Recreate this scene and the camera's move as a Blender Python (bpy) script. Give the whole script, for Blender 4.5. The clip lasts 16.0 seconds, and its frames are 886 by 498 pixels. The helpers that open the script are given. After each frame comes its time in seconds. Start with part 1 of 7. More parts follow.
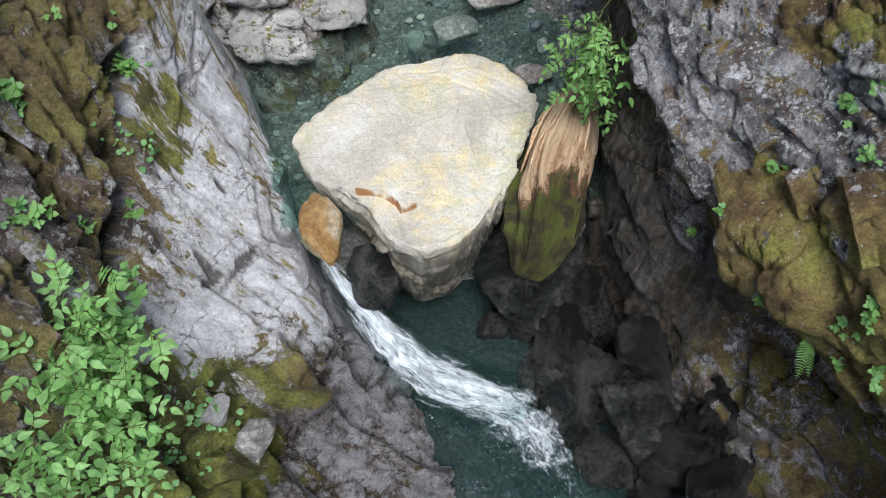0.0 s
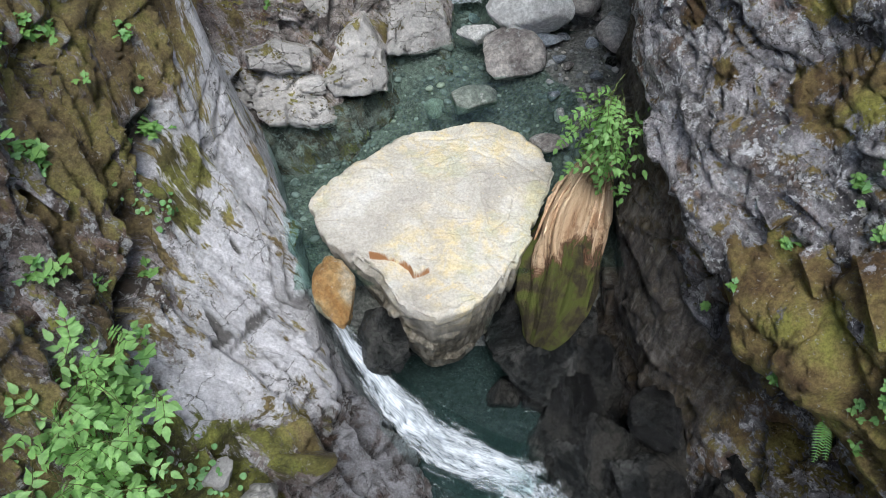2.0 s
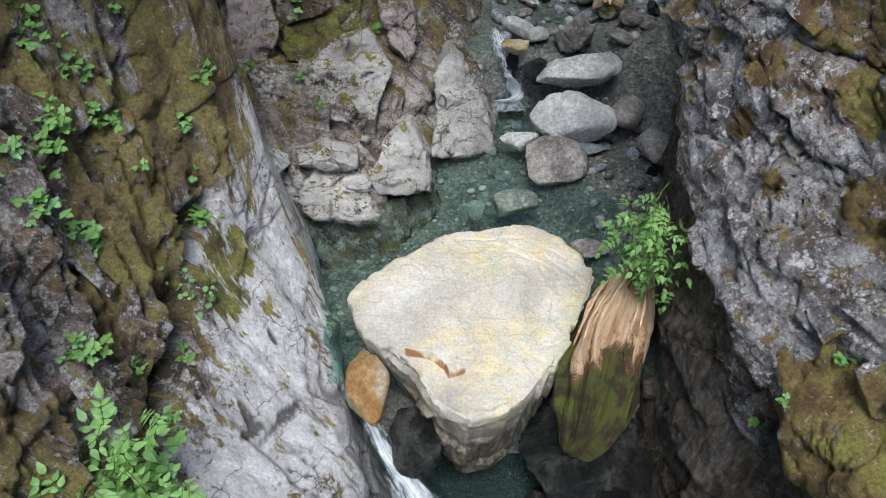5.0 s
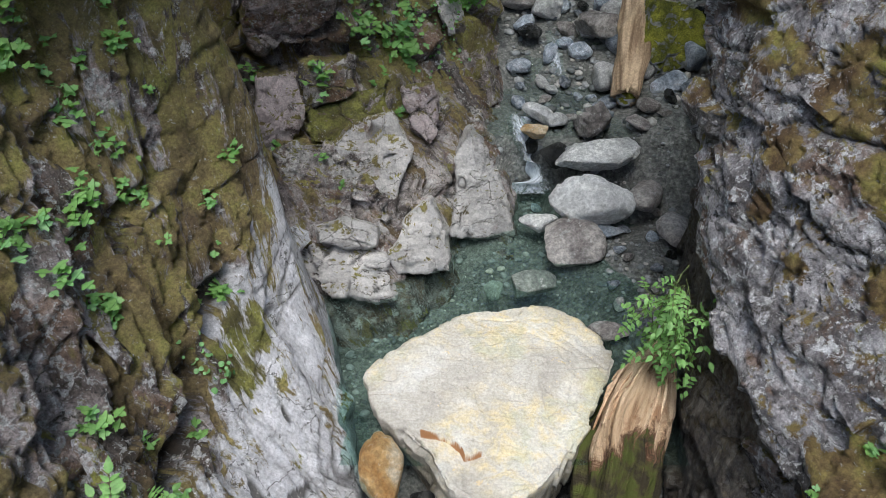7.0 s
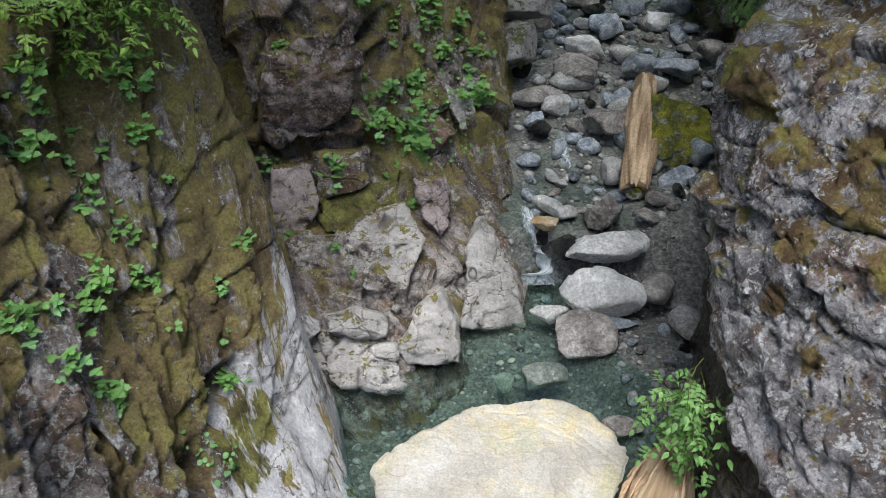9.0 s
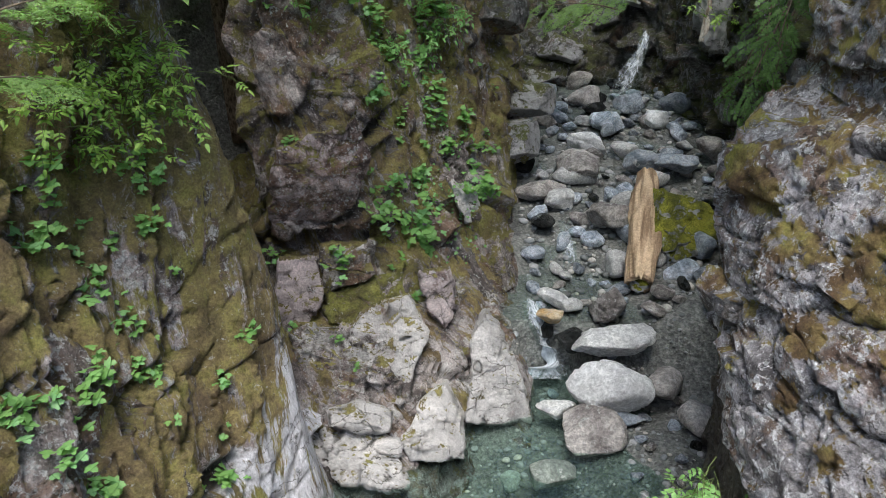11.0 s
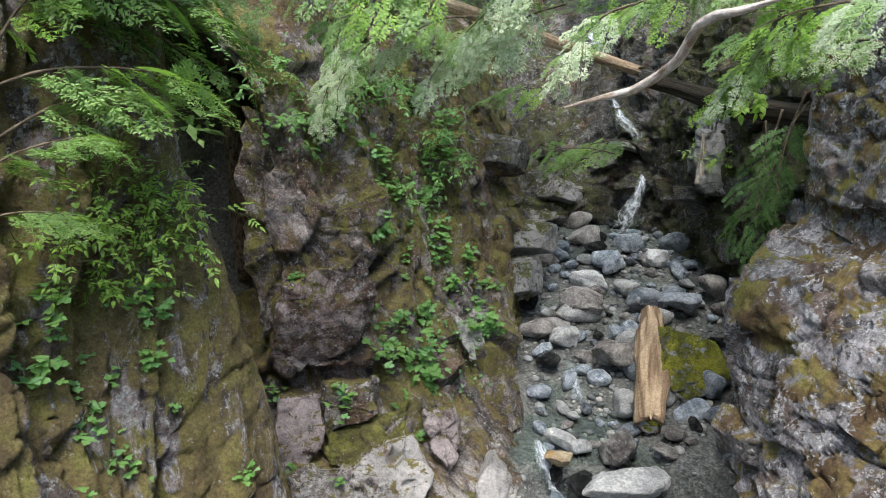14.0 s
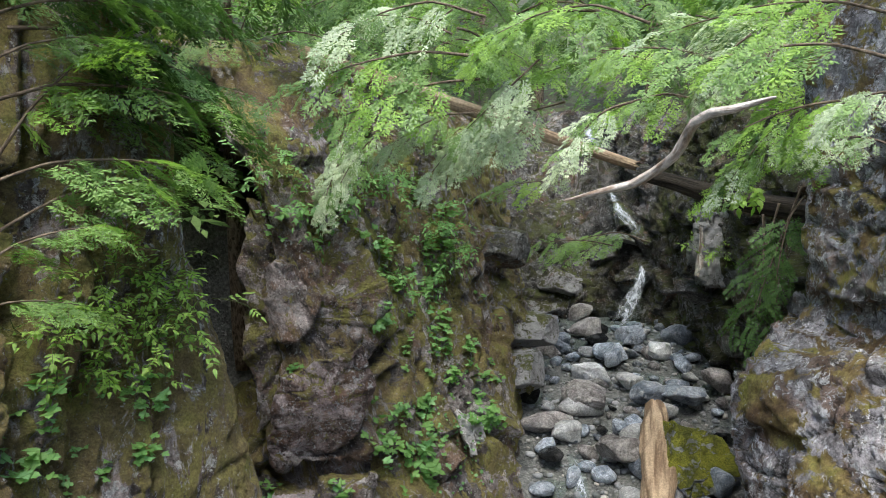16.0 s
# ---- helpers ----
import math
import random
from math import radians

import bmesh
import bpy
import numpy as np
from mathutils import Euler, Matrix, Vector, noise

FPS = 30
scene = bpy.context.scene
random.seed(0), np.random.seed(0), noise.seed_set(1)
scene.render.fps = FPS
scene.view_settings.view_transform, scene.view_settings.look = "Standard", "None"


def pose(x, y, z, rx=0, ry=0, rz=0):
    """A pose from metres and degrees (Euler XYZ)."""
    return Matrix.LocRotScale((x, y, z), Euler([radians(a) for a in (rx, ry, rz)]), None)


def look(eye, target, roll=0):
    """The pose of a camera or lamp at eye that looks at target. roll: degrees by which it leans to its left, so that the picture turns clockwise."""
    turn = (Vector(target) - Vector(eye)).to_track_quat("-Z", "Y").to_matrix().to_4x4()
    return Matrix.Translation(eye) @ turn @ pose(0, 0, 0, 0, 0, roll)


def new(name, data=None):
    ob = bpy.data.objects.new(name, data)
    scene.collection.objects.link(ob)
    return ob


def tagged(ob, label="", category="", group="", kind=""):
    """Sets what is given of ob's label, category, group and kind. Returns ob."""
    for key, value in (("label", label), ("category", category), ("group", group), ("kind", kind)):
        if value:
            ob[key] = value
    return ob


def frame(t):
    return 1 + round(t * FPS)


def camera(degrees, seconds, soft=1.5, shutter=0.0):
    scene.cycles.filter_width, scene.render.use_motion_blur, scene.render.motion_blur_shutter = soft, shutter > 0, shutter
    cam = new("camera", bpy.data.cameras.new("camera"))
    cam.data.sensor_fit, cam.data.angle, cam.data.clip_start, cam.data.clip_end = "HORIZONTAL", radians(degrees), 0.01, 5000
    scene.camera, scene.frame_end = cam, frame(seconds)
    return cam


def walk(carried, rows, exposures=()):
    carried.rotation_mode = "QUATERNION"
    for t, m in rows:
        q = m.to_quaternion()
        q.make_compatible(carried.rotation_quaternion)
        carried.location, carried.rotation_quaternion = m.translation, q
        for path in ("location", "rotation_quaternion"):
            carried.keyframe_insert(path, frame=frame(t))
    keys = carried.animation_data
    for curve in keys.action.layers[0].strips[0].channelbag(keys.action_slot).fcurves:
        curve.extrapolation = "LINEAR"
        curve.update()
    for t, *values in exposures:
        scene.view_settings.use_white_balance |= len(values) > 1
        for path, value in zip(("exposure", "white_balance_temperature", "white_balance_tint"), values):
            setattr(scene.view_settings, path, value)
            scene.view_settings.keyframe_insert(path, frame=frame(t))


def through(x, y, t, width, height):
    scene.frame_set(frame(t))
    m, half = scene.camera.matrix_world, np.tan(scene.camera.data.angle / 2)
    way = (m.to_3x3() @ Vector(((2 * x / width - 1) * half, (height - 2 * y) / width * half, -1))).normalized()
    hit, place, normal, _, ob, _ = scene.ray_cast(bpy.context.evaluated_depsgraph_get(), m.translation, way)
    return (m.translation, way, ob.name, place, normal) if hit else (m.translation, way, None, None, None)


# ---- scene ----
cam = camera(62.04, 16.0, soft=0.8)
# seconds, eye, heading (left is positive), pitch, roll
PATH = [
    (0, (0.003, -0.015, 5.041), -8.13, -56.04, 0.82),
    (0.5, (0.039, 0.002, 5.049), -7.42, -55.03, 0.47),
    (1, (0.065, 0.027, 5.078), -6.57, -54.17, 0.13),
    (1.5, (0.072, 0.024, 5.075), -6.01, -52.84, 0.14),
    (2, (0.070, 0.020, 5.068), -5.43, -51.40, 0.19),
    (2.5, (0.067, 0.019, 5.064), -4.71, -50.04, 0.17),
    (3, (0.061, 0.016, 5.063), -4.17, -48.74, 0.15),
    (3.5, (0.045, 0.009, 5.060), -3.60, -47.40, 0.22),
    (4, (0.020, 0.012, 5.045), -3.04, -46.02, 0.27),
    (6.5, (-0.004, 0.006, 5.001), -0.33, -38.81, -0.00),
    (7, (0.000, 0.000, 5.000), 0.00, -37.00, 0.00),
    (7.5, (-0.002, -0.001, 4.995), 0.30, -35.17, 0.02),
    (8, (0.002, -0.004, 4.994), 0.62, -33.41, 0.02),
    (8.5, (0.004, -0.004, 4.992), 0.79, -31.64, 0.00),
    (9, (-0.010, -0.006, 4.985), 0.90, -29.87, 0.04),
    (11.5, (-0.023, 0.012, 4.993), 1.30, -21.01, 0.18),
    (12, (-0.014, 0.018, 4.999), 1.36, -19.25, 0.22),
    (12.5, (-0.012, 0.027, 5.000), 1.42, -17.50, 0.25),
    (13, (-0.025, 0.033, 4.992), 1.41, -15.69, 0.29),
    (13.5, (-0.051, 0.035, 4.981), 1.37, -13.91, 0.34),
    (14, (-0.079, 0.028, 4.966), 1.30, -12.09, 0.36),
    (14.5, (-0.098, 0.025, 4.961), 1.25, -10.29, 0.47),
    (15, (-0.101, 0.021, 4.962), 1.27, -8.54, 0.48),
    (15.5, (-0.100, 0.021, 4.961), 1.28, -6.76, 0.57),
    (16, (-0.093, 0.025, 4.962), 1.34, -4.99, 0.62),
]
walk(cam, [(t, pose(*eye, 90 + pitch, 0, head) @ pose(0, 0, 0, 0, 0, roll)) for t, eye, head, pitch, roll in PATH],
     exposures=[(0, 1.03, 5900, 8), (8, 1.01, 5980, 8), (12, 1.50, 6120, 9), (16, 1.58, 6200, 9)])

# ---- light ----
SUN_EL, SUN_AZ = 66, 181
world = bpy.data.worlds.new("sky")
scene.world = world
world.use_nodes = True
_nt = world.node_tree
_sky = _nt.nodes.new("ShaderNodeTexSky")
_sky.sky_type, _sky.sun_disc = "NISHITA", False
_sky.sun_elevation, _sky.sun_rotation = radians(SUN_EL), radians(SUN_AZ)
_sky.air_density, _sky.dust_density = 1.0, 2.5
_bg = _nt.nodes["Background"]
_bg.inputs["Strength"].default_value = 0.15
_nt.links.new(_sky.outputs[0], _bg.inputs[0])
_sun = bpy.data.lights.new("sun", "SUN")
_sun.energy, _sun.angle, _sun.color = 1.9, radians(30), (1.0, 0.95, 0.86)
sun = new("sun", _sun)
sun.matrix_world = look((0, 0, 0), (-math.sin(radians(SUN_AZ)) * math.cos(radians(SUN_EL)),
                                    -math.cos(radians(SUN_AZ)) * math.cos(radians(SUN_EL)), -math.sin(radians(SUN_EL))))


# ---- noise on arrays ----
def rand3(i, j, k, s):
    h = (i.astype(np.int64) * 374761393 + j.astype(np.int64) * 668265263 + k.astype(np.int64) * 2147483647 + s * 974634321) & 0xFFFFFFFF
    h = ((h ^ (h >> 13)) * 1274126177) & 0xFFFFFFFF
    h = ((h ^ (h >> 16)) * 2246822519) & 0xFFFFFFFF
    return ((h ^ (h >> 15)) & 0xFFFFFF) / float(0xFFFFFF)


def vnoise(p, s=0):
    i = np.floor(p)
    f = p - i
    f = f * f * (3 - 2 * f)
    i = i.astype(np.int64)
    out = 0
    for a in (0, 1):
        for b in (0, 1):
            for c in (0, 1):
                w = (f[:, 0] if a else 1 - f[:, 0]) * (f[:, 1] if b else 1 - f[:, 1]) * (f[:, 2] if c else 1 - f[:, 2])
                out = out + w * rand3(i[:, 0] + a, i[:, 1] + b, i[:, 2] + c, s)
    return out * 2 - 1


def fbm(p, octaves=4, s=0, gain=0.5):
    out, amp = 0, 1.0
    for o in range(octaves):
        out = out + amp * vnoise(p * (2.03 ** o) + 17.3 * o, s + o)
        amp *= gain
    return out


def facets(p, s=0, tilt=1.0):
    """Broken blocks: per cell a level and a tilt; also how near the seam between two blocks is."""
    i = np.floor(p).astype(np.int64)
    best, second = np.full(len(p), 9.0), np.full(len(p), 9.0)
    level = np.zeros(len(p))
    for a in (-1, 0, 1):
        for b in (-1, 0, 1):
            for c in (-1, 0, 1):
                x, y, z = i[:, 0] + a, i[:, 1] + b, i[:, 2] + c
                q = np.stack([x + rand3(x, y, z, s), y + rand3(x, y, z, s + 1), z + rand3(x, y, z, s + 2)], -1)
                e = p - q
                d = ((e * e) ** 3).sum(1) ** (1 / 3)
                g = np.stack([rand3(x, y, z, s + 3), rand3(x, y, z, s + 4), rand3(x, y, z, s + 5)], -1) * 2 - 1
                h = rand3(x, y, z, s + 6) * 2 - 1 + tilt * (e * g).sum(1)
                near = d < best
                second = np.where(near, best, np.minimum(second, d))
                level = np.where(near, h, level)
                best = np.where(near, d, best)
    return level, np.sqrt(second) - np.sqrt(best)


def smooth(a, b, x):
    t = np.clip((x - a) / (b - a), 0, 1)
    return t * t * (3 - 2 * t)


# ---- materials ----
class Nodes:
    """Short hand to build a node material."""

    def __init__(self, name):
        self.mat = bpy.data.materials.new(name)
        self.mat.use_nodes = True
        self.t = self.mat.node_tree
        self.bsdf = self.t.nodes["Principled BSDF"]
        self.out = self.t.nodes["Material Output"]

    def add(self, kind, **given):
        n = self.t.nodes.new("ShaderNode" + kind)
        for key, v in given.items():
            if key == "op":
                n.operation = v
            elif key == "blend":
                n.data_type, n.blend_type = "RGBA", v
            else:
                self.put(n.inputs[key.replace("_", " ")], v)
        return n

    def put(self, socket, v):
        if isinstance(v, bpy.types.NodeSocket):
            self.t.links.new(v, socket)
        elif isinstance(v, (tuple, list)) and socket.type == "RGBA":
            socket.default_value = (*v[:3], 1)
        else:
            socket.default_value = v

    def coords(self, scale=(1, 1, 1), turn=(0, 0, 0), shift=False):
        c = self.add("TexCoord").outputs["Object"]
        if shift:
            r = self.add("ObjectInfo").outputs["Random"]
            c = self.add("VectorMath", op="ADD")
            self.put(c.inputs[0], self.add("TexCoord").outputs["Object"])
            m = self.add("Math", op="MULTIPLY")
            self.put(m.inputs[0], r), self.put(m.inputs[1], 37.0)
            self.put(c.inputs[1], m.outputs[0])
            c = c.outputs[0]
        m = self.add("Mapping")
        self.put(m.inputs["Vector"], c)
        m.inputs["Scale"].default_value = scale
        m.inputs["Rotation"].default_value = [radians(a) for a in turn]
        return m.outputs[0]

    def noise(self, at, scale, detail=6, rough=0.6, distort=0.0):
        """Noise, stretched to fill 0 to 1."""
        n = self.add("TexNoise", Vector=at, Scale=scale, Detail=detail, Roughness=rough, Distortion=distort).outputs["Fac"]
        k = 1.9 if detail > 4 else 1.5
        g = self.add("Math", op="MULTIPLY_ADD")
        g.use_clamp = True
        self.put(g.inputs[0], n), self.put(g.inputs[1], k), self.put(g.inputs[2], 0.5 - 0.5 * k)
        return g.outputs[0]

    def ramp(self, fac, stops):
        n = self.t.nodes.new("ShaderNodeValToRGB")
        el = n.color_ramp.elements
        while len(el) < len(stops):
            el.new(0.5)
        for e, (at, c) in zip(el, stops):
            e.position = at
            e.color = (c, c, c, 1) if isinstance(c, (int, float)) else (*c, 1)
        self.put(n.inputs[0], fac)
        return n.outputs[0]

    def mix(self, fac, a, b, blend="MIX"):
        n = self.t.nodes.new("ShaderNodeMix")
        n.data_type, n.blend_type = "RGBA", blend
        self.put(n.inputs[0], fac), self.put(n.inputs[6], a), self.put(n.inputs[7], b)
        return n.outputs[2]

    def math(self, op, a, b=0.0, clamp=False):
        n = self.add("Math", op=op)
        n.use_clamp = clamp
        self.put(n.inputs[0], a), self.put(n.inputs[1], b)
        return n.outputs[0]

    def grain(self, along=1.0, scale=1.0):
        """Coordinates that run with a limb: round it, and along it."""
        n = self.t.nodes.new("ShaderNodeAttribute")
        n.attribute_name = "grain"
        g = self.add("Mapping", Vector=n.outputs["Vector"])
        g.inputs["Scale"].default_value = (scale, scale, scale * along)
        return g.outputs[0]

    def attr(self, name):
        n = self.t.nodes.new("ShaderNodeAttribute")
        n.attribute_name = name
        return n.outputs["Fac"]

    def bump(self, height, strength=0.5, distance=0.02, after=None):
        n = self.add("Bump", Strength=strength, Distance=distance, Height=height)
        if after:
            self.put(n.inputs["Normal"], after)
        return n.outputs[0]

    def finish(self, colour, rough=0.85, normal=None, spec=0.3, metal=0.0):
        b = self.bsdf.inputs
        self.put(b["Base Color"], colour), self.put(b["Roughness"], rough)
        b["Specular IOR Level"].default_value, b["Metallic"].default_value = spec, metal
        if normal:
            self.put(b["Normal"], normal)
        return self.mat


BROWN_MOSS = ((0.14, 0.10, 0.055), (0.245, 0.185, 0.085), (0.30, 0.245, 0.095), (0.30, 0.28, 0.08))
RUST_MOSS = ((0.12, 0.075, 0.036), (0.23, 0.165, 0.065), (0.28, 0.225, 0.075), (0.29, 0.275, 0.065))


def moss_colour(m, at, tones):
    brown = m.ramp(m.noise(at, 2.6, 6, 0.65), list(zip((0.28, 0.46, 0.60, 0.78), tones)))
    green = m.ramp(m.noise(at, 5.0, 6, 0.65), [(0.32, (0.085, 0.08, 0.024)), (0.5, (0.16, 0.165, 0.038)), (0.68, (0.26, 0.27, 0.06))])
    a = m.mix(m.attr("fresh"), brown, green)
    b = m.ramp(m.noise(at, 42, 6, 0.8), [(0.30, (0.50, 0.48, 0.45)), (0.5, (0.95, 0.95, 0.95)), (0.70, (1.45, 1.45, 1.35))])
    return m.mix(0.7, a, b, "MULTIPLY")


def chips(m, at, scale):
    """Height of broken chips: a level for each, so that their edges are sharp."""
    v = m.add("TexVoronoi", Vector=at, Scale=scale)
    return m.add("SeparateColor", Color=v.outputs["Color"]).outputs[0]


def broken(m, at, scale):
    """Flat broken faces: each cell slopes its own way; gives the height and a tone for each face."""
    v = m.add("TexVoronoi", Vector=at, Scale=scale)
    off, rnd, dot = m.add("VectorMath", op="SUBTRACT"), m.add("VectorMath", op="SUBTRACT"), m.add("VectorMath", op="DOT_PRODUCT")
    m.put(off.inputs[0], at), m.put(off.inputs[1], v.outputs["Position"])
    m.put(rnd.inputs[0], v.outputs["Color"]), m.put(rnd.inputs[1], (0.5, 0.5, 0.5))
    m.put(dot.inputs[0], off.outputs[0]), m.put(dot.inputs[1], rnd.outputs[0])
    return dot.outputs["Value"], m.add("SeparateColor", Color=v.outputs["Color"]).outputs[1]


def rock_wall(name, dark, mid, light, pale=(0.46, 0.45, 0.44), lichen=(0.52, 0.53, 0.53), much=0.56, stain=(0.20, 0.12, 0.07), relief=0.075, moss=BROWN_MOSS):
    """Old rock: mottled, stained, flecked with lichen; moss, scour, wet and dark seams are read from the mesh."""
    m = Nodes(name)
    at = m.coords()
    lay = m.coords((1.0, 1.0, 2.4), (24, 30, 0))
    warp = m.add("VectorMath", op="ADD")
    m.put(warp.inputs[0], lay)
    wob = m.add("VectorMath", op="SCALE", Scale=0.35)
    m.put(wob.inputs[0], m.add("TexNoise", Vector=at, Scale=3.5, Detail=6.0, Roughness=0.7).outputs["Color"])
    m.put(warp.inputs[1], wob.outputs[0])
    bent = warp.outputs[0]
    along = m.t.nodes.new("ShaderNodeAttribute")
    along.attribute_name = "flow"
    flow = along.outputs["Vector"]
    c = m.ramp(m.noise(flow, 3.4, 9, 0.72, 0.3), [(0.34, dark), (0.48, mid), (0.64, light)])
    c = m.mix(m.ramp(m.noise(at, 2.1, 6, 0.65, 0.6), [(0.54, 0.0), (0.68, 0.7)]), c, stain)
    face1, tone1 = broken(m, bent, 2.3)
    face2, tone2 = broken(m, bent, 6.5)
    c = m.mix(0.8, c, m.ramp(tone1, [(0.0, (0.62, 0.60, 0.58)), (0.5, (1.0, 0.98, 0.97)), (1.0, (1.3, 1.26, 1.25))]), "MULTIPLY")
    c = m.mix(0.5, c, m.ramp(tone2, [(0.0, 0.7), (1.0, 1.3)]), "MULTIPLY")
    flecks = m.ramp(m.noise(at, 12.0, 9, 0.72, 0.3), [(much, 0.0), (much + 0.035, 0.9)])
    c = m.mix(flecks, c, m.ramp(m.noise(at, 30, 5, 0.7), [(0.35, tuple(v * 0.6 for v in lichen)), (0.6, lichen)]))
    spots = m.ramp(m.noise(at, 26.0, 6, 0.7), [(0.69, 0.0), (0.73, 0.9)])
    c = m.mix(spots, c, (0.58, 0.585, 0.56))
    c = m.mix(m.ramp(m.noise(at, 13.0, 7, 0.72), [(0.24, 0.8), (0.32, 0.0)]), c, (0.028, 0.026, 0.024))
    # scoured rock near the water
    vein = m.ramp(m.noise(m.coords((1.0, 7.0, 1.3), (10, 0, 22)), 2.2, 9, 0.7, 0.4), [(0.18, 0.62), (0.34, 0.98), (0.60, 1.12), (0.72, 1.3), (0.85, 0.9)])
    p = m.mix(1.0, m.ramp(m.noise(at, 2.0, 8, 0.7), [(0.25, tuple(v * 0.68 for v in pale)), (0.5, tuple(v * 0.9 for v in pale)), (0.75, pale)]), vein, "MULTIPLY")
    edge = m.math("ADD", m.attr("pale"), m.math("MULTIPLY", m.math("SUBTRACT", m.noise(at, 4.0, 8, 0.72), 0.5), 1.1))
    c = m.mix(m.ramp(edge, [(0.42, 0.0), (0.60, 1.0)]), c, p)
    grit = m.ramp(m.noise(at, 46, 8, 0.82), [(0.32, 0.55), (0.5, 0.98), (0.68, 1.42)])
    c = m.mix(m.math("SUBTRACT", 0.92, m.math("MULTIPLY", m.attr("pale"), 0.55)), c, grit, "MULTIPLY")
    vor = m.t.nodes.new("ShaderNodeTexVoronoi")
    vor.feature = "DISTANCE_TO_EDGE"
    m.put(vor.inputs["Vector"], bent), m.put(vor.inputs["Scale"], 2.6)
    hair = m.ramp(vor.outputs["Distance"], [(0.0, 1.0), (0.02, 0.0)])
    hair = m.math("MULTIPLY", hair, m.ramp(m.noise(at, 2.3, 5), [(0.44, 0.0), (0.56, 0.95)]))
    c = m.mix(hair, c, (0.035, 0.032, 0.014))
    c = m.mix(m.ramp(m.attr("seam"), [(0.1, 0.0), (0.9, 0.85)]), c, (0.03, 0.024, 0.016))
    mm = m.math("ADD", m.attr("moss"), m.math("MULTIPLY", m.math("SUBTRACT", m.noise(flow, 6.0, 9, 0.74, 0.3), 0.5), 1.9))
    mossy = m.ramp(mm, [(0.44, 0.0), (0.62, 1.0)])
    c = m.mix(mossy, c, moss_colour(m, at, moss))
    c = m.mix(m.ramp(m.noise(at, 24.0, 6, 0.72, 0.3), [(0.73, 0.0), (0.78, 0.85)]), c, (0.50, 0.49, 0.45))
    h = m.math("ADD", m.math("MULTIPLY", chips(m, bent, 7.0), 0.32), m.math("MULTIPLY", chips(m, bent, 19.0), 0.17))
    h = m.math("ADD", h, m.math("ADD", m.math("MULTIPLY", face1, 5.0), m.math("MULTIPLY", face2, 5.0)))
    h = m.math("MULTIPLY", h, m.math("SUBTRACT", 1.0, m.math("MULTIPLY", mossy, 0.6)))
    h = m.math("ADD", h, m.math("MULTIPLY", m.noise(at, 11, 10, 0.8), 0.75))
    h = m.math("SUBTRACT", h, m.math("MULTIPLY", hair, 0.5))
    h = m.math("MULTIPLY", h, m.math("SUBTRACT", 1.0, m.math("MULTIPLY", m.attr("pale"), 0.45)))
    # standing layers under the overhangs, their colours darkened to paint the shade there
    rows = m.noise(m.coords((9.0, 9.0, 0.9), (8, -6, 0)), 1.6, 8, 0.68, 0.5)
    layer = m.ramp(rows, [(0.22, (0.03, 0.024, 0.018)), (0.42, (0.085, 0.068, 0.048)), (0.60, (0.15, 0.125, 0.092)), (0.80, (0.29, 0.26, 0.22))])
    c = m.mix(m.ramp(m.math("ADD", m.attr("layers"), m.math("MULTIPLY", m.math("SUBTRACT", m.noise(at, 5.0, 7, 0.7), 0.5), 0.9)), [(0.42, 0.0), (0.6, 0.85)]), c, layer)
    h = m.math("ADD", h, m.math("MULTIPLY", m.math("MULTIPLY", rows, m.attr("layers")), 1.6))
    # wet rock; in the recess this also carries the cleft's painted shade
    wet = m.attr("wet")
    rough = m.math("SUBTRACT", 0.9, m.math("MULTIPLY", wet, 0.74))
    c = m.mix(m.math("MULTIPLY", wet, 0.75), c, m.mix(1.0, c, (0.22, 0.22, 0.23), "MULTIPLY"))
    return m.finish(c, rough, m.bump(h, 1.0, relief), 0.35)


def stone_mat(name, stops, fleck=(0.5, 0.5, 0.48), much=0.66, rough=0.75, tintspread=0.5, grit=0.6, relief=0.05):
    m = Nodes(name)
    at = m.coords(shift=True)
    tone = m.add("ObjectInfo").outputs["Random"]
    c = m.ramp(m.noise(at, 2.6, 7, 0.65, 0.5), stops)
    c = m.mix(1.0, c, m.ramp(tone, [(0.0, 1 - tintspread), (0.5, 1.0), (1.0, 1 + tintspread)]), "MULTIPLY")
    c = m.mix(m.ramp(m.noise(at, 9, 7, 0.7), [(much, 0.0), (much + 0.08, 0.7)]), c, fleck)
    c = m.mix(grit, c, m.ramp(m.noise(at, 22, 9, 0.8), [(0.34, 0.42), (0.5, 0.97), (0.66, 1.6)]), "MULTIPLY")
    h = m.math("ADD", m.noise(at, 9, 10, 0.78), m.math("ADD", m.math("MULTIPLY", chips(m, at, 9.0), 0.2), m.math("MULTIPLY", broken(m, at, 4.5)[0], 8.0)))
    return m.finish(c, rough, m.bump(h, 0.9, relief), 0.4)


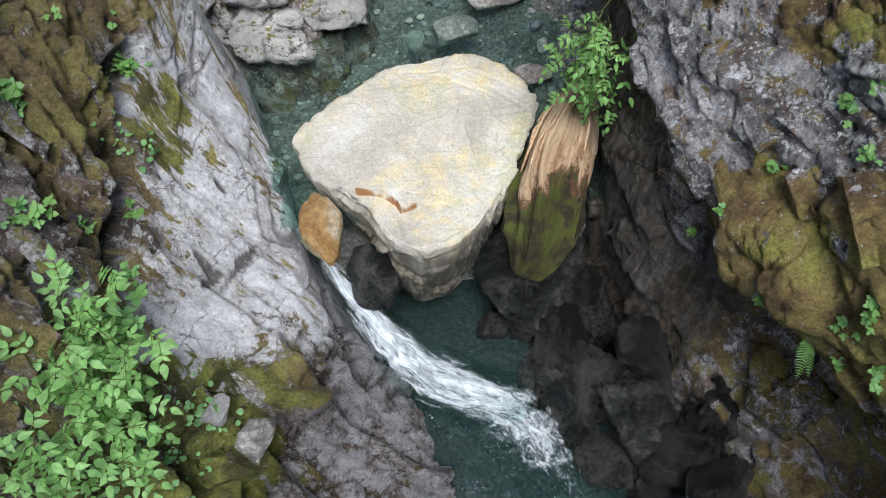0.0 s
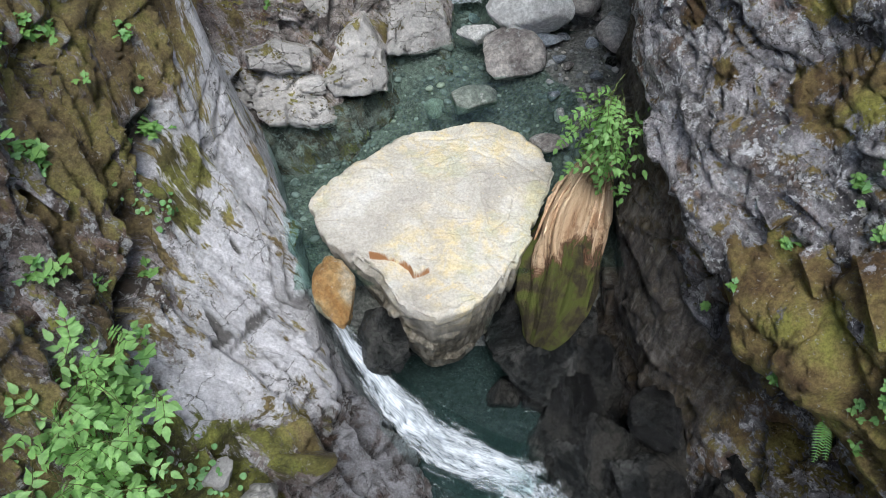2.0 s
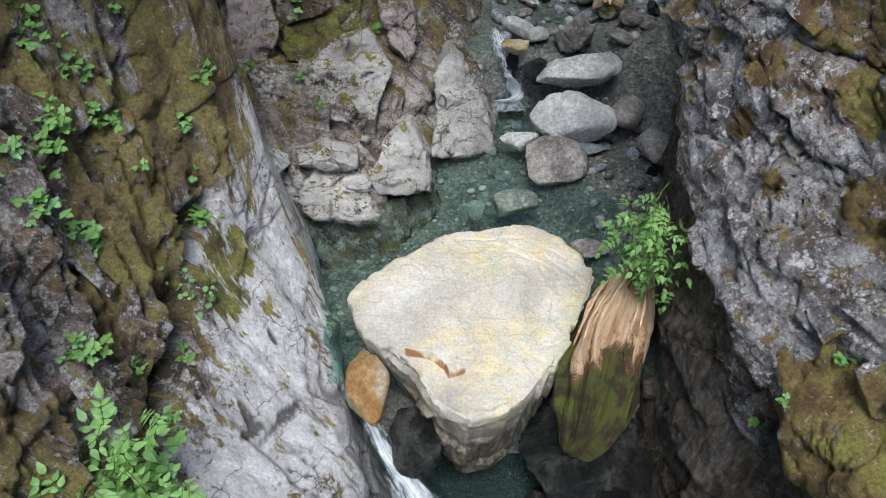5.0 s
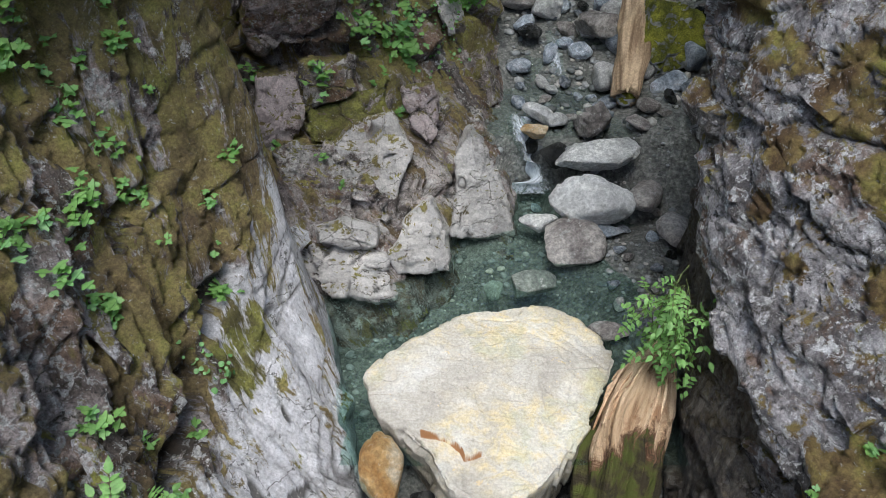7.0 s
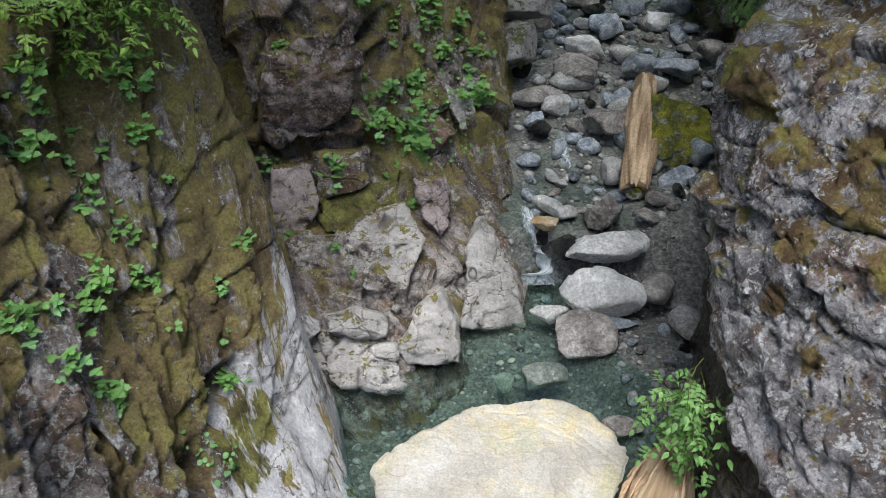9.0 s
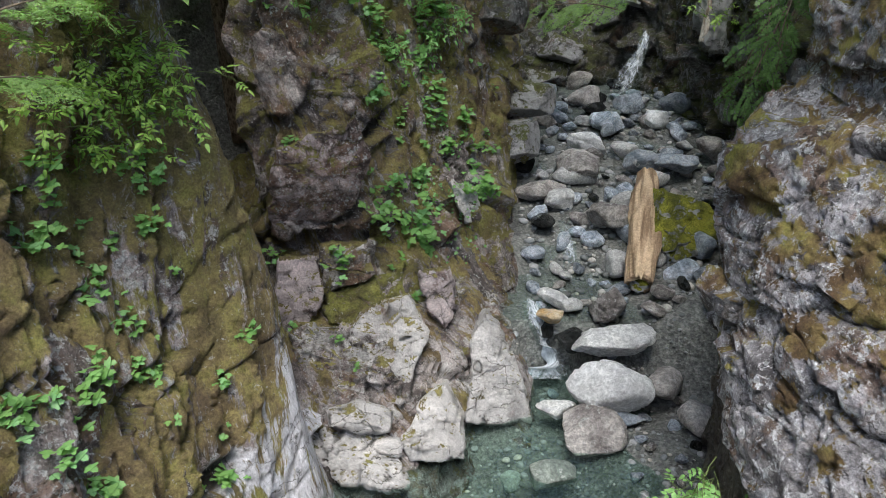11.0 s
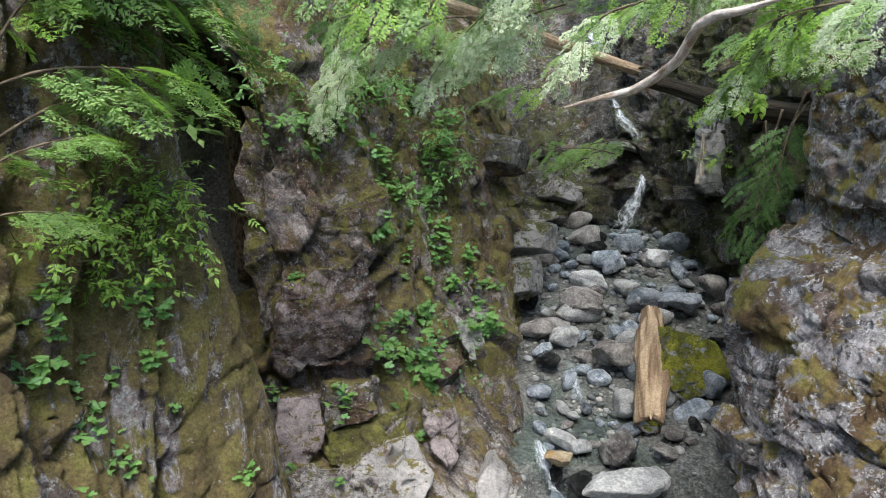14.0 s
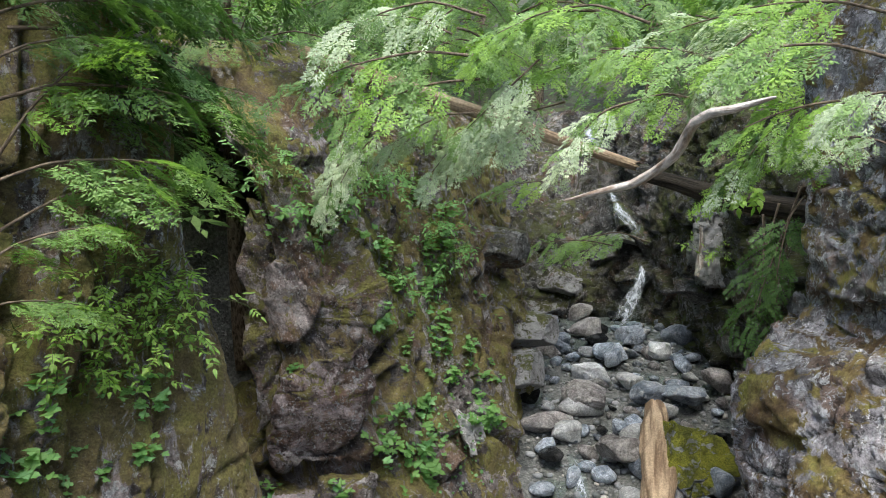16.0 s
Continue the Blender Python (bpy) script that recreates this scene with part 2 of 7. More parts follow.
def leaf_mat(name, dark, light, rough=0.5, through=0.35):
    m = Nodes(name)
    at = m.coords()
    isl = m.add("NewGeometry").outputs["Random Per Island"]
    own = m.add("ObjectInfo").outputs["Random"]
    tone = m.math("ADD", m.math("MULTIPLY", isl, 0.35), m.math("ADD", m.math("MULTIPLY", own, 0.4), m.math("MULTIPLY", m.noise(at, 4.0, 3), 0.25)))
    c = m.ramp(tone, [(0.1, dark), (0.9, light)])
    c = m.mix(0.6, c, m.ramp(m.noise(at, 25, 3), [(0.3, 0.7), (0.7, 1.25)]), "MULTIPLY")
    b = m.finish(c, rough, None, 0.35)
    t = m.add("BsdfTranslucent", Color=m.mix(1.0, c, (1.3, 1.5, 0.6), "MULTIPLY"))
    mixs = m.add("MixShader", Fac=through)
    m.put(mixs.inputs[1], m.bsdf.outputs[0]), m.put(mixs.inputs[2], t.outputs[0])
    m.put(m.out.inputs[0], mixs.outputs[0])
    return b


def bark_mat(name, a, b, along=(1, 1, 0.12), scale=18, rough=0.85):
    m = Nodes(name)
    at = m.grain(along[2])
    n = m.noise(at, scale, 7, 0.7, 0.6)
    c = m.ramp(n, [(0.32, a), (0.62, b)])
    c = m.mix(0.7, c, m.ramp(m.noise(m.coords(), 30, 4), [(0.3, 0.7), (0.7, 1.25)]), "MULTIPLY")
    return m.finish(c, rough, m.bump(n, 0.9, 0.02), 0.25)


def water_mat(name, tint, rough=0.04, ripple=9.0, strength=0.25, milky=0.0):
    """Clear tinted water: seen through, with a gloss that grows at low angles."""
    m = Nodes(name)
    at = m.coords((1, 0.7, 1))
    h = m.math("ADD", m.noise(at, ripple, 3, 0.5, 0.5), m.math("MULTIPLY", m.noise(at, ripple * 3.5, 3, 0.5), 0.35))
    nrm = m.bump(h, strength, 0.05)
    see = m.add("BsdfTransparent", Color=tint)
    gl = m.add("BsdfGlossy", Color=(0.9, 0.95, 1.0), Roughness=rough, Normal=nrm)
    fr = m.add("Fresnel", IOR=1.33, Normal=nrm).outputs[0]
    mixs = m.add("MixShader", Fac=fr)
    body = see.outputs[0]
    if milky:
        d = m.add("BsdfDiffuse", Color=(0.10, 0.17, 0.16))
        mk = m.add("MixShader", Fac=milky)
        m.put(mk.inputs[1], body), m.put(mk.inputs[2], d.outputs[0])
        body = mk.outputs[0]
    m.put(mixs.inputs[1], body), m.put(mixs.inputs[2], gl.outputs[0])
    m.put(m.out.inputs[0], mixs.outputs[0])
    return m.mat


def foam_mat(name, thick=0.5, along=(26, 2.2, 1)):
    """Broken white water: streaks of froth with gaps, in the sheet's own coordinates."""
    m = Nodes(name)
    uv = m.add("UVMap").outputs[0]
    mp = m.add("Mapping", Vector=uv)
    mp.inputs["Scale"].default_value = along
    n = m.noise(mp.outputs[0], 1.0, 8, 0.70, 0.9)
    mf = m.add("Mapping", Vector=uv)
    mf.inputs["Scale"].default_value = tuple(3.2 * v for v in along)
    n = m.math("ADD", m.math("MULTIPLY", n, 0.65), m.math("MULTIPLY", m.noise(mf.outputs[0], 1.0, 8, 0.75, 1.2), 0.35))
    fac = m.math("ADD", m.math("ADD", m.math("MULTIPLY", n, 0.95), 0.02), m.attr("froth"))
    a = m.ramp(fac, [(thick + 0.24, 0.0), (thick + 0.75, 0.95)])
    white = m.finish(m.ramp(n, [(0.25, (0.36, 0.41, 0.46)), (0.7, (0.72, 0.76, 0.80))]), 0.6, m.bump(n, 0.12, 0.03), 0.4)
    see = m.add("BsdfTransparent", Color=(0.86, 0.93, 0.92))
    mixs = m.add("MixShader", Fac=a)
    m.put(mixs.inputs[1], see.outputs[0]), m.put(mixs.inputs[2], m.bsdf.outputs[0])
    m.put(m.out.inputs[0], mixs.outputs[0])
    return white


# ---- mesh helpers ----
def mesh_from(name, verts, faces, mat=None, flat=False, attrs=None, uv=None):
    me = bpy.data.meshes.new(name)
    me.from_pydata(np.asarray(verts, float).tolist(), [], faces.tolist() if isinstance(faces, np.ndarray) else faces)
    if mat:
        me.materials.append(mat)
    if not flat:
        me.polygons.foreach_set("use_smooth", np.ones(len(me.polygons), bool))
    for key, v in (attrs or {}).items():
        v = np.asarray(v, np.float32)
        if v.ndim > 1:
            me.attributes.new(key, "FLOAT_VECTOR", "POINT").data.foreach_set("vector", v.ravel())
        else:
            me.attributes.new(key, "FLOAT", "POINT").data.foreach_set("value", v)
    if uv is not None:
        lay = me.uv_layers.new(name="UVMap")
        idx = np.empty(len(me.loops), np.int64)
        me.loops.foreach_get("vertex_index", idx)
        lay.data.foreach_set("uv", np.asarray(uv, np.float32)[idx].ravel())
    me.update()
    return me


def grid_faces(nv, nu, wrap=False):
    i, j = np.meshgrid(np.arange(nv - 1), np.arange(nu if wrap else nu - 1), indexing="ij")
    a, b = i * nu + j, i * nu + (j + 1) % nu
    return np.stack([a, b, b + nu, a + nu], -1).reshape(-1, 4)


def thing(name, label, category, group="", kind=""):
    return tagged(new(name), label, category, group, kind)


def part(name, mesh, parent, label=""):
    ob = new(name, mesh)
    ob.parent = parent
    if label:
        ob["label"] = label
    return ob


def catmull(rows, at):
    """Smooth curve through the rows, at fractional row numbers."""
    rows = np.asarray(rows, float)
    n = len(rows)
    i = np.clip(np.floor(at).astype(int), 0, n - 2)
    f = (at - i).reshape(-1, *([1] * (rows.ndim - 1)))
    p0, p1, p2, p3 = rows[np.maximum(i - 1, 0)], rows[i], rows[i + 1], rows[np.minimum(i + 2, n - 1)]
    m1, m2 = (p2 - p0) * 0.35, (p3 - p1) * 0.35
    h = f * f
    return (2 * h * f - 3 * h + 1) * p1 + (h * f - 2 * h + f) * m1 + (3 * h - 2 * h * f) * p2 + (h * f - h) * m2


def even(rows, n, coarse=None):
    """Fractional row numbers that step evenly along the rows, with wider steps where coarse says so."""
    rows = np.asarray(rows, float)
    d = np.linalg.norm(np.diff(rows, axis=0), axis=-1)
    if d.ndim > 1:
        d = d.mean(1)
    if coarse is not None:
        d = d * coarse
    c = np.r_[0, np.cumsum(d)]
    return np.interp(np.linspace(0, c[-1], n), c, np.arange(len(rows)))


def loft(levels, nu, nv):
    """A sheet through plan lines at several heights: levels of (height, x, y, x, y, ...)."""
    g = np.array([[(v[1 + 2 * i], v[2 + 2 * i], v[0]) for i in range((len(v) - 1) // 2)] for v in levels])
    rows = catmull(g, even(g, nv, np.where(g[1:, 0, 2] > 6.9, 0.25, 1.0)))
    cols = np.transpose(rows, (1, 0, 2))
    far = np.where(cols[1:, 0, 1] < 0.9, 0.12, 1.0)
    return np.transpose(catmull(cols, even(cols, nu, far)), (1, 0, 2))


def normals_of(p, towards):
    du, dv = np.gradient(p, axis=1), np.gradient(p, axis=0)
    n = np.cross(du, dv)
    n /= np.linalg.norm(n, axis=-1, keepdims=True) + 1e-9
    side = ((np.asarray(towards) - p) * n).sum(-1).mean()
    return n if side > 0 else -n


def along_line(p, a, b):
    a, b = np.array(a, float), np.array(b, float)
    t = np.clip(((p - a) @ (b - a)) / ((b - a) @ (b - a)), 0, 1)
    return np.linalg.norm(p - a - t[:, None] * (b - a), axis=1)


def blobs(p, some):
    """Soft patches: (x, y, z, radius, amount), with ragged rims."""
    out = np.zeros(len(p))
    rag = fbm(p * 3.1, 4, 91) * 0.35
    for x, y, z, r, a in some:
        d = np.linalg.norm(p - np.array((x, y, z)), axis=1) / r + rag
        out = np.maximum(out, a * (1 - smooth(0.65, 1.1, d))) if a > 0 else out + a * (1 - smooth(0.65, 1.1, d))
    return out


WALLS = []


def none(p, n):
    return np.zeros(len(p))


def rock_sheet(name, levels, nu, nv, towards, mat, moss, pale, wet, seed=1, big=0.14, block=0.09, small=0.03, size=0.8,
               dip=(24, 30, 0), flat=(1, 1, 0.55), cracks=(), swell=(), fresh=None, still=None, slabs=(), rift=0.07, under=None):
    fresh = fresh or none
    p = loft(levels, nu, nv)
    n = normals_of(p, towards)
    q, m = p.reshape(-1, 3), n.reshape(-1, 3)
    turn = np.array(Euler([radians(a) for a in dip]).to_matrix())
    s = (q @ turn) / (np.array(flat) * size)
    bent = s + 0.06 * np.stack([fbm(s * 1.3, 3, seed + k) for k in (0, 11, 22)], -1)
    l1, e1 = facets(bent, seed + 30)
    l2, e2 = facets(bent * 2.9, seed + 40)
    l3, e3 = facets(bent * 7.0, seed + 50)
    calm = 1 - 0.68 * smooth(0.4, 0.8, pale(q, m))
    if still:
        calm = calm * (1 - 0.65 * still(q))
    off = big * fbm(q * 0.55, 3, seed + 60) + calm * (block * l1 + small * l2 + 0.010 * l3)
    seam = np.maximum(1 - smooth(0.0, 0.045, e1), 0.7 * (1 - smooth(0.0, 0.035, e2)))
    seam = seam * smooth(-0.25, 0.25, fbm(q * 1.4, 3, seed + 66)) * min(1.0, rift / 0.04)
    off -= calm * rift * seam
    crack = np.zeros(len(q))
    for a, b, w, d in cracks:
        k = 1 - smooth(0.25, 1.0, (along_line(q, a, b) + 0.05 * fbm(q * 2.5, 3, seed + 70)) / w)
        off -= d * k
        crack = np.maximum(crack, k)
    for x, y, z, rx, ry, rz, hgt in swell:
        d = np.linalg.norm((q - np.array((x, y, z))) / np.array((rx, ry, rz)), axis=1) + 0.18 * fbm(q * 2.2, 3, seed + 75)
        off += hgt * (1 - smooth(0.55, 1.05, d))
    off += calm * 0.008 * fbm(s * 5, 4, seed + 80)
    groove = np.zeros(len(q))
    flow = q
    for way, across, wide, amp in slabs:
        way, across = np.array(way, float) / np.linalg.norm(way), np.array(across, float) / np.linalg.norm(across)
        run = q @ way
        stretched = flow = q - 0.82 * run[:, None] * way
        c = (q @ across) / wide + 0.40 * fbm(stretched * 0.5 / wide ** 0.5, 2, seed + 91) + 0.07 * fbm(q * 2.0 / wide ** 0.5, 3, seed + 92)
        row = np.floor(c)
        f = c - row
        live = 0.25 + 0.9 * rand3(row.astype(np.int64), np.floor(run / (2.5 * wide) + 3 * rand3(row.astype(np.int64), 0 * row.astype(np.int64), 0 * row.astype(np.int64), seed)).astype(np.int64), 0 * row.astype(np.int64), seed + 5)
        off += calm * amp * live * (f ** 1.4 * (1 - smooth(0.90, 1.0, f)) - 0.35)
        groove = np.maximum(groove, smooth(0.93, 1.0, f) * live * min(1.0, amp / 0.06))
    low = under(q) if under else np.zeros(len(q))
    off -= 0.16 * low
    first = q + m * off[:, None]
    n2 = normals_of(first.reshape(p.shape), towards).reshape(-1, 3)
    ms = moss(first, n2)
    ms = np.clip(ms - 0.25 * crack, 0, 1)
    lump = smooth(0.5, 0.75, ms + 0.25 * fbm(q * 6.5, 3, seed + 85))
    final = first + n2 * (lump * (0.011 + 0.006 * fbm(q * 24, 3, seed + 88)))[:, None]
    me = mesh_from(name, final, grid_faces(nv, nu), mat,
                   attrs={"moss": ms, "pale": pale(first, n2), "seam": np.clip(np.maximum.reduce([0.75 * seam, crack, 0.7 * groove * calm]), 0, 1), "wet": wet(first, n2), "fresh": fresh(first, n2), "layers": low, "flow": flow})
    ob = new(name, me)
    WALLS.append(ob)
    return ob


# ---- materials in use ----
M_LEFT = rock_wall("mossy_brown_rock", (0.095, 0.077, 0.066), (0.25, 0.212, 0.198), (0.46, 0.415, 0.405), pale=(0.71, 0.70, 0.72), lichen=(0.60, 0.60, 0.59), much=0.57)
M_RECESS = rock_wall("olive_rock", (0.085, 0.072, 0.066), (0.25, 0.215, 0.205), (0.46, 0.42, 0.40), pale=(0.60, 0.575, 0.55), much=0.70)
M_RIGHT = rock_wall("lichen_grey_rock", (0.13, 0.122, 0.126), (0.30, 0.288, 0.298), (0.48, 0.465, 0.48), lichen=(0.78, 0.78, 0.79), much=0.57, relief=0.05, moss=RUST_MOSS)
# moss tones lowered to paint the shadow at the gorge head
SHADED_MOSS = ((0.035, 0.032, 0.02), (0.07, 0.068, 0.032), (0.095, 0.10, 0.038), (0.13, 0.15, 0.045))
M_FAR = rock_wall("dark_wet_rock", (0.05, 0.048, 0.044), (0.13, 0.128, 0.12), (0.27, 0.265, 0.255), much=0.68, moss=SHADED_MOSS)
M_PLUM = rock_wall("plum_brown_rock", (0.10, 0.07, 0.062), (0.25, 0.185, 0.17), (0.44, 0.365, 0.35), pale=(0.56, 0.48, 0.47), much=0.64)

# ---- rock walls ----
# west bank: a buttress that leans back from the water and ends in a sharp edge
west = [
    (-2.2, -1.3, -9, -0.9, -3, -0.3, 0.3, 0.55, 1.7, 0.12, 2.85, -0.45, 4.0, -0.75, 4.8, -1.2, 6.0, -2.6, 7.0, -4.5, 7.2),
    (-1.0, -1.6, -9, -1.4, -3, -0.8, 0.3, 0.30, 1.65, -0.05, 2.7, -0.60, 3.8, -0.85, 4.7, -1.2, 5.9, -2.6, 6.9, -4.5, 7.2),
    (-0.7, -1.8, -9, -1.6, -3, -1.3, 0.3, -0.55, 1.75, -0.28, 2.7, -0.62, 3.75, -0.90, 4.7, -1.25, 5.9, -2.6, 6.8, -4.5, 7.2),
    (-0.1, -2.1, -9, -1.9, -3, -1.75, 0.4, -1.15, 1.9, -0.60, 2.75, -0.72, 3.7, -0.98, 4.75, -1.3, 5.9, -2.6, 6.8, -4.5, 7.2),
    (0.35, -2.3, -9, -2.1, -3, -2.0, 0.5, -1.45, 2.0, -1.12, 2.8, -1.15, 3.7, -1.12, 4.95, -1.5, 6.0, -2.7, 6.8, -4.5, 7.2),
    (0.85, -2.4, -9, -2.2, -3, -2.15, 0.6, -1.75, 2.1, -1.66, 3.0, -1.66, 3.9, -1.30, 5.20, -1.7, 6.1, -2.8, 6.8, -4.5, 7.2),
    (2.0, -2.7, -9, -2.5, -3, -2.4, 0.7, -2.25, 2.4, -2.22, 3.3, -2.15, 4.2, -1.55, 5.35, -2.0, 6.2, -3.0, 6.8, -4.5, 7.2),
    (3.2, -3.0, -9, -2.8, -3, -2.7, 0.8, -2.62, 2.5, -2.66, 3.5, -2.62, 4.4, -1.81, 5.40, -2.3, 6.3, -3.2, 6.8, -4.6, 7.2),
    (4.6, -3.2, -9, -3.0, -3, -2.9, 0.8, -2.85, 2.5, -2.85, 3.6, -2.82, 4.5, -2.20, 5.42, -2.7, 6.3, -3.5, 6.9, -4.8, 7.3),
    (6.2, -3.5, -9, -3.3, -3, -3.2, 0.8, -3.15, 2.5, -3.15, 3.6, -3.1, 4.6, -2.48, 5.45, -3.0, 6.4, -3.8, 7.0, -5.0, 7.4),
    (8.4, -4.2, -9, -4.0, -3, -3.9, 0.8, -3.9, 2.5, -3.9, 3.6, -3.9, 4.6, -3.5, 5.5, -4.2, 6.4, -4.6, 7.0, -5.6, 7.4),
    (9.2, -7.5, -9, -7.2, -3, -7.0, 0.8, -7.0, 2.5, -7.0, 3.6, -7.0, 4.6, -7.0, 5.5, -7.2, 6.4, -7.4, 7.0, -7.6, 7.4),
]


def west_pale(p, n):
    top = np.interp(p[:, 1], [1.2, 2.2, 3.9, 5.3, 6.5], [0.25, 0.75, 0.95, 1.9, 1.2])
    rag = 0.22 * fbm(p * 2.4, 3, 205)
    foot = smooth(-0.10, 0.14, p[:, 1] - (2.42 + 0.5 * (p[:, 0] + 1.1)) + rag)
    low = 0.55 * smooth(-0.25, -0.5, p[:, 2] + 0.5 * rag)
    return np.clip(0.5 + (top - p[:, 2]) * 1.6, 0, 1) * smooth(0.3, 1.6, p[:, 1]) * np.maximum(0.15 + 0.8 * foot, low)


def west_moss(p, n):
    base = 0.63 + 0.14 * fbm(p * 0.9, 3, 201) + 0.22 * n[:, 2] - west_pale(p, n) * smooth(1.9, 2.4, p[:, 1]) * np.interp(p[:, 1], [3.7, 4.4], [0.62, 0.36])
    add = blobs(p, [(-1.35, 1.75, 0.1, 0.62, 0.85), (-1.75, 1.2, 0.5, 0.8, 0.9), (-1.55, 4.15, 1.0, 0.38, 0.85), (-1.75, 4.9, 1.5, 0.35, 0.7),
                    (-1.15, 2.25, 0.15, 0.22, 0.75), (-0.75, 2.4, -0.05, 0.2, 0.65)])
    foot = smooth(0.14, -0.10, p[:, 1] - (2.42 + 0.5 * (p[:, 0] + 1.1))) * smooth(-0.5, -0.2, p[:, 2])
    add = np.maximum(add, foot * (0.40 + 0.35 * fbm(p * 2.2, 3, 206)))
    bare = blobs(p, [(-2.08, 3.04, 2.1, 0.45, -0.45), (-2.1, 2.6, 1.9, 0.45, -0.4), (-2.0, 2.6, 1.4, 0.3, -0.5), (-2.5, 3.6, 2.5, 0.45, -0.35), (-2.3, 4.6, 2.6, 0.35, -0.3), (-1.9, 3.3, 1.2, 0.3, -0.35)])
    return np.clip(np.maximum(base - 0.5 * smooth(-0.15, -0.45, p[:, 2]), add) + bare, 0, 1)


def west_fresh(p, n):
    return np.clip(blobs(p, [(-1.4, 1.7, 0.3, 0.95, 1.0), (-1.55, 4.1, 1.0, 0.4, 0.8), (-1.1, 2.2, 0.1, 0.4, 0.8)]) + (0.12 + 0.5 * smooth(1.6, 3.6, p[:, 2])) * smooth(-0.35, 0.4, fbm(p * 1.2, 3, 207)), 0, 1)


def low_wet(p, n):
    return smooth(0.10, -0.5, p[:, 2] + 0.15 * fbm(p * 2, 2, 77)) * smooth(6.0, 4.0, p[:, 1])


tagged(rock_sheet("wall_west", west, 460, 380, (1.0, 3.0, 4.0), M_LEFT, west_moss, west_pale, low_wet, fresh=west_fresh, still=lambda p: smooth(4.5, 5.2, p[:, 1]) * smooth(6.4, 5.8, p[:, 1]), seed=3, big=0.06, block=0.06, small=0.03,
                  slabs=[((0.30, -0.42, -0.86), (0.42, 0.82, -0.26), 0.62, 0.26), ((0.30, -0.42, -0.86), (0.42, 0.82, -0.26), 0.21, 0.09)],
                  size=1.0, dip=(20, 48, 12), flat=(0.55, 1.5, 0.9),
                  cracks=[((-1.75, 4.75, 1.4), (-1.78, 3.1, 0.98), 0.16, 0.20), ((-1.78, 3.1, 0.98), (-1.72, 2.3, 0.75), 0.12, 0.14),
                          ((-2.25, 4.75, 2.3), (-1.75, 4.75, 1.4), 0.10, 0.12), ((-2.6, 4.3, 3.3), (-2.75, 4.3, 4.6), 0.10, 0.12),
                          ((-1.2, 2.9, 0.4), (-0.95, 3.5, 0.2), 0.035, 0.03), ((-1.05, 2.75, 0.2), (-0.75, 3.2, -0.05), 0.03, 0.03), ((-1.45, 3.3, 0.65), (-1.0, 2.7, 0.15), 0.03, 0.03), ((-1.25, 3.9, 0.5), (-0.8, 3.3, 0.05), 0.035, 0.03), ((-1.5, 2.7, 0.55), (-1.2, 3.05, 0.45), 0.04, 0.03)]),
       "leaning rock wall, brown and olive with moss above pale scoured grey rock", "rock wall", kind="structure")

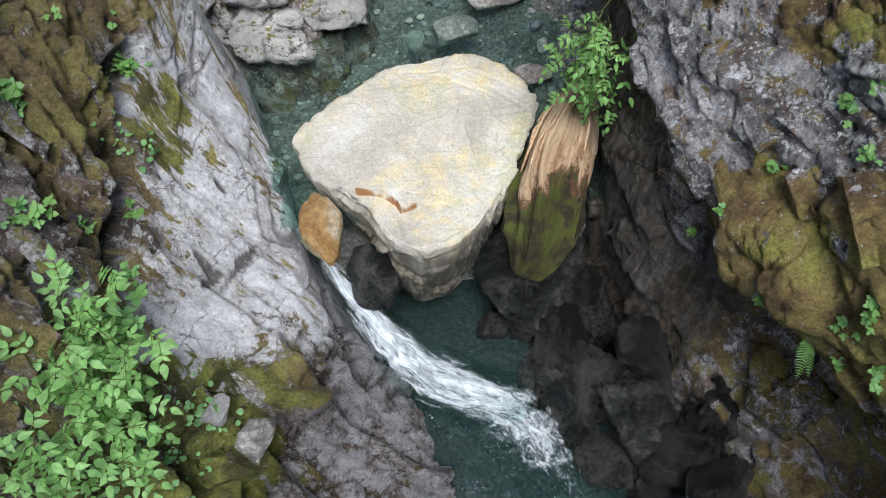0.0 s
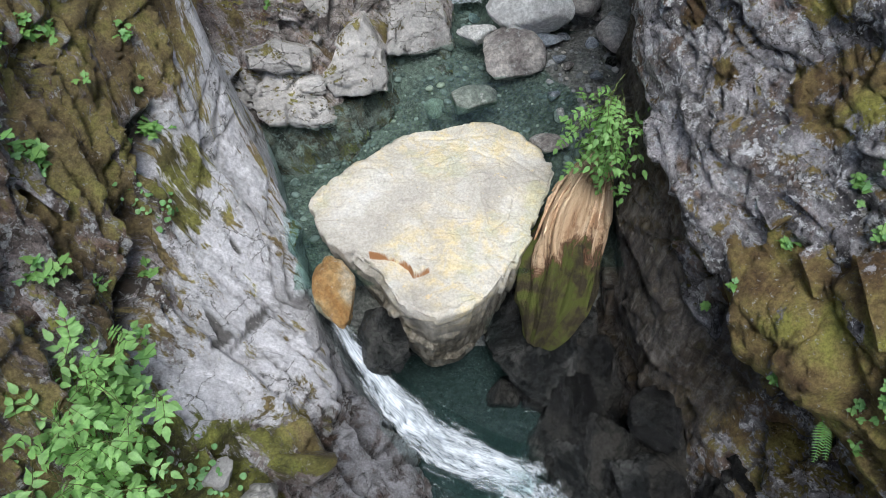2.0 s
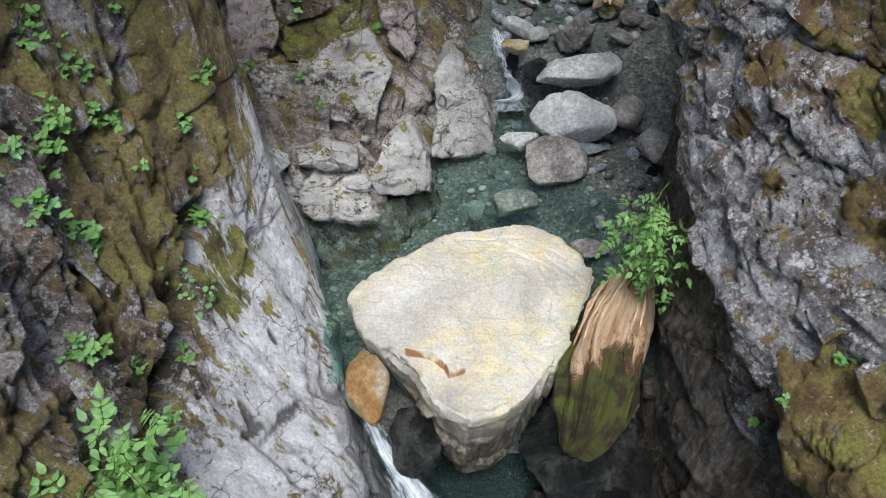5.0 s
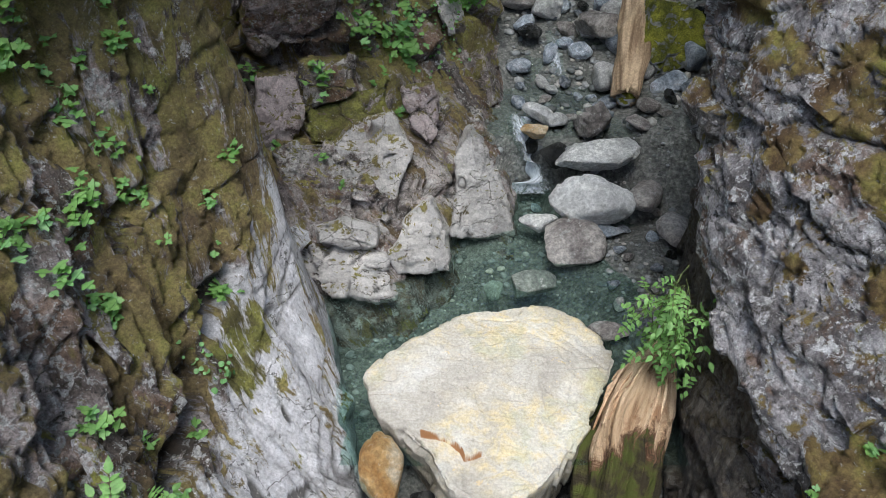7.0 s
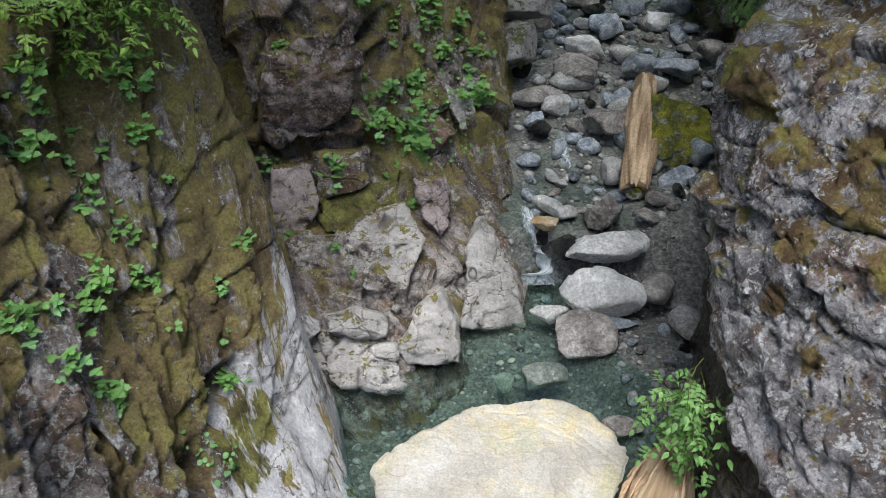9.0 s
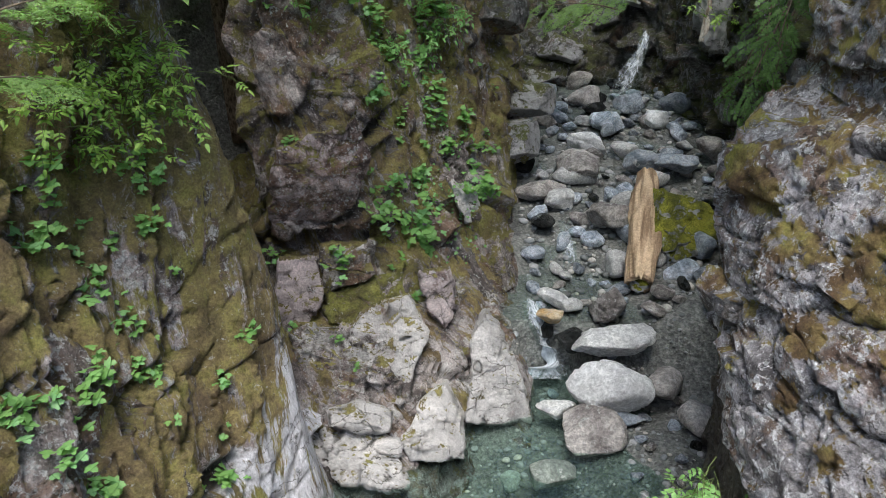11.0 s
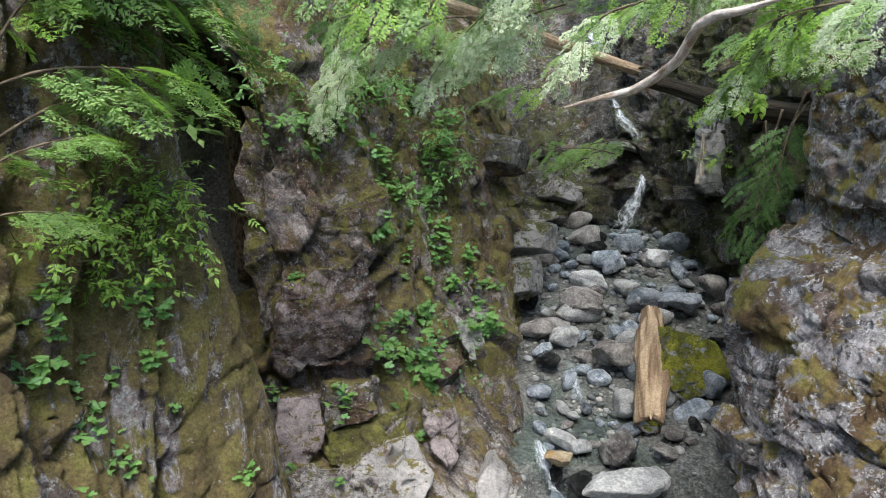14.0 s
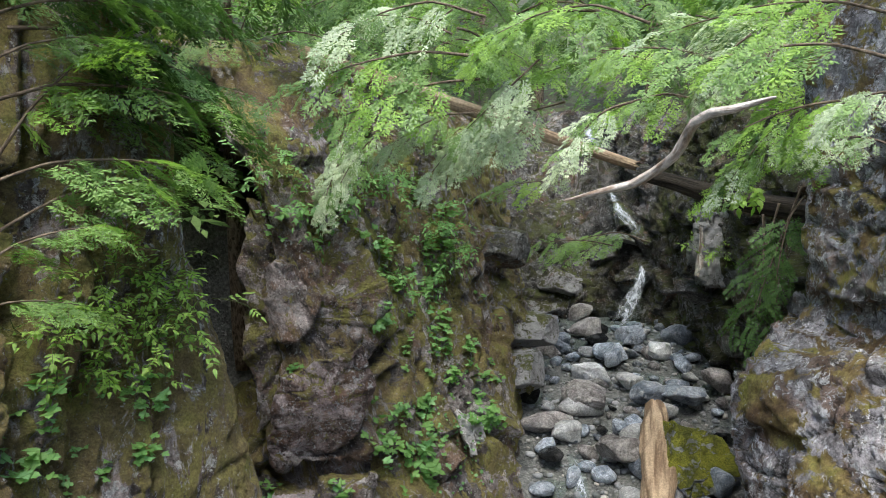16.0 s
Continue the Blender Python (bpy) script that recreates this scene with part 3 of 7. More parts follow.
recess = [
    (-0.9, -4.0, 6.6, -2.6, 6.3, -1.8, 5.9, -1.1, 5.6, -0.45, 5.65, 0.05, 6.15, 0.2, 6.8, 0.9, 6.9, 0.9, 8.0, 0.9, 10.0, 0.95, 12.0, 1.2, 14.5, 1.3, 16.0),
    (0.0, -4.0, 6.8, -2.6, 6.4, -1.8, 6.1, -1.1, 5.82, -0.5, 5.88, 0.03, 6.36, 0.2, 7.0, 0.84, 7.1, 0.86, 8.0, 0.86, 10.0, 0.9, 12.0, 1.2, 14.6, 1.2, 16.0),
    (0.5, -4.0, 7.0, -2.7, 6.8, -1.85, 6.5, -1.25, 6.35, -0.72, 6.45, -0.2, 6.78, 0.05, 7.35, 0.55, 7.6, 0.75, 8.3, 0.82, 10.0, 0.9, 12.0, 1.15, 14.6, 1.2, 16.0),
    (1.0, -4.6, 7.65, -3.4, 7.525, -2.62, 7.031, -1.5, 7.15, -0.95, 7.45, -0.48, 7.85, -0.05, 8.3, 0.35, 8.75, 0.6, 9.3, 0.8, 10.3, 0.88, 12.0, 1.1, 14.6, 1.2, 16.0),
    (1.75, -4.7, 11.4, -3.2, 11.0, -2.5, 8.4, -1.8, 8.05, -1.15, 8.15, -0.55, 8.6, -0.1, 9.0, 0.2, 9.5, 0.45, 10.0, 0.72, 10.8, 0.85, 12.2, 1.1, 14.6, 1.2, 16.0),
    (1.95, -4.7, 12.6, -2.9, 12.2, -2.28, 8.07, -1.75, 7.7, -1.08, 7.95, -0.55, 8.7, -0.12, 9.2, 0.18, 9.65, 0.42, 10.2, 0.7, 10.9, 0.85, 12.3, 1.1, 14.6, 1.2, 16.2),
    (3.0, -4.7, 12.6, -2.9, 12.2, -2.24, 8.3, -1.82, 8.05, -1.14, 8.42, -0.65, 9.25, -0.25, 9.8, 0.08, 10.3, 0.32, 10.8, 0.55, 11.5, 0.8, 12.8, 1.0, 14.8, 1.1, 16.6),
    (4.3, -4.7, 12.6, -2.9, 12.2, -2.34, 8.45, -2.0, 8.3, -1.42, 8.65, -0.95, 9.55, -0.55, 10.2, -0.2, 10.8, 0.05, 11.4, 0.28, 12.1, 0.5, 13.2, 0.8, 15.2, 1.0, 17.5),
    (5.6, -4.7, 11.6, -3.4, 11.2, -2.85, 8.7, -2.4, 8.55, -1.85, 9.0, -1.35, 10.0, -1.0, 10.6, -0.6, 11.3, -0.4, 12.0, -0.2, 12.8, 0.1, 14.0, 0.5, 16.2, 0.9, 18.5),
    (6.9, -5.0, 9.0, -4.3, 9.9, -3.9, 10.3, -3.3, 10.6, -2.6, 10.8, -2.1, 11.4, -1.8, 12.1, -1.5, 13.0, -1.3, 14.0, -1.0, 15.0, -0.7, 16.2, -0.2, 18.0, 0.3, 20.0),
    (7.3, -8.0, 12.0, -7.0, 13.0, -6.5, 13.4, -6.0, 13.6, -5.0, 14.0, -4.6, 14.6, -4.2, 15.2, -4.0, 16.0, -3.6, 17.0, -3.4, 18.0, -3.0, 19.0, -2.6, 21.0, -2.4, 23.0),
]


def recess_pale(p, n):
    low = 1 - smooth(0.5, 1.0, p[:, 2] - 0.25 * smooth(-0.8, 0.3, p[:, 0]) + 0.2 * fbm(p * 2.0, 3, 209))
    return np.clip(np.maximum(low, 0.85 * blobs(p, [(-0.75, 7.55, 0.95, 0.42, 1.0), (-0.35, 8.0, 0.95, 0.3, 0.9), (0.35, 8.9, 1.1, 0.4, 0.75), (0.1, 9.6, 2.1, 0.4, 0.7)])), 0, 1) * 0.36


# shade of the cleft, painted as a dark tint through the wet attribute
def recess_shade(p, n):
    return np.clip(0.35 * blobs(p, [(-2.7, 8.4, 3.0, 0.75, 0.9), (-2.6, 8.4, 4.3, 0.85, 0.9), (-2.7, 8.4, 2.2, 0.5, 0.9), (-3.3, 9.0, 3.5, 1.5, 1.0)]), 0, 1)


def recess_moss(p, n):
    base = 0.53 + 0.22 * n[:, 2] + 0.18 * fbm(p * 1.1, 3, 221) - 0.9 * recess_pale(p, n) - 0.2 * smooth(11.5, 13, p[:, 1]) * smooth(3, 2, p[:, 2])
    bare = blobs(p, [(-1.5, 7.9, 2.3, 0.6, -0.2), (-1.2, 8.4, 2.9, 0.4, -0.12), (-1.9, 7.9, 1.65, 0.5, -0.2), (-2.2, 8.3, 3.5, 0.9, -0.1), (0.1, 9.5, 2.2, 0.45, -0.4), (-0.2, 8.8, 1.5, 0.35, -0.4)])
    return np.clip(base + bare, 0, 1)


tagged(rock_sheet("wall_north_west", recess, 480, 290, (1.5, 4.0, 4.0), M_RECESS, recess_moss, recess_pale, recess_shade, fresh=lambda p, n: (0.40 + 0.5 * smooth(1.0, 2.6, p[:, 2])) * smooth(-0.4, 0.4, fbm(p * 1.1, 3, 227)), seed=9, big=0.06, block=0.08, small=0.035,
                  slabs=[((0.62, -0.35, -0.70), (0.45, 0.60, 0.10), 0.75, 0.13), ((0.62, -0.35, -0.70), (0.45, 0.60, 0.10), 0.24, 0.05)],
                  size=0.95, dip=(10, 38, 25), flat=(0.8, 1.1, 0.7),
                  cracks=[((-2.6, 7.8, 1.85), (-1.0, 8.05, 1.85), 0.11, 0.2), ((-1.35, 8.2, 2.55), (-0.75, 8.9, 3.3), 0.10, 0.16),
                          ((-1.5, 7.7, 1.15), (-0.8, 8.0, 1.5), 0.05, 0.08), ((-0.95, 6.95, 0.55), (-0.45, 7.4, 0.75), 0.05, 0.06)]),
       "mossy stepped rock face with an overhanging purple block above pale boulders of bedrock", "rock wall", kind="structure")

east = [
    (-2.2, 2.9, -9, 2.6, -3, 2.35, 0.8, 2.1, 1.9, 1.75, 2.7, 1.65, 3.6, 2, 5, 2.6, 6.6, 4.6, 7.4),
    (-0.9, 3.1, -9, 2.8, -3, 2.6, 0.9, 2.22, 1.9, 1.9, 2.75, 1.75, 3.7, 2, 5, 2.6, 6.6, 4.6, 7.4),
    (0.1, 3.4, -9, 3.1, -3, 3, 0.9, 2.55, 2.05, 1.98, 2.85, 1.8, 3.85, 2.05, 5, 2.6, 6.6, 4.6, 7.4),
    (0.72, 3.5, -9, 3.2, -3, 3.05, 1, 2.65, 2.2, 2.02, 3, 1.8, 4, 2.1, 5.1, 2.6, 6.6, 4.6, 7.4),
    (1, 3.3, -9, 3, -3, 2.72, 1.1, 2.4, 2.3, 1.98, 3.1, 1.84, 4.1, 2.1, 5.2, 2.6, 6.6, 4.6, 7.4),
    (1.5, 3.3, -9, 3, -3, 2.75, 1.2, 2.42, 2.5, 2, 3.2, 1.83, 4.2, 2.1, 5.3, 2.6, 6.6, 4.6, 7.4),
    (2.3, 3.3, -9, 3, -3, 2.83, 1.34, 2.55, 2.83, 2.11, 3.6, 1.85, 4.48, 2.25, 5.5, 2.6, 6.6, 4.6, 7.4),
    (3.05, 3.2, -9, 2.9, -3, 2.91, 1.68, 2.49, 3.36, 2.08, 4.2, 1.83, 5.02, 2.15, 5.6, 2.6, 6.6, 4.7, 7.4),
    (3.62, 3.2, -9, 2.9, -3, 2.96, 1.82, 2.49, 3.59, 2.17, 4.39, 1.93, 5.27, 2.25, 5.6, 2.7, 6.6, 4.7, 7.4),
    (3.88, 3.3, -9, 3, -3, 3, 1.89, 2.61, 3.66, 2.33, 4.55, 2.16, 5.49, 2.55, 5.7, 2.9, 6.7, 4.8, 7.4),
    (4.02, 3.5, -9, 3.2, -3, 3, 2, 2.85, 3.8, 2.65, 4.8, 2.6, 5.75, 2.9, 6.2, 3.3, 7, 4.9, 7.4),
    (5.6, 3.7, -9, 3.4, -3, 3.2, 2.2, 2.95, 3.9, 2.78, 4.9, 2.62, 5.95, 3, 6.4, 3.5, 7.1, 5, 7.5),
    (7.5, 4, -9, 3.8, -3, 3.6, 2.2, 3.3, 3.9, 3.2, 4.9, 3.1, 6, 3.4, 6.6, 3.9, 7.3, 5.2, 7.6),
    (8.6, 8, -9, 7.6, -3, 7.4, 2.2, 7.2, 3.9, 7.1, 4.9, 7, 6, 7, 6.8, 7.2, 7.5, 7.6, 7.8),
]


def east_moss(p, n):
    base = 0.06 + 0.34 * n[:, 2] + 0.26 * fbm(p * 1.3, 3, 241)
    add = blobs(p, [(2.5, 2.2, 1.35, 0.62, 1.0), (2.75, 1.5, 1.6, 0.75, 1.0), (2.65, 2.1, 1.9, 0.45, 0.95), (2.4, 2.55, 0.95, 0.4, 0.95), (2.9, 0.9, 0.9, 0.8, 0.8),
                    (2.7, 1.6, 0.1, 0.5, 0.62), (2.05, 4.85, 3.48, 0.30, 0.95), (2.2, 4.35, 3.15, 0.26, 0.85), (2.2, 4.0, 2.45, 0.25, 0.8), (2.35, 3.7, 3.3, 0.32, 0.75), (2.5, 3.3, 3.0, 0.38, 0.75),
                    (2.5, 3.5, 3.9, 0.40, 0.75), (2.05, 3.95, 2.75, 0.16, 0.9), (2.6, 3.0, 2.5, 0.35, 0.75), (2.1, 3.5, 2.2, 0.14, 0.7), (2.7, 2.5, 2.9, 0.45, 0.8)])
    low = 0.5 * smooth(1.05, 0.75, p[:, 2]) * smooth(-1.2, -0.3, p[:, 2]) * smooth(3.2, 2.4, p[:, 1])
    up = 0.3 * smooth(3.7, 3.9, p[:, 2]) + 0.25 * n[:, 2] + 0.12 * smooth(4.0, 4.3, p[:, 2])
    return np.clip(np.maximum.reduce([base, add, low + 0.2 * n[:, 2], up * smooth(3.6, 3.85, p[:, 2])]), 0, 1)


def east_pale(p, n):
    return 0.18 * smooth(-0.5, 0.5, fbm(p * 1.1, 2, 250)) * smooth(0.9, 1.4, p[:, 2]) * smooth(4.2, 4.0, p[:, 2])


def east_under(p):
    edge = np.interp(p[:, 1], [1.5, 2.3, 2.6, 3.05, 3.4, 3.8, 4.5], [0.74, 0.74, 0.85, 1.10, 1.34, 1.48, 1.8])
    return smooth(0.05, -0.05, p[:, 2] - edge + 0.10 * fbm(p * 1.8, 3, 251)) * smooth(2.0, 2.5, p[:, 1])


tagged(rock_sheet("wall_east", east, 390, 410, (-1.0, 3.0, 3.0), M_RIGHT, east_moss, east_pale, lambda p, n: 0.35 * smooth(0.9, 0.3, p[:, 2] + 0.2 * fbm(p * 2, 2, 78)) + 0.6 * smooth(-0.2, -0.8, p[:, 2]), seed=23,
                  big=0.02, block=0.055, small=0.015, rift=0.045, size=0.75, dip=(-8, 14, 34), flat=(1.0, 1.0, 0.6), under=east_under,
                  cracks=[((1.95, 3.25, 1.35), (2.35, 2.8, 1.05), 0.08, 0.16), ((1.62, 4.45, 2.95), (2.3, 3.1, 2.75), 0.06, 0.10), ((1.7, 4.3, 2.2), (2.1, 3.6, 2.55), 0.05, 0.08),
                          ((2.45, 2.3, 0.75), (3.0, 1.0, 0.75), 0.14, 0.16)],
                  swell=[(2.45, 2.2, 1.25, 0.55, 0.6, 0.34, 0.20), (2.7, 1.7, 1.85, 0.6, 0.8, 0.5, 0.08), (1.85, 4.05, 3.55, 0.35, 0.4, 0.2, 0.05), (1.8, 3.85, 2.9, 0.16, 0.18, 0.12, 0.05)]),
       "steep grey rock wall crusted with pale lichen and brown moss cushions", "rock wall", kind="structure")

north = [
    (0.5, 0.6, 14.6, 1.6, 14.9, 2.6, 15.0, 3.3, 15.1, 3.9, 14.6, 4.4, 13.0, 4.4, 11.4, 4.3, 9.8, 3.9, 8.2, 3.3, 6.6),
    (2.2, 0.8, 14.8, 1.8, 15.0, 2.7, 15.1, 3.3, 15.2, 3.95, 14.6, 4.4, 13.0, 4.4, 11.4, 4.3, 9.8, 3.9, 8.2, 3.3, 6.6),
    (2.9, 0.8, 15.2, 1.8, 15.3, 2.7, 15.3, 3.4, 15.35, 4.0, 14.4, 4.3, 12.8, 4.3, 11.2, 4.2, 9.8, 3.9, 8.2, 3.4, 6.6),
    (4.2, 0.8, 16.2, 1.8, 16.2, 2.8, 16.0, 3.5, 15.7, 4.05, 14.2, 4.25, 12.7, 4.2, 11.0, 4.1, 9.8, 3.9, 8.3, 3.5, 6.8),
    (5.0, 0.6, 18.0, 1.7, 17.6, 2.7, 17.2, 3.6, 16.9, 4.1, 14.3, 4.3, 12.9, 4.4, 11.0, 4.4, 9.8, 4.2, 8.4, 3.9, 7.0),
    (6.2, 0.2, 20.5, 1.6, 20.0, 2.7, 19.8, 3.6, 19.7, 4.5, 15.2, 4.9, 13.2, 5.0, 11.2, 5.0, 10.0, 4.9, 8.6, 4.8, 7.2),
    (7.0, 0.0, 22.5, 1.5, 22.0, 2.6, 21.0, 3.6, 20.4, 6.0, 16.5, 6.8, 14.0, 7.0, 12.0, 7.0, 10.4, 7.0, 9.0, 7.0, 7.6),
]
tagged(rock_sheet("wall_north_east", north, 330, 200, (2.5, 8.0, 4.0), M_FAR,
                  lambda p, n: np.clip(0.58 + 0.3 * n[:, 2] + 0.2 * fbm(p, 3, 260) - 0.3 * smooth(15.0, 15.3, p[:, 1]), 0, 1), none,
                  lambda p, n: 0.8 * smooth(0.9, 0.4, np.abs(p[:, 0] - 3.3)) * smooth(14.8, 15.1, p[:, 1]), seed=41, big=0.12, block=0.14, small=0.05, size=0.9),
       "dark wet cliff at the head of the gorge behind small waterfalls", "cliff", kind="structure")

# ---- ground: stream bed, and the wooded slopes above the walls ----
M_BED = Nodes("gravel_bed")
_a = M_BED.coords()
_v = M_BED.add("TexVoronoi", Vector=_a, Scale=34.0)
_c = M_BED.mix(0.45, M_BED.ramp(M_BED.noise(_a, 3, 6), [(0.3, (0.06, 0.062, 0.055)), (0.6, (0.16, 0.16, 0.145))]),
               M_BED.ramp(M_BED.add("SeparateColor", Color=_v.outputs["Color"]).outputs[0], [(0.0, (0.05, 0.053, 0.05)), (0.5, (0.14, 0.145, 0.135)), (1.0, (0.26, 0.255, 0.235))]))
_c = M_BED.mix(0.85, _c, M_BED.ramp(M_BED.noise(_a, 18, 8, 0.75), [(0.25, 0.4), (0.5, 0.95), (0.75, 1.6)]), "MULTIPLY")
_hi = M_BED.add("SeparateXYZ", Vector=_a).outputs[2]
_soil = M_BED.ramp(M_BED.noise(_a, 4, 6), [(0.35, (0.03, 0.024, 0.012)), (0.5, (0.06, 0.055, 0.018)), (0.65, (0.055, 0.085, 0.02))])
_c = M_BED.mix(M_BED.ramp(M_BED.math("MULTIPLY", M_BED.math("SUBTRACT", _hi, 3.6), 0.8), [(0.0, 0.0), (1.0, 1.0)]), _c, _soil)
M_BED = M_BED.finish(_c, 0.7, M_BED.bump(M_BED.math("ADD", _v.outputs["Distance"], M_BED.noise(_a, 40, 4)), 0.6, 0.03), 0.4)

BED = np.array([(-400, -14), (-30, -4.5), (-9, -2.4), (0, -2.0), (2.6, -1.85), (3.62, -1.7), (3.85, -0.8), (4.3, -0.55), (5.8, -0.62), (6.6, -0.35), (7.1, -0.12), (7.45, 0.2),
                (7.75, 0.55), (8.2, 0.66), (9.2, 0.72), (9.7, 0.95), (10.5, 1.18), (12.0, 1.62), (13.5, 2.02), (14.9, 2.25), (15.6, 2.3), (16.5, 3.0), (17.5, 3.9),
                (20.0, 5.0), (22, 6.4), (30, 10.0), (400, 130)])
LEFT_BANK = np.array([(-400, -8), (-9, -5.5), (6, -5.6), (9, -5.6), (10.5, -4.4), (12.5, -1.6), (15, -0.3), (20, 1.2), (30, 1.5), (400, 4)])
RIGHT_BANK = np.array([(-400, 10), (-9, 5.2), (6, 5.0), (8, 5.4), (12, 5.8), (15, 5.2), (20, 4.8), (30, 6.0), (400, 12)])


def bed_height(x, y):
    z = np.interp(y, BED[:, 0], BED[:, 1])
    shoal = smooth(0.9, 2.0, x) * smooth(4.6, 5.4, y) * smooth(8.0, 7.0, y)
    z = z + shoal * (0.035 - z) * 0.97 * smooth(7.2, 6.9, y) + 0.25 * smooth(2.0, 3.0, x) * smooth(6.5, 7.3, y) * smooth(10.5, 9.0, y)
    basin = smooth(0.70, 0.88, x) * smooth(1.5, 1.3, x) * smooth(8.05, 7.88, y) * smooth(6.8, 7.1, y)
    return z * (1 - basin) - 0.15 * basin


def ground_height(x, y):
    z = bed_height(x, y)
    xl, xr = np.interp(y, LEFT_BANK[:, 0], LEFT_BANK[:, 1]), np.interp(y, RIGHT_BANK[:, 0], RIGHT_BANK[:, 1])
    out = np.maximum(xl - x, x - xr)
    p3 = np.stack([x, y, 0 * x], -1)
    top = np.where(x < 1.5, np.interp(y, [-400, 6, 8, 10, 16, 30, 400], [-6, 9.0, 7.5, 6.3, 6.6, 12, 140]), np.interp(y, [-400, 6, 8, 12, 20, 30, 400], [-6, 8.4, 7.0, 6.6, 7.2, 12, 140]))
    top = top + np.clip(out, 0, 200) * 0.35 + 0.25 * fbm(p3 * 0.5, 4, 300)
    w = smooth(0.0, 1.3, out)
    return z * (1 - w) + np.maximum(top, z) * w + 0.05 * fbm(p3 * 1.7, 4, 310) * (1 - w)


gx = np.r_[-400, -200, -100, -60, -35, np.arange(-22, -6, 0.8), np.arange(-6, 7, 0.11), np.arange(7, 23, 0.8), 35, 60, 100, 200, 400]
gy = np.r_[-400, -200, -100, -60, -35, np.arange(-22, -4, 0.8), np.arange(-4, 17, 0.11), np.arange(17, 30, 0.6), 35, 60, 100, 200, 400]
GX, GY = np.meshgrid(gx, gy)
gz = ground_height(GX.ravel(), GY.ravel())
tagged(new("ground", mesh_from("ground", np.stack([GX.ravel(), GY.ravel(), gz], -1), grid_faces(len(gy), len(gx)), M_BED)),
       "gravelly stream bed rising between wooded slopes", "ground", kind="structure")

# ---- water ----
M_POOL = water_mat("clear_green_water", (0.75, 0.875, 0.83), 0.03, 7.0, 0.14, 0.03)
M_LOWER = water_mat("deep_dark_water", (0.22, 0.29, 0.29), 0.05, 7.0, 0.9, 0.12)
M_CREEK = water_mat("shallow_stream_water", (0.86, 0.92, 0.90), 0.05, 10.0, 0.4, 0.0)
M_FOAM = foam_mat("white_water", 0.20, (15, 4.5, 1))
M_VEIL = foam_mat("thin_falling_water", 0.24, (12, 1.4, 1))


def water_sheet(name, x0, x1, y0, y1, height, mat, label, n=60):
    x, y = np.meshgrid(np.linspace(x0, x1, n), np.linspace(y0, y1, n))
    x, y = x.ravel(), y.ravel()
    z = height(y) + 0.008 * fbm(np.stack([x, y, 0 * x], -1) * 4.0, 3, 320)
    return tagged(new(name, mesh_from(name, np.stack([x, y, z], -1), grid_faces(n, n), mat)), label, "water", kind="structure")


water_sheet("water_pool", -2.6, 2.6, 3.72, 8.0, lambda y: 0.0 * y, M_POOL, "clear green water of a small rock pool")
water_sheet("water_lower", -1.4, 3.0, -9.0, 3.9, lambda y: -1.2 + 0 * y, M_LOWER, "dark churning plunge pool below the boulder", 90)
water_sheet("water_stream", 0.4, 4.3, 7.98, 15.4, lambda y: np.interp(y, [7.5, 7.8, 9.35, 9.75, 10.6, 12.0, 13.5, 14.9, 15.4], [0.40, 0.70, 0.76, 0.95, 1.15, 1.60, 2.0, 2.3, 2.44]),
            M_CREEK, "shallow clear stream running between stones", 110)


def ribbon(name, line, widths, mat, froth, parent, across=28, along=90, hump=0.05, seed=0, up=(0, 0, 1)):
    """A sheet of running water along a line of points, with froth from 0 to 1 on it."""
    c = catmull(line, even(line, along))
    w = np.interp(np.linspace(0, 1, along), np.linspace(0, 1, len(widths)), widths)
    d = np.gradient(c, axis=0)
    d /= np.linalg.norm(d, axis=1, keepdims=True)
    side = np.cross(d, np.array(up, float))
    side /= np.linalg.norm(side, axis=1, keepdims=True)
    nrm = np.cross(side, d)
    s = np.linspace(-1, 1, across)
    p = c[:, None] + side[:, None] * (s[None, :, None] * w[:, None, None]) + nrm[:, None] * ((1 - s ** 2) * hump)[None, :, None]
    q = p.reshape(-1, 3)
    q = q + nrm.repeat(across, 0) * (0.035 * fbm(q * 7.0, 4, 400 + seed))[:, None]
    t = np.linspace(0, 1, along)[:, None].repeat(across, 1)
    f = np.interp(t.ravel(), np.linspace(0, 1, len(froth)), froth) - 0.75 * np.abs(s)[None].repeat(along, 0).ravel() ** 2.0
    uv = np.stack([(s[None].repeat(along, 0).ravel() + 1) / 2 * 0.5, t.ravel() * 2], -1)
    return part(name, mesh_from(name, q, grid_faces(along, across), mat, attrs={"froth": f}, uv=uv), parent)


chute = thing("cascade", "white water shooting down a rock chute into the plunge pool", "waterfall")
ribbon("stream_sheet", [(-0.95, 4.55, 0.02), (-0.72, 4.0, 0.0), (-0.6, 3.62, -0.06), (-0.42, 3.32, -0.22), (-0.10, 2.95, -0.60), (0.26, 2.68, -0.92), (0.62, 2.52, -1.08), (1.0, 2.38, -1.16), (1.2, 2.28, -1.18)],
       [0.06, 0.11, 0.09, 0.11, 0.18, 0.27, 0.34, 0.32, 0.16], M_FOAM, [-0.6, -0.3, -0.1, 0.25, 0.34, 0.32, 0.32, 0.30, -0.1], chute, across=60, along=200, seed=1)
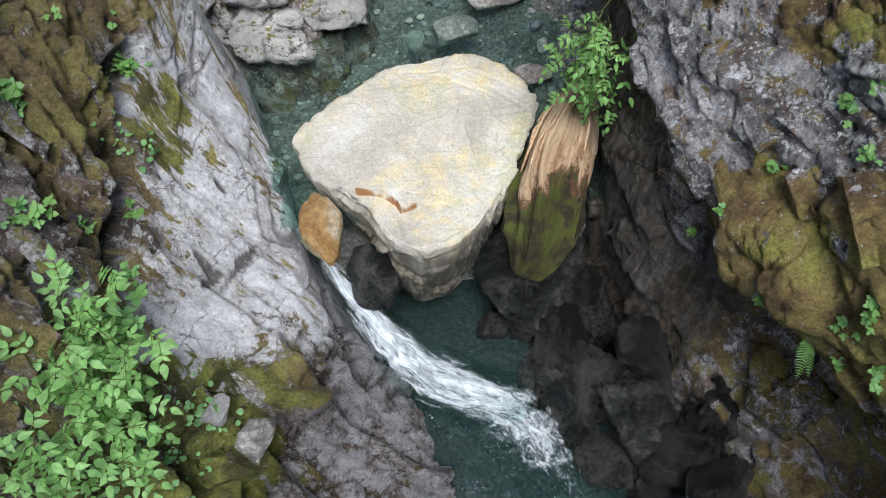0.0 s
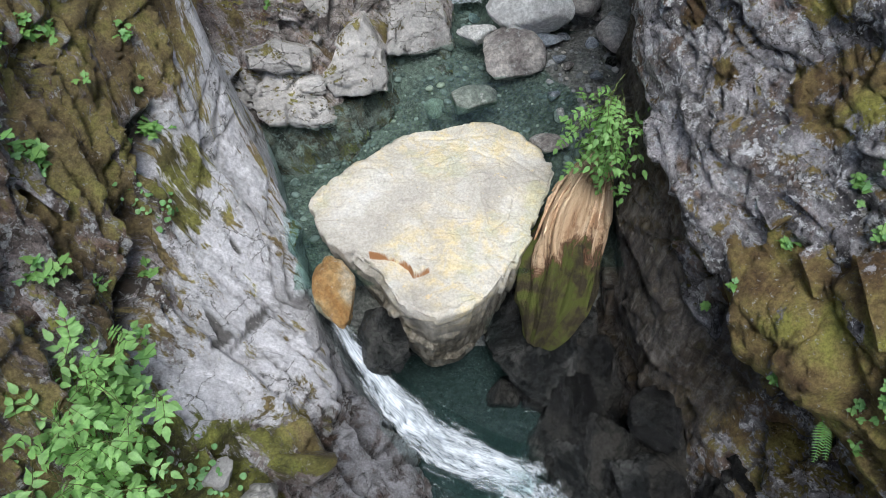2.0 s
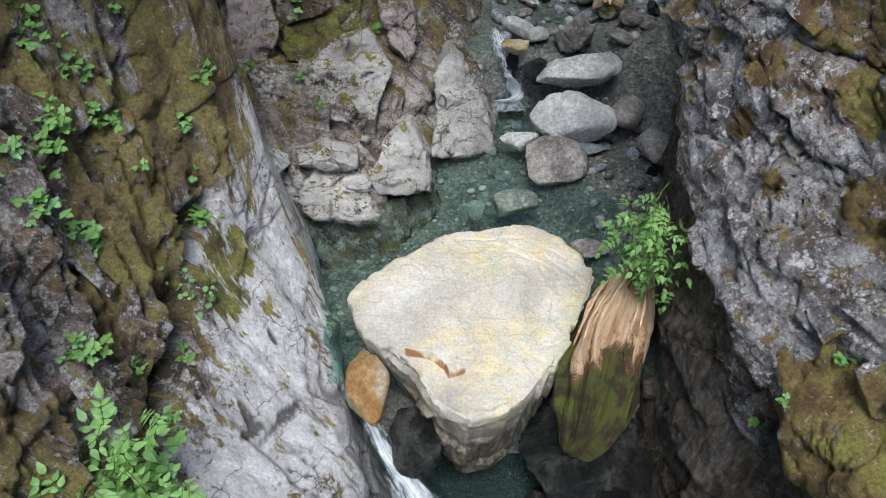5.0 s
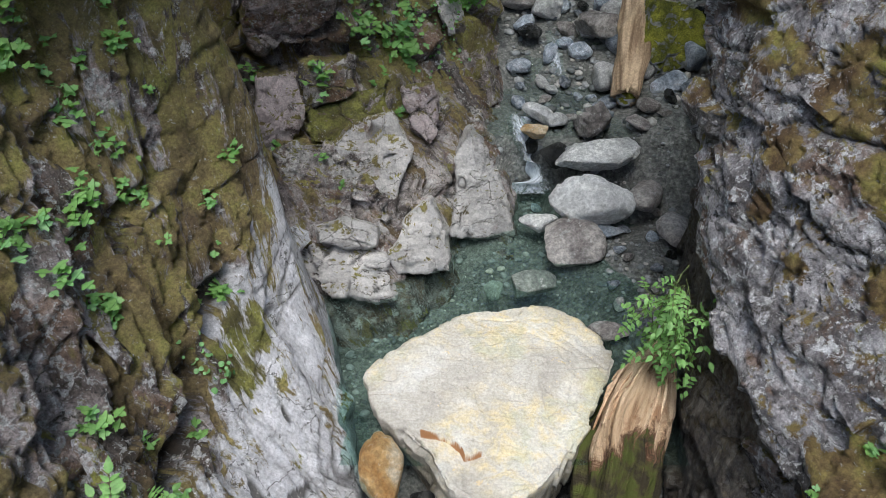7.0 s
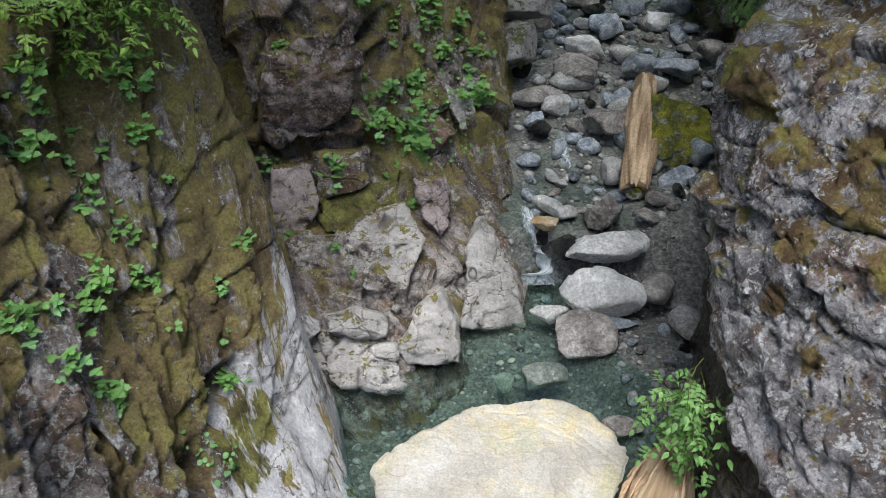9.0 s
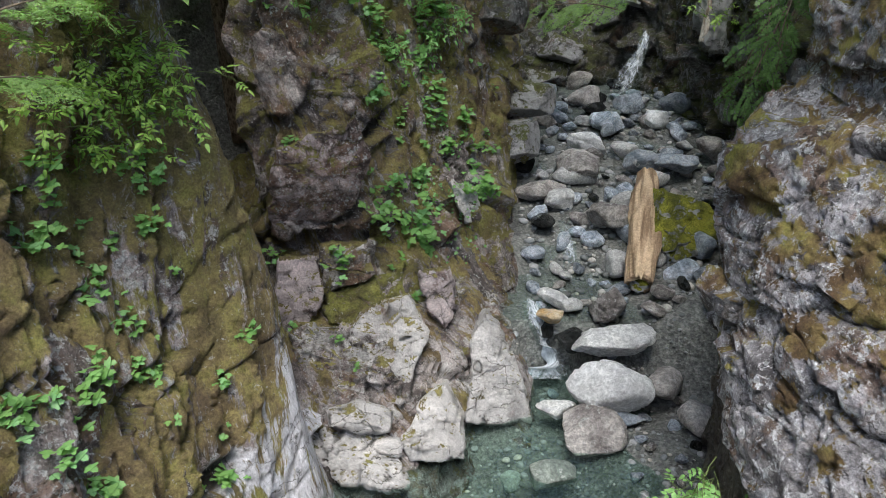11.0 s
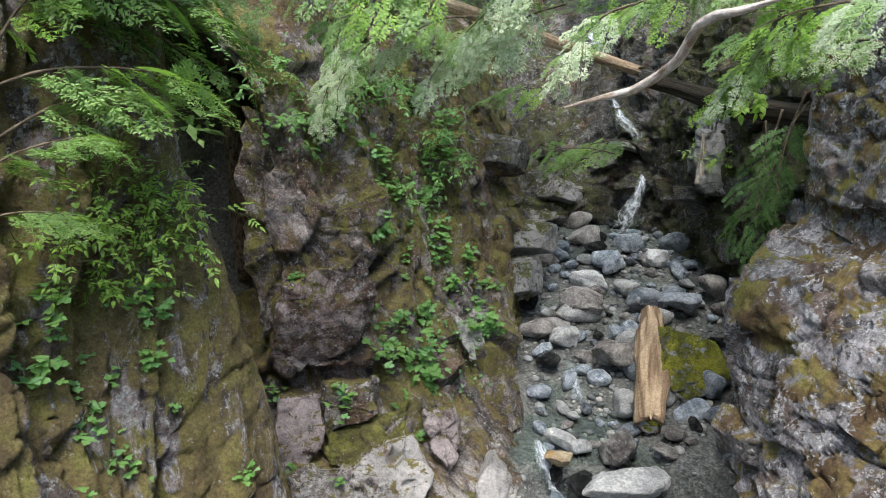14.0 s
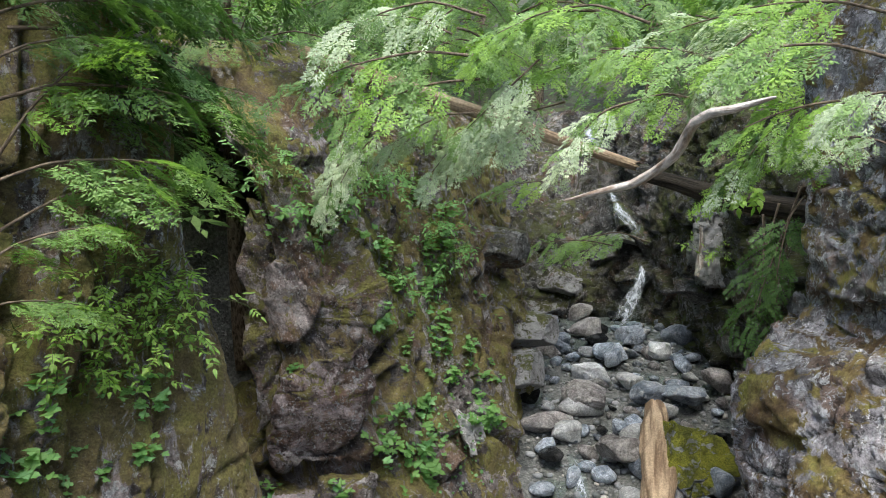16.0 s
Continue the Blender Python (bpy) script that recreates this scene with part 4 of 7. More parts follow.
ribbon("froth", [(0.55, 2.62, -1.15), (0.85, 2.38, -1.14), (1.1, 2.15, -1.15), (1.3, 1.75, -1.17), (1.4, 1.3, -1.18)], [0.25, 0.40, 0.42, 0.42, 0.4], M_FOAM, [-0.2, 0.22, 0.2, -0.05, -0.4], chute, across=60, along=160, seed=2, hump=0.03)
ribbon("trickle", [(0.84, 3.75, -0.3), (0.86, 3.55, -0.6), (0.92, 3.35, -1.0), (1.0, 3.1, -1.19)], [0.05, 0.07, 0.06, 0.09], M_VEIL, [-0.3, -0.12, -0.15, -0.2], chute, seed=3, hump=0.02)
step = thing("small_waterfall", "short white fall dropping into the green pool", "waterfall")
ribbon("falling_sheet", [(0.90, 8.35, 0.76), (0.95, 8.08, 0.72), (1.02, 7.93, 0.45), (1.05, 7.85, 0.14), (1.06, 7.68, 0.04)], [0.10, 0.15, 0.22, 0.30, 0.38], M_FOAM, [0.1, 0.4, 0.5, 0.68, 0.15], step, seed=4, up=(0, 0.3, 1))
rill = thing("small_waterfall", "tiny white rill between stones in the stream", "waterfall")
ribbon("falling_sheet", [(1.5, 10.1, 1.18), (1.53, 9.85, 1.12), (1.56, 9.65, 0.9), (1.58, 9.45, 0.82)], [0.06, 0.09, 0.12, 0.17], M_FOAM, [-0.1, 0.15, 0.25, 0.05], rill, seed=5)
# ---- boulders and stones ----
def ico(sub):
    bm = bmesh.new()
    bmesh.ops.create_icosphere(bm, subdivisions=sub, radius=1)
    v = np.array([x.co[:] for x in bm.verts])
    f = [[x.index for x in g.verts] for g in bm.faces]
    bm.free()
    return v / np.linalg.norm(v, axis=1, keepdims=True), np.array(f)


ICO = {s: ico(s) for s in (1, 2, 3, 4, 5, 6)}


def stone_mesh(name, size, seed, mat, sub=4, cuts=11, sharp=26.0, rough=0.05):
    """A broken, water-worn stone: planes cut at random from a ball, edges rounded by sharp."""
    rng = np.random.RandomState(seed)
    v, f = ICO[sub]
    n = rng.normal(size=(cuts, 3))
    n /= np.linalg.norm(n, axis=1, keepdims=True)
    d = rng.uniform(0.62, 0.95, cuts)
    r = np.clip(v @ n.T, 1e-3, None) / d
    r = 1.0 / (np.sum(np.maximum(r, 0.2) ** sharp, axis=1) ** (1 / sharp))
    r = np.minimum(r, 1.15)
    p = v * r[:, None]
    p *= 1 + rough * fbm(p * 2.2 + seed * 3.7, 4, seed)[:, None] + rough * 0.3 * fbm(p * 8 + seed, 3, seed)[:, None]
    if sub > 4:
        w = p * np.array(size) / 2
        l1, e1 = facets(w * 3.6 + seed, seed)
        l2, e2 = facets(w * 9.0 + seed, seed + 9)
        p *= 1 + (0.055 * l1 + 0.022 * l2 - 0.03 * (1 - smooth(0, 0.08, e1)))[:, None]
    return mesh_from(name, p * np.array(size) / 2, f, mat)


M_GREY = stone_mat("blue_grey_stone", [(0.3, (0.18, 0.215, 0.255)), (0.5, (0.36, 0.40, 0.45)), (0.7, (0.53, 0.565, 0.61))])
M_PALE = stone_mat("pale_grey_stone", [(0.3, (0.40, 0.40, 0.39)), (0.5, (0.58, 0.58, 0.565)), (0.7, (0.70, 0.695, 0.67))], tintspread=0.12, grit=0.5)
M_WHITE = stone_mat("near_white_stone", [(0.3, (0.58, 0.58, 0.57)), (0.5, (0.74, 0.74, 0.73)), (0.7, (0.84, 0.84, 0.82))], fleck=(0.42, 0.42, 0.43), much=0.72, tintspread=0.05, grit=0.4)
M_BROWN = stone_mat("brown_grey_stone", [(0.3, (0.18, 0.16, 0.15)), (0.5, (0.32, 0.295, 0.275)), (0.7, (0.46, 0.43, 0.40))], tintspread=0.3)
M_AMBER = stone_mat("amber_stone", [(0.25, (0.36, 0.19, 0.06)), (0.5, (0.48, 0.31, 0.13)), (0.75, (0.60, 0.52, 0.38))], fleck=(0.62, 0.56, 0.46), much=0.72, tintspread=0.05, grit=0.4)
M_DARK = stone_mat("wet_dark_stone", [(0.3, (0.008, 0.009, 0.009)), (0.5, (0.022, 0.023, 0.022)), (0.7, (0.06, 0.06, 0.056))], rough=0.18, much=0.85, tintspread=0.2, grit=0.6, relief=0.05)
M_GREEN = stone_mat("green_grey_stone", [(0.3, (0.18, 0.22, 0.19)), (0.5, (0.27, 0.31, 0.27)), (0.7, (0.36, 0.39, 0.34))], tintspread=0.1)


def stone(x, y, z, size, turn, seed, mat, label, sub=4, cuts=11, sharp=26.0, rough=0.05, name="stone", group=""):
    ob = new(name, stone_mesh(name, size, seed, mat, sub, cuts, sharp, rough))
    ob.matrix_world = pose(x, y, z, *turn)
    return tagged(ob, label, "rock", group)


# the great pale boulder jammed across the stream
M_BOULDER = Nodes("cream_boulder_rock")
_a = M_BOULDER.coords()
_c = M_BOULDER.ramp(M_BOULDER.noise(_a, 1.3, 9, 0.66, 0.5), [(0.25, (0.37, 0.345, 0.305)), (0.45, (0.43, 0.405, 0.355)), (0.70, (0.53, 0.52, 0.49))])
_y = M_BOULDER.math("MULTIPLY", M_BOULDER.ramp(M_BOULDER.noise(_a, 0.9, 4, 0.5), [(0.36, 0.0), (0.55, 1.0)]), M_BOULDER.ramp(M_BOULDER.noise(_a, 5.5, 8, 0.72, 0.5), [(0.42, 0.1), (0.72, 0.75)]))
_c = M_BOULDER.mix(_y, _c, (0.60, 0.49, 0.26))
_c = M_BOULDER.mix(M_BOULDER.ramp(M_BOULDER.noise(_a, 9.0, 8, 0.75, 0.3), [(0.72, 0.0), (0.80, 0.6)]), _c, (0.66, 0.50, 0.25))
_c = M_BOULDER.mix(M_BOULDER.ramp(M_BOULDER.noise(_a, 1.9, 5, 0.6), [(0.62, 0.0), (0.78, 0.45)]), _c, (0.36, 0.37, 0.25))
_l = M_BOULDER.noise(M_BOULDER.coords((1, 5.0, 5), (0, 0, -38)), 2.4, 9, 0.7, 0.8)
_c = M_BOULDER.mix(M_BOULDER.ramp(_l, [(0.20, 0.55), (0.28, 0.0)]), _c, (0.24, 0.21, 0.18))
_c = M_BOULDER.mix(0.6, _c, M_BOULDER.ramp(M_BOULDER.noise(_a, 42, 7, 0.78), [(0.3, 0.70), (0.7, 1.25)]), "MULTIPLY")
_c = M_BOULDER.mix(M_BOULDER.ramp(M_BOULDER.attr("rust"), [(0.2, 0.0), (0.8, 0.95)]), _c, (0.24, 0.105, 0.035))
_w = M_BOULDER.attr("wet")
_d = M_BOULDER.ramp(M_BOULDER.noise(M_BOULDER.coords((5, 5, 1)), 3.0, 8, 0.7), [(0.3, (0.035, 0.03, 0.022)), (0.5, (0.10, 0.088, 0.065)), (0.7, (0.22, 0.20, 0.165))])
_c = M_BOULDER.mix(_w, _c, _d)
M_BOULDER = M_BOULDER.finish(_c, M_BOULDER.math("SUBTRACT", 0.85, M_BOULDER.math("MULTIPLY", _w, 0.35)),
                             M_BOULDER.bump(M_BOULDER.math("ADD", M_BOULDER.math("ADD", M_BOULDER.noise(_a, 6, 10, 0.72), M_BOULDER.math("MULTIPLY", _l, 0.35)), M_BOULDER.math("MULTIPLY", broken(M_BOULDER, M_BOULDER.coords((1, 1.8, 2), (0, 0, 20)), 2.2)[0], 1.6)), 0.45, 0.04), 0.3)

RIM = [(-0.69, 4.47), (-0.48, 4.73), (-0.27, 4.92), (-0.04, 5.14), (0.30, 5.37), (0.79, 5.45), (1.21, 5.34), (1.44, 5.08), (1.57, 4.73),
       (1.38, 4.31), (1.15, 3.88), (0.93, 3.55), (0.78, 3.38), (0.52, 3.26), (0.27, 3.22), (0.04, 3.36), (-0.15, 3.69), (-0.50, 4.03)]


def big_boulder():
    c = np.array((0.45, 4.35))
    rim = np.array(RIM) - c
    ang = np.arctan2(rim[:, 1], rim[:, 0])
    k = np.argsort(ang)
    nu = 420
    th = np.linspace(-np.pi, np.pi, nu, endpoint=False)
    px = np.interp(th, ang[k], rim[k, 0], period=2 * np.pi)
    py = np.interp(th, ang[k], rim[k, 1], period=2 * np.pi)
    ring = np.stack([px, py, 0 * px], -1)
    chip, _ = facets(ring * 5.0, 502)
    jag = 1 + 0.016 * chip + 0.008 * fbm(ring * 9, 3, 501)
    px, py = px * jag, py * jag
    front = smooth(0.1, -0.8, py)
    right = smooth(0.3, 0.9, px) * (1 - front)
    rows = []
    for s in np.linspace(0.02, 1, 120):
        x, y = px * s, py * s
        # the flat top falls a little to the front and to the far rim
        z = 0.25 - 0.035 * smooth(0.2, 1.1, y) - 0.03 * smooth(0.1, -1.0, y) - 0.05 * smooth(0.5, 1.1, x) * s - 0.022 * smooth(0.965, 1.0, s)
        rows.append(np.stack([x, y, z], -1))
    edge = rows[-1]
    for s in np.linspace(0, 1, 70)[1:]:
        inward = (0.46 - 0.26 * front) * s ** 1.7 + 0.10 * right * s
        drop = s * (0.62 + 0.46 * front)
        rows.append(np.stack([edge[:, 0] * (1 - inward), edge[:, 1] * (1 - inward * (1 - 0.9 * front)) + 0.16 * s ** 2.2 * front, edge[:, 2] - drop], -1))
    p = np.array(rows)
    n = normals_of(p, (0, 0, 9))
    q, m = p.reshape(-1, 3), n.reshape(-1, 3)
    onside = smooth(0.02, -0.05, q[:, 2] - 0.16)
    l1, e1 = facets((q + 0.10 * np.stack([fbm(q * 2, 3, 510 + i) for i in range(3)], -1)) * np.array((1.8, 2.1, 2.8)), 520)
    l2, e2 = facets(q * np.array((5.0, 6.0, 7.0)), 530)
    rimness = smooth(0.72, 0.98, np.r_[np.linspace(0.02, 1, 120), np.ones(69)].repeat(nu))
    off = 0.014 * fbm(q * 1.6, 4, 540) + (0.008 + 0.010 * rimness) * l1 + (0.003 + 0.005 * rimness) * l2 + 0.004 * fbm(q * 14, 4, 550)
    flake = 2.6 * fbm(q * np.array((0.9, 1.1, 0.5)) + 0.12 * fbm(q * 5, 3, 571)[:, None], 3, 572)
    off += 0.020 * (np.floor(flake) + smooth(0.0, 0.10, flake - np.floor(flake))) / 2.6
    line = [(-0.34, 3.90), (-0.17, 3.87), (0.02, 3.83), (0.14, 3.73), (0.17, 3.64), (0.30, 3.69), (0.46, 3.66)]
    lx, ly = q[:, 0] + c[0], q[:, 1] + c[1]
    wob = 0.018 * fbm(q * 7, 3, 560)
    bend = np.interp(lx, [v[0] for v in line], [v[1] for v in line]) + wob
    # the slab in front of the crack lies lower, and the broken edge above it is rusty
    span = smooth(-0.42, -0.28, lx) * smooth(0.50, 0.22, lx)
    off -= 0.075 * span * smooth(0.006, -0.006, ly - bend) * smooth(0.55, 0.0, bend - ly) * (q[:, 2] > 0.12)
    rust = np.zeros(len(q))
    for (ax, ay), (bx, by) in zip(line[1:-2], line[2:-1]):
        d = along_line(np.stack([lx, ly, 0 * lx], -1), (ax, ay, 0), (bx, by, 0))
        rust = np.maximum(rust, 1 - smooth(0.005, 0.018, d + 0.7 * wob))
    rust *= (q[:, 2] > 0.1) * smooth(-0.75, -0.35, fbm(q * 3.4, 2, 561))
    for ax, ay, bx, by, d in [(0.95, 5.2, 1.32, 4.95, 0.02), (1.0, 4.55, 1.38, 4.62, 0.025), (1.12, 4.95, 1.45, 4.62, 0.018), (0.80, 5.05, 1.2, 4.75, 0.014), (0.86, 4.02, 1.12, 4.22, 0.012), (0.3, 5.25, 0.95, 5.22, 0.012)]:
        k = 1 - smooth(0.006, 0.022, along_line(np.stack([lx, ly, 0 * lx], -1), (ax, ay, 0), (bx, by, 0)) + 0.8 * wob)
        off -= d * k * (q[:, 2] > 0.1)
    q = q + m * off[:, None]
    stain = 0.10 * fbm(q * np.array((3.0, 3.0, 1.5)), 4, 570)
    wet = smooth(0.11, 0.03, q[:, 2] + stain) * (0.6 + 0.4 * smooth(0.0, -0.35, q[:, 2] + stain))
    tip = len(q)
    q = np.vstack([q, (0, 0, 0.25)])
    faces = grid_faces(len(rows), nu, True).tolist() + [[tip, (j + 1) % nu, j] for j in range(nu)]
    ob = new("boulder", mesh_from("boulder", q, faces, M_BOULDER, attrs={"rust": np.r_[rust, 0], "wet": np.r_[wet, 0]}))
    ob.matrix_world = pose(c[0], c[1], 0)
    return tagged(ob, "great cream-white boulder jammed across the stream, rust-stained crack on top", "boulder")


big_boulder()
stone(-0.48, 3.66, -0.06, (0.36, 0.62, 0.44), (18, 0, 14), 71, M_AMBER, "smooth amber and white stone wedged beside the boulder", 5, 9, 14, 0.04)
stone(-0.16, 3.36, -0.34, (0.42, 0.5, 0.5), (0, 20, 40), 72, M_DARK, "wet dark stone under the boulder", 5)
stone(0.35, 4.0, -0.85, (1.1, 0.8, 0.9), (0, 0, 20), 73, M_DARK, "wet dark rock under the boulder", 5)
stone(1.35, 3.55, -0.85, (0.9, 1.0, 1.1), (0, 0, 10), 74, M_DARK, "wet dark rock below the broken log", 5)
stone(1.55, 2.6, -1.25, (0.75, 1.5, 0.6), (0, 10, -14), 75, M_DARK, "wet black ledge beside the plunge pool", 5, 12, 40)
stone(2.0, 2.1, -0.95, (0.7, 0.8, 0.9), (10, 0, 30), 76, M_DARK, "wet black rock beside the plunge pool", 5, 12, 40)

# stones of the stream, from the pool upwards
for x, y, z, size, turn, seed, mat, label, sub in [
        (0.94, 6.02, -0.02, (0.56, 0.34, 0.24), (0, 0, 12), 81, M_GREEN, "flat grey-green stone lying in the pool", 4),
        (0.55, 6.05, -0.12, (0.22, 0.2, 0.2), (0, 0, 12), 82, M_GREEN, "small grey-green stone under water", 3),
        (1.62, 5.28, 0.0, (0.36, 0.2, 0.18), (0, 0, -12), 83, M_BROWN, "flat reddish stone at the pool edge", 4),
        (1.42, 6.62, 0.06, (0.72, 0.62, 0.52), (0, 0, 10), 84, M_BROWN, "rounded brown-grey boulder at the pool edge", 5),
        (1.10, 7.0, 0.12, (0.44, 0.26, 0.22), (0, 0, -8), 85, M_PALE, "flat pale grey stone by the pool", 4),
        (1.68, 7.02, 0.38, (0.86, 0.50, 0.52), (-8, 8, -14), 86, M_WHITE, "angular near-white boulder resting on stones", 5),
        (1.85, 6.8, 0.12, (0.4, 0.16, 0.14), (0, 0, -14), 87, M_GREY, "flat blue-grey stone under the pale boulder", 4),
        (1.70, 7.5, 0.72, (0.98, 0.50, 0.36), (-6, -6, 6), 88, M_PALE, "long flat grey-green boulder across the stream", 5),
        (2.3, 7.15, 0.35, (0.34, 0.6, 0.3), (0, 20, -40), 89, M_BROWN, "tilted grey slab on gravel", 4),
        (2.62, 6.72, 0.22, (0.42, 0.6, 0.3), (0, 14, 0), 90, M_BROWN, "tan slab half buried in gravel", 4),
        (1.12, 7.9, 0.82, (0.34, 0.26, 0.2), (0, 0, -10), 91, M_AMBER, "yellowish stone above the small fall", 4),
        (1.33, 7.72, 0.62, (0.36, 0.3, 0.34), (0, 0, 0), 92, M_DARK, "wet dark stone in the small fall", 4),
        (1.24, 8.32, 0.84, (0.48, 0.3, 0.2), (0, 10, -24), 93, M_PALE, "flat grey stone in the stream", 4),
        (1.84, 8.12, 0.86, (0.54, 0.44, 0.42), (0, 0, 24), 94, M_BROWN, "tan and grey boulder in the stream", 5),
        (2.9, 8.8, 0.98, (0.42, 0.42, 0.40), (20, 0, 30), 95, M_GREY, "blue-grey angular stone under the mossy rock", 4),
        (2.98, 8.4, 0.72, (0.56, 0.5, 0.46), (0, 20, 20), 96, M_GREY, "dark grey boulder beside the wall", 5),
        (2.56, 8.55, 0.62, (0.5, 0.5, 0.4), (0, 0, 50), 97, M_DARK, "dark stone under the fallen log", 4),
        (2.12, 10.0, 1.36, (0.58, 0.48, 0.42), (10, 0, -20), 98, M_BROWN, "tan boulder beside the fallen log", 5),
        (1.5, 10.62, 1.36, (0.48, 0.4, 0.36), (0, 0, 5), 99, M_PALE, "blocky pale grey stone in the stream", 4),
        (1.18, 10.35, 1.25, (0.34, 0.28, 0.24), (0, 0, 30), 100, M_GREY, "round grey stone in the stream", 4),
        (1.95, 11.4, 1.62, (0.78, 0.6, 0.5), (0, 10, -30), 101, M_BROWN, "grey-brown boulder in mid stream", 5),
        (2.12, 12.2, 1.82, (0.66, 0.5, 0.44), (0, 12, -28), 102, M_WHITE, "smooth near-white boulder in the stream", 5),
        (2.85, 11.5, 1.72, (0.62, 0.4, 0.36), (0, 0, 0), 103, M_GREY, "blue-grey flat boulder above the log", 4),
        (3.45, 11.4, 1.75, (0.75, 0.5, 0.34), (0, 8, 12), 104, M_GREY, "blue-grey flat boulder by the log", 4),
        (2.6, 12.9, 2.05, (0.62, 0.46, 0.4), (8, 0, -10), 105, M_GREY, "blue-grey angular boulder in stream", 4),
        (3.5, 13.05, 2.05, (0.56, 0.46, 0.36), (0, 0, 20), 106, M_WHITE, "pale grey boulder lying in mid stream", 4),
        (1.65, 13.2, 2.05, (0.5, 0.4, 0.36), (0, 0, 0), 107, M_GREY, "grey stone below the waterfall", 4),
        (2.4, 14.0, 2.25, (0.7, 0.5, 0.4), (0, 0, 14), 108, M_BROWN, "flat brown-grey boulder below the waterfall", 4),
        (3.15, 13.9, 2.12, (0.6, 0.5, 0.5), (0, 0, 30), 109, M_GREY, "rounded grey boulder at the foot of the waterfall", 4),
        (2.6, 9.3, 1.05, (0.5, 0.5, 0.4), (0, 0, 30), 110, M_DARK, "dark stone beneath the mossy rock", 4)]:
    stone(x, y, z, size, turn, seed, mat, label, sub, 9 if sub > 4 else 11, 60.0 if sub > 4 else 34.0, 0.035)

# loose stones: a few shapes, laid many times
shapes = [[stone_mesh("stone", (1, 0.8, 0.62), 600 + 7 * i + k, m, 3, 10, 22.0, 0.05) for k in range(4)] for i, m in enumerate((M_GREY, M_BROWN, M_PALE, M_DARK))]
rng = np.random.RandomState(12)
taken = []
for i in range(900):
    y = rng.uniform(8.0, 14.8) if i % 5 else rng.uniform(5.2, 8.0)
    x = rng.uniform(0.95, 4.2) if y > 7.4 else rng.uniform(1.75, 2.6)
    s = rng.choice([0.16, 0.24, 0.33, 0.44, 0.56, 0.7], p=[0.18, 0.2, 0.22, 0.19, 0.13, 0.08])
    if y < 9.6 and 0.9 < x < 2.1 and s > 0.34 or y < 8.0 and s > 0.2:
        continue
    if any((x - a) ** 2 + (y - b) ** 2 < (0.42 * (s + c)) ** 2 for a, b, c in taken):
        continue
    taken.append((x, y, s))
    if len(taken) > 290:
        break
    kind = rng.choice(4, p=[0.48, 0.24, 0.14, 0.14])
    ob = new("stone", shapes[kind][rng.randint(4)])
    ob.matrix_world = pose(x, y, float(ground_height(np.array([x]), np.array([y]))[0]) + 0.26 * s, *rng.uniform(-18, 18, 2), rng.uniform(0, 360)) @ Matrix.Diagonal((s, s * rng.uniform(0.7, 1.2), s * rng.uniform(0.7, 1.1), 1))
    tagged(ob, ("blue-grey loose stone on the stream bed", "brown-grey loose stone on the stream bed", "pale grey loose stone on the stream bed", "wet dark loose stone on the stream bed")[kind], "stone", "loose stones of the stream bed")


def pebbles(name, n, x0, x1, y0, y1, low, high, seed, label):
    r = np.random.RandomState(seed)
    v, f = ICO[1 if high > 0.08 else 2]
    x, y = r.uniform(x0, x1, n), r.uniform(y0, y1, n)
    z = ground_height(x, y)
    vs, fs = [], []
    for i in range(n):
        s = low * (high / low) ** (r.rand() ** 2)
        m = np.array(Euler(r.uniform(-0.4, 0.4, 3) + np.array((0, 0, r.uniform(0, 6)))).to_matrix())
        w = v * (1 + 0.22 * (r.rand(len(v), 1) - 0.5)) * np.array((1, r.uniform(0.6, 1), r.uniform(0.4, 0.7))) * s
        vs.append(w @ m.T + np.array((x[i], y[i], z[i] + 0.15 * s)))
        fs.append(f + i * len(v))
    return tagged(new(name, mesh_from(name, np.vstack(vs), np.vstack(fs), M_PEB)), label, "gravel", kind="stuff")


M_PEB = Nodes("pebble_mix")
_i = M_PEB.add("NewGeometry").outputs["Random Per Island"]
M_PEB = M_PEB.finish(M_PEB.mix(0.6, M_PEB.ramp(_i, [(0.0, (0.07, 0.075, 0.07)), (0.4, (0.17, 0.18, 0.18)), (0.8, (0.30, 0.305, 0.30)), (1.0, (0.42, 0.39, 0.34))]),
                               M_PEB.ramp(M_PEB.noise(M_PEB.coords(), 40, 4), [(0.3, 0.7), (0.7, 1.3)]), "MULTIPLY"), 0.6, None, 0.4)
pebbles("gravel", 1500, -1.2, 2.7, 4.3, 8.0, 0.015, 0.06, 5, "grey pebbles in and beside the pool")
pebbles("gravel", 1300, 0.9, 4.3, 8.0, 14.8, 0.03, 0.10, 6, "grey pebbles between the stones of the stream")

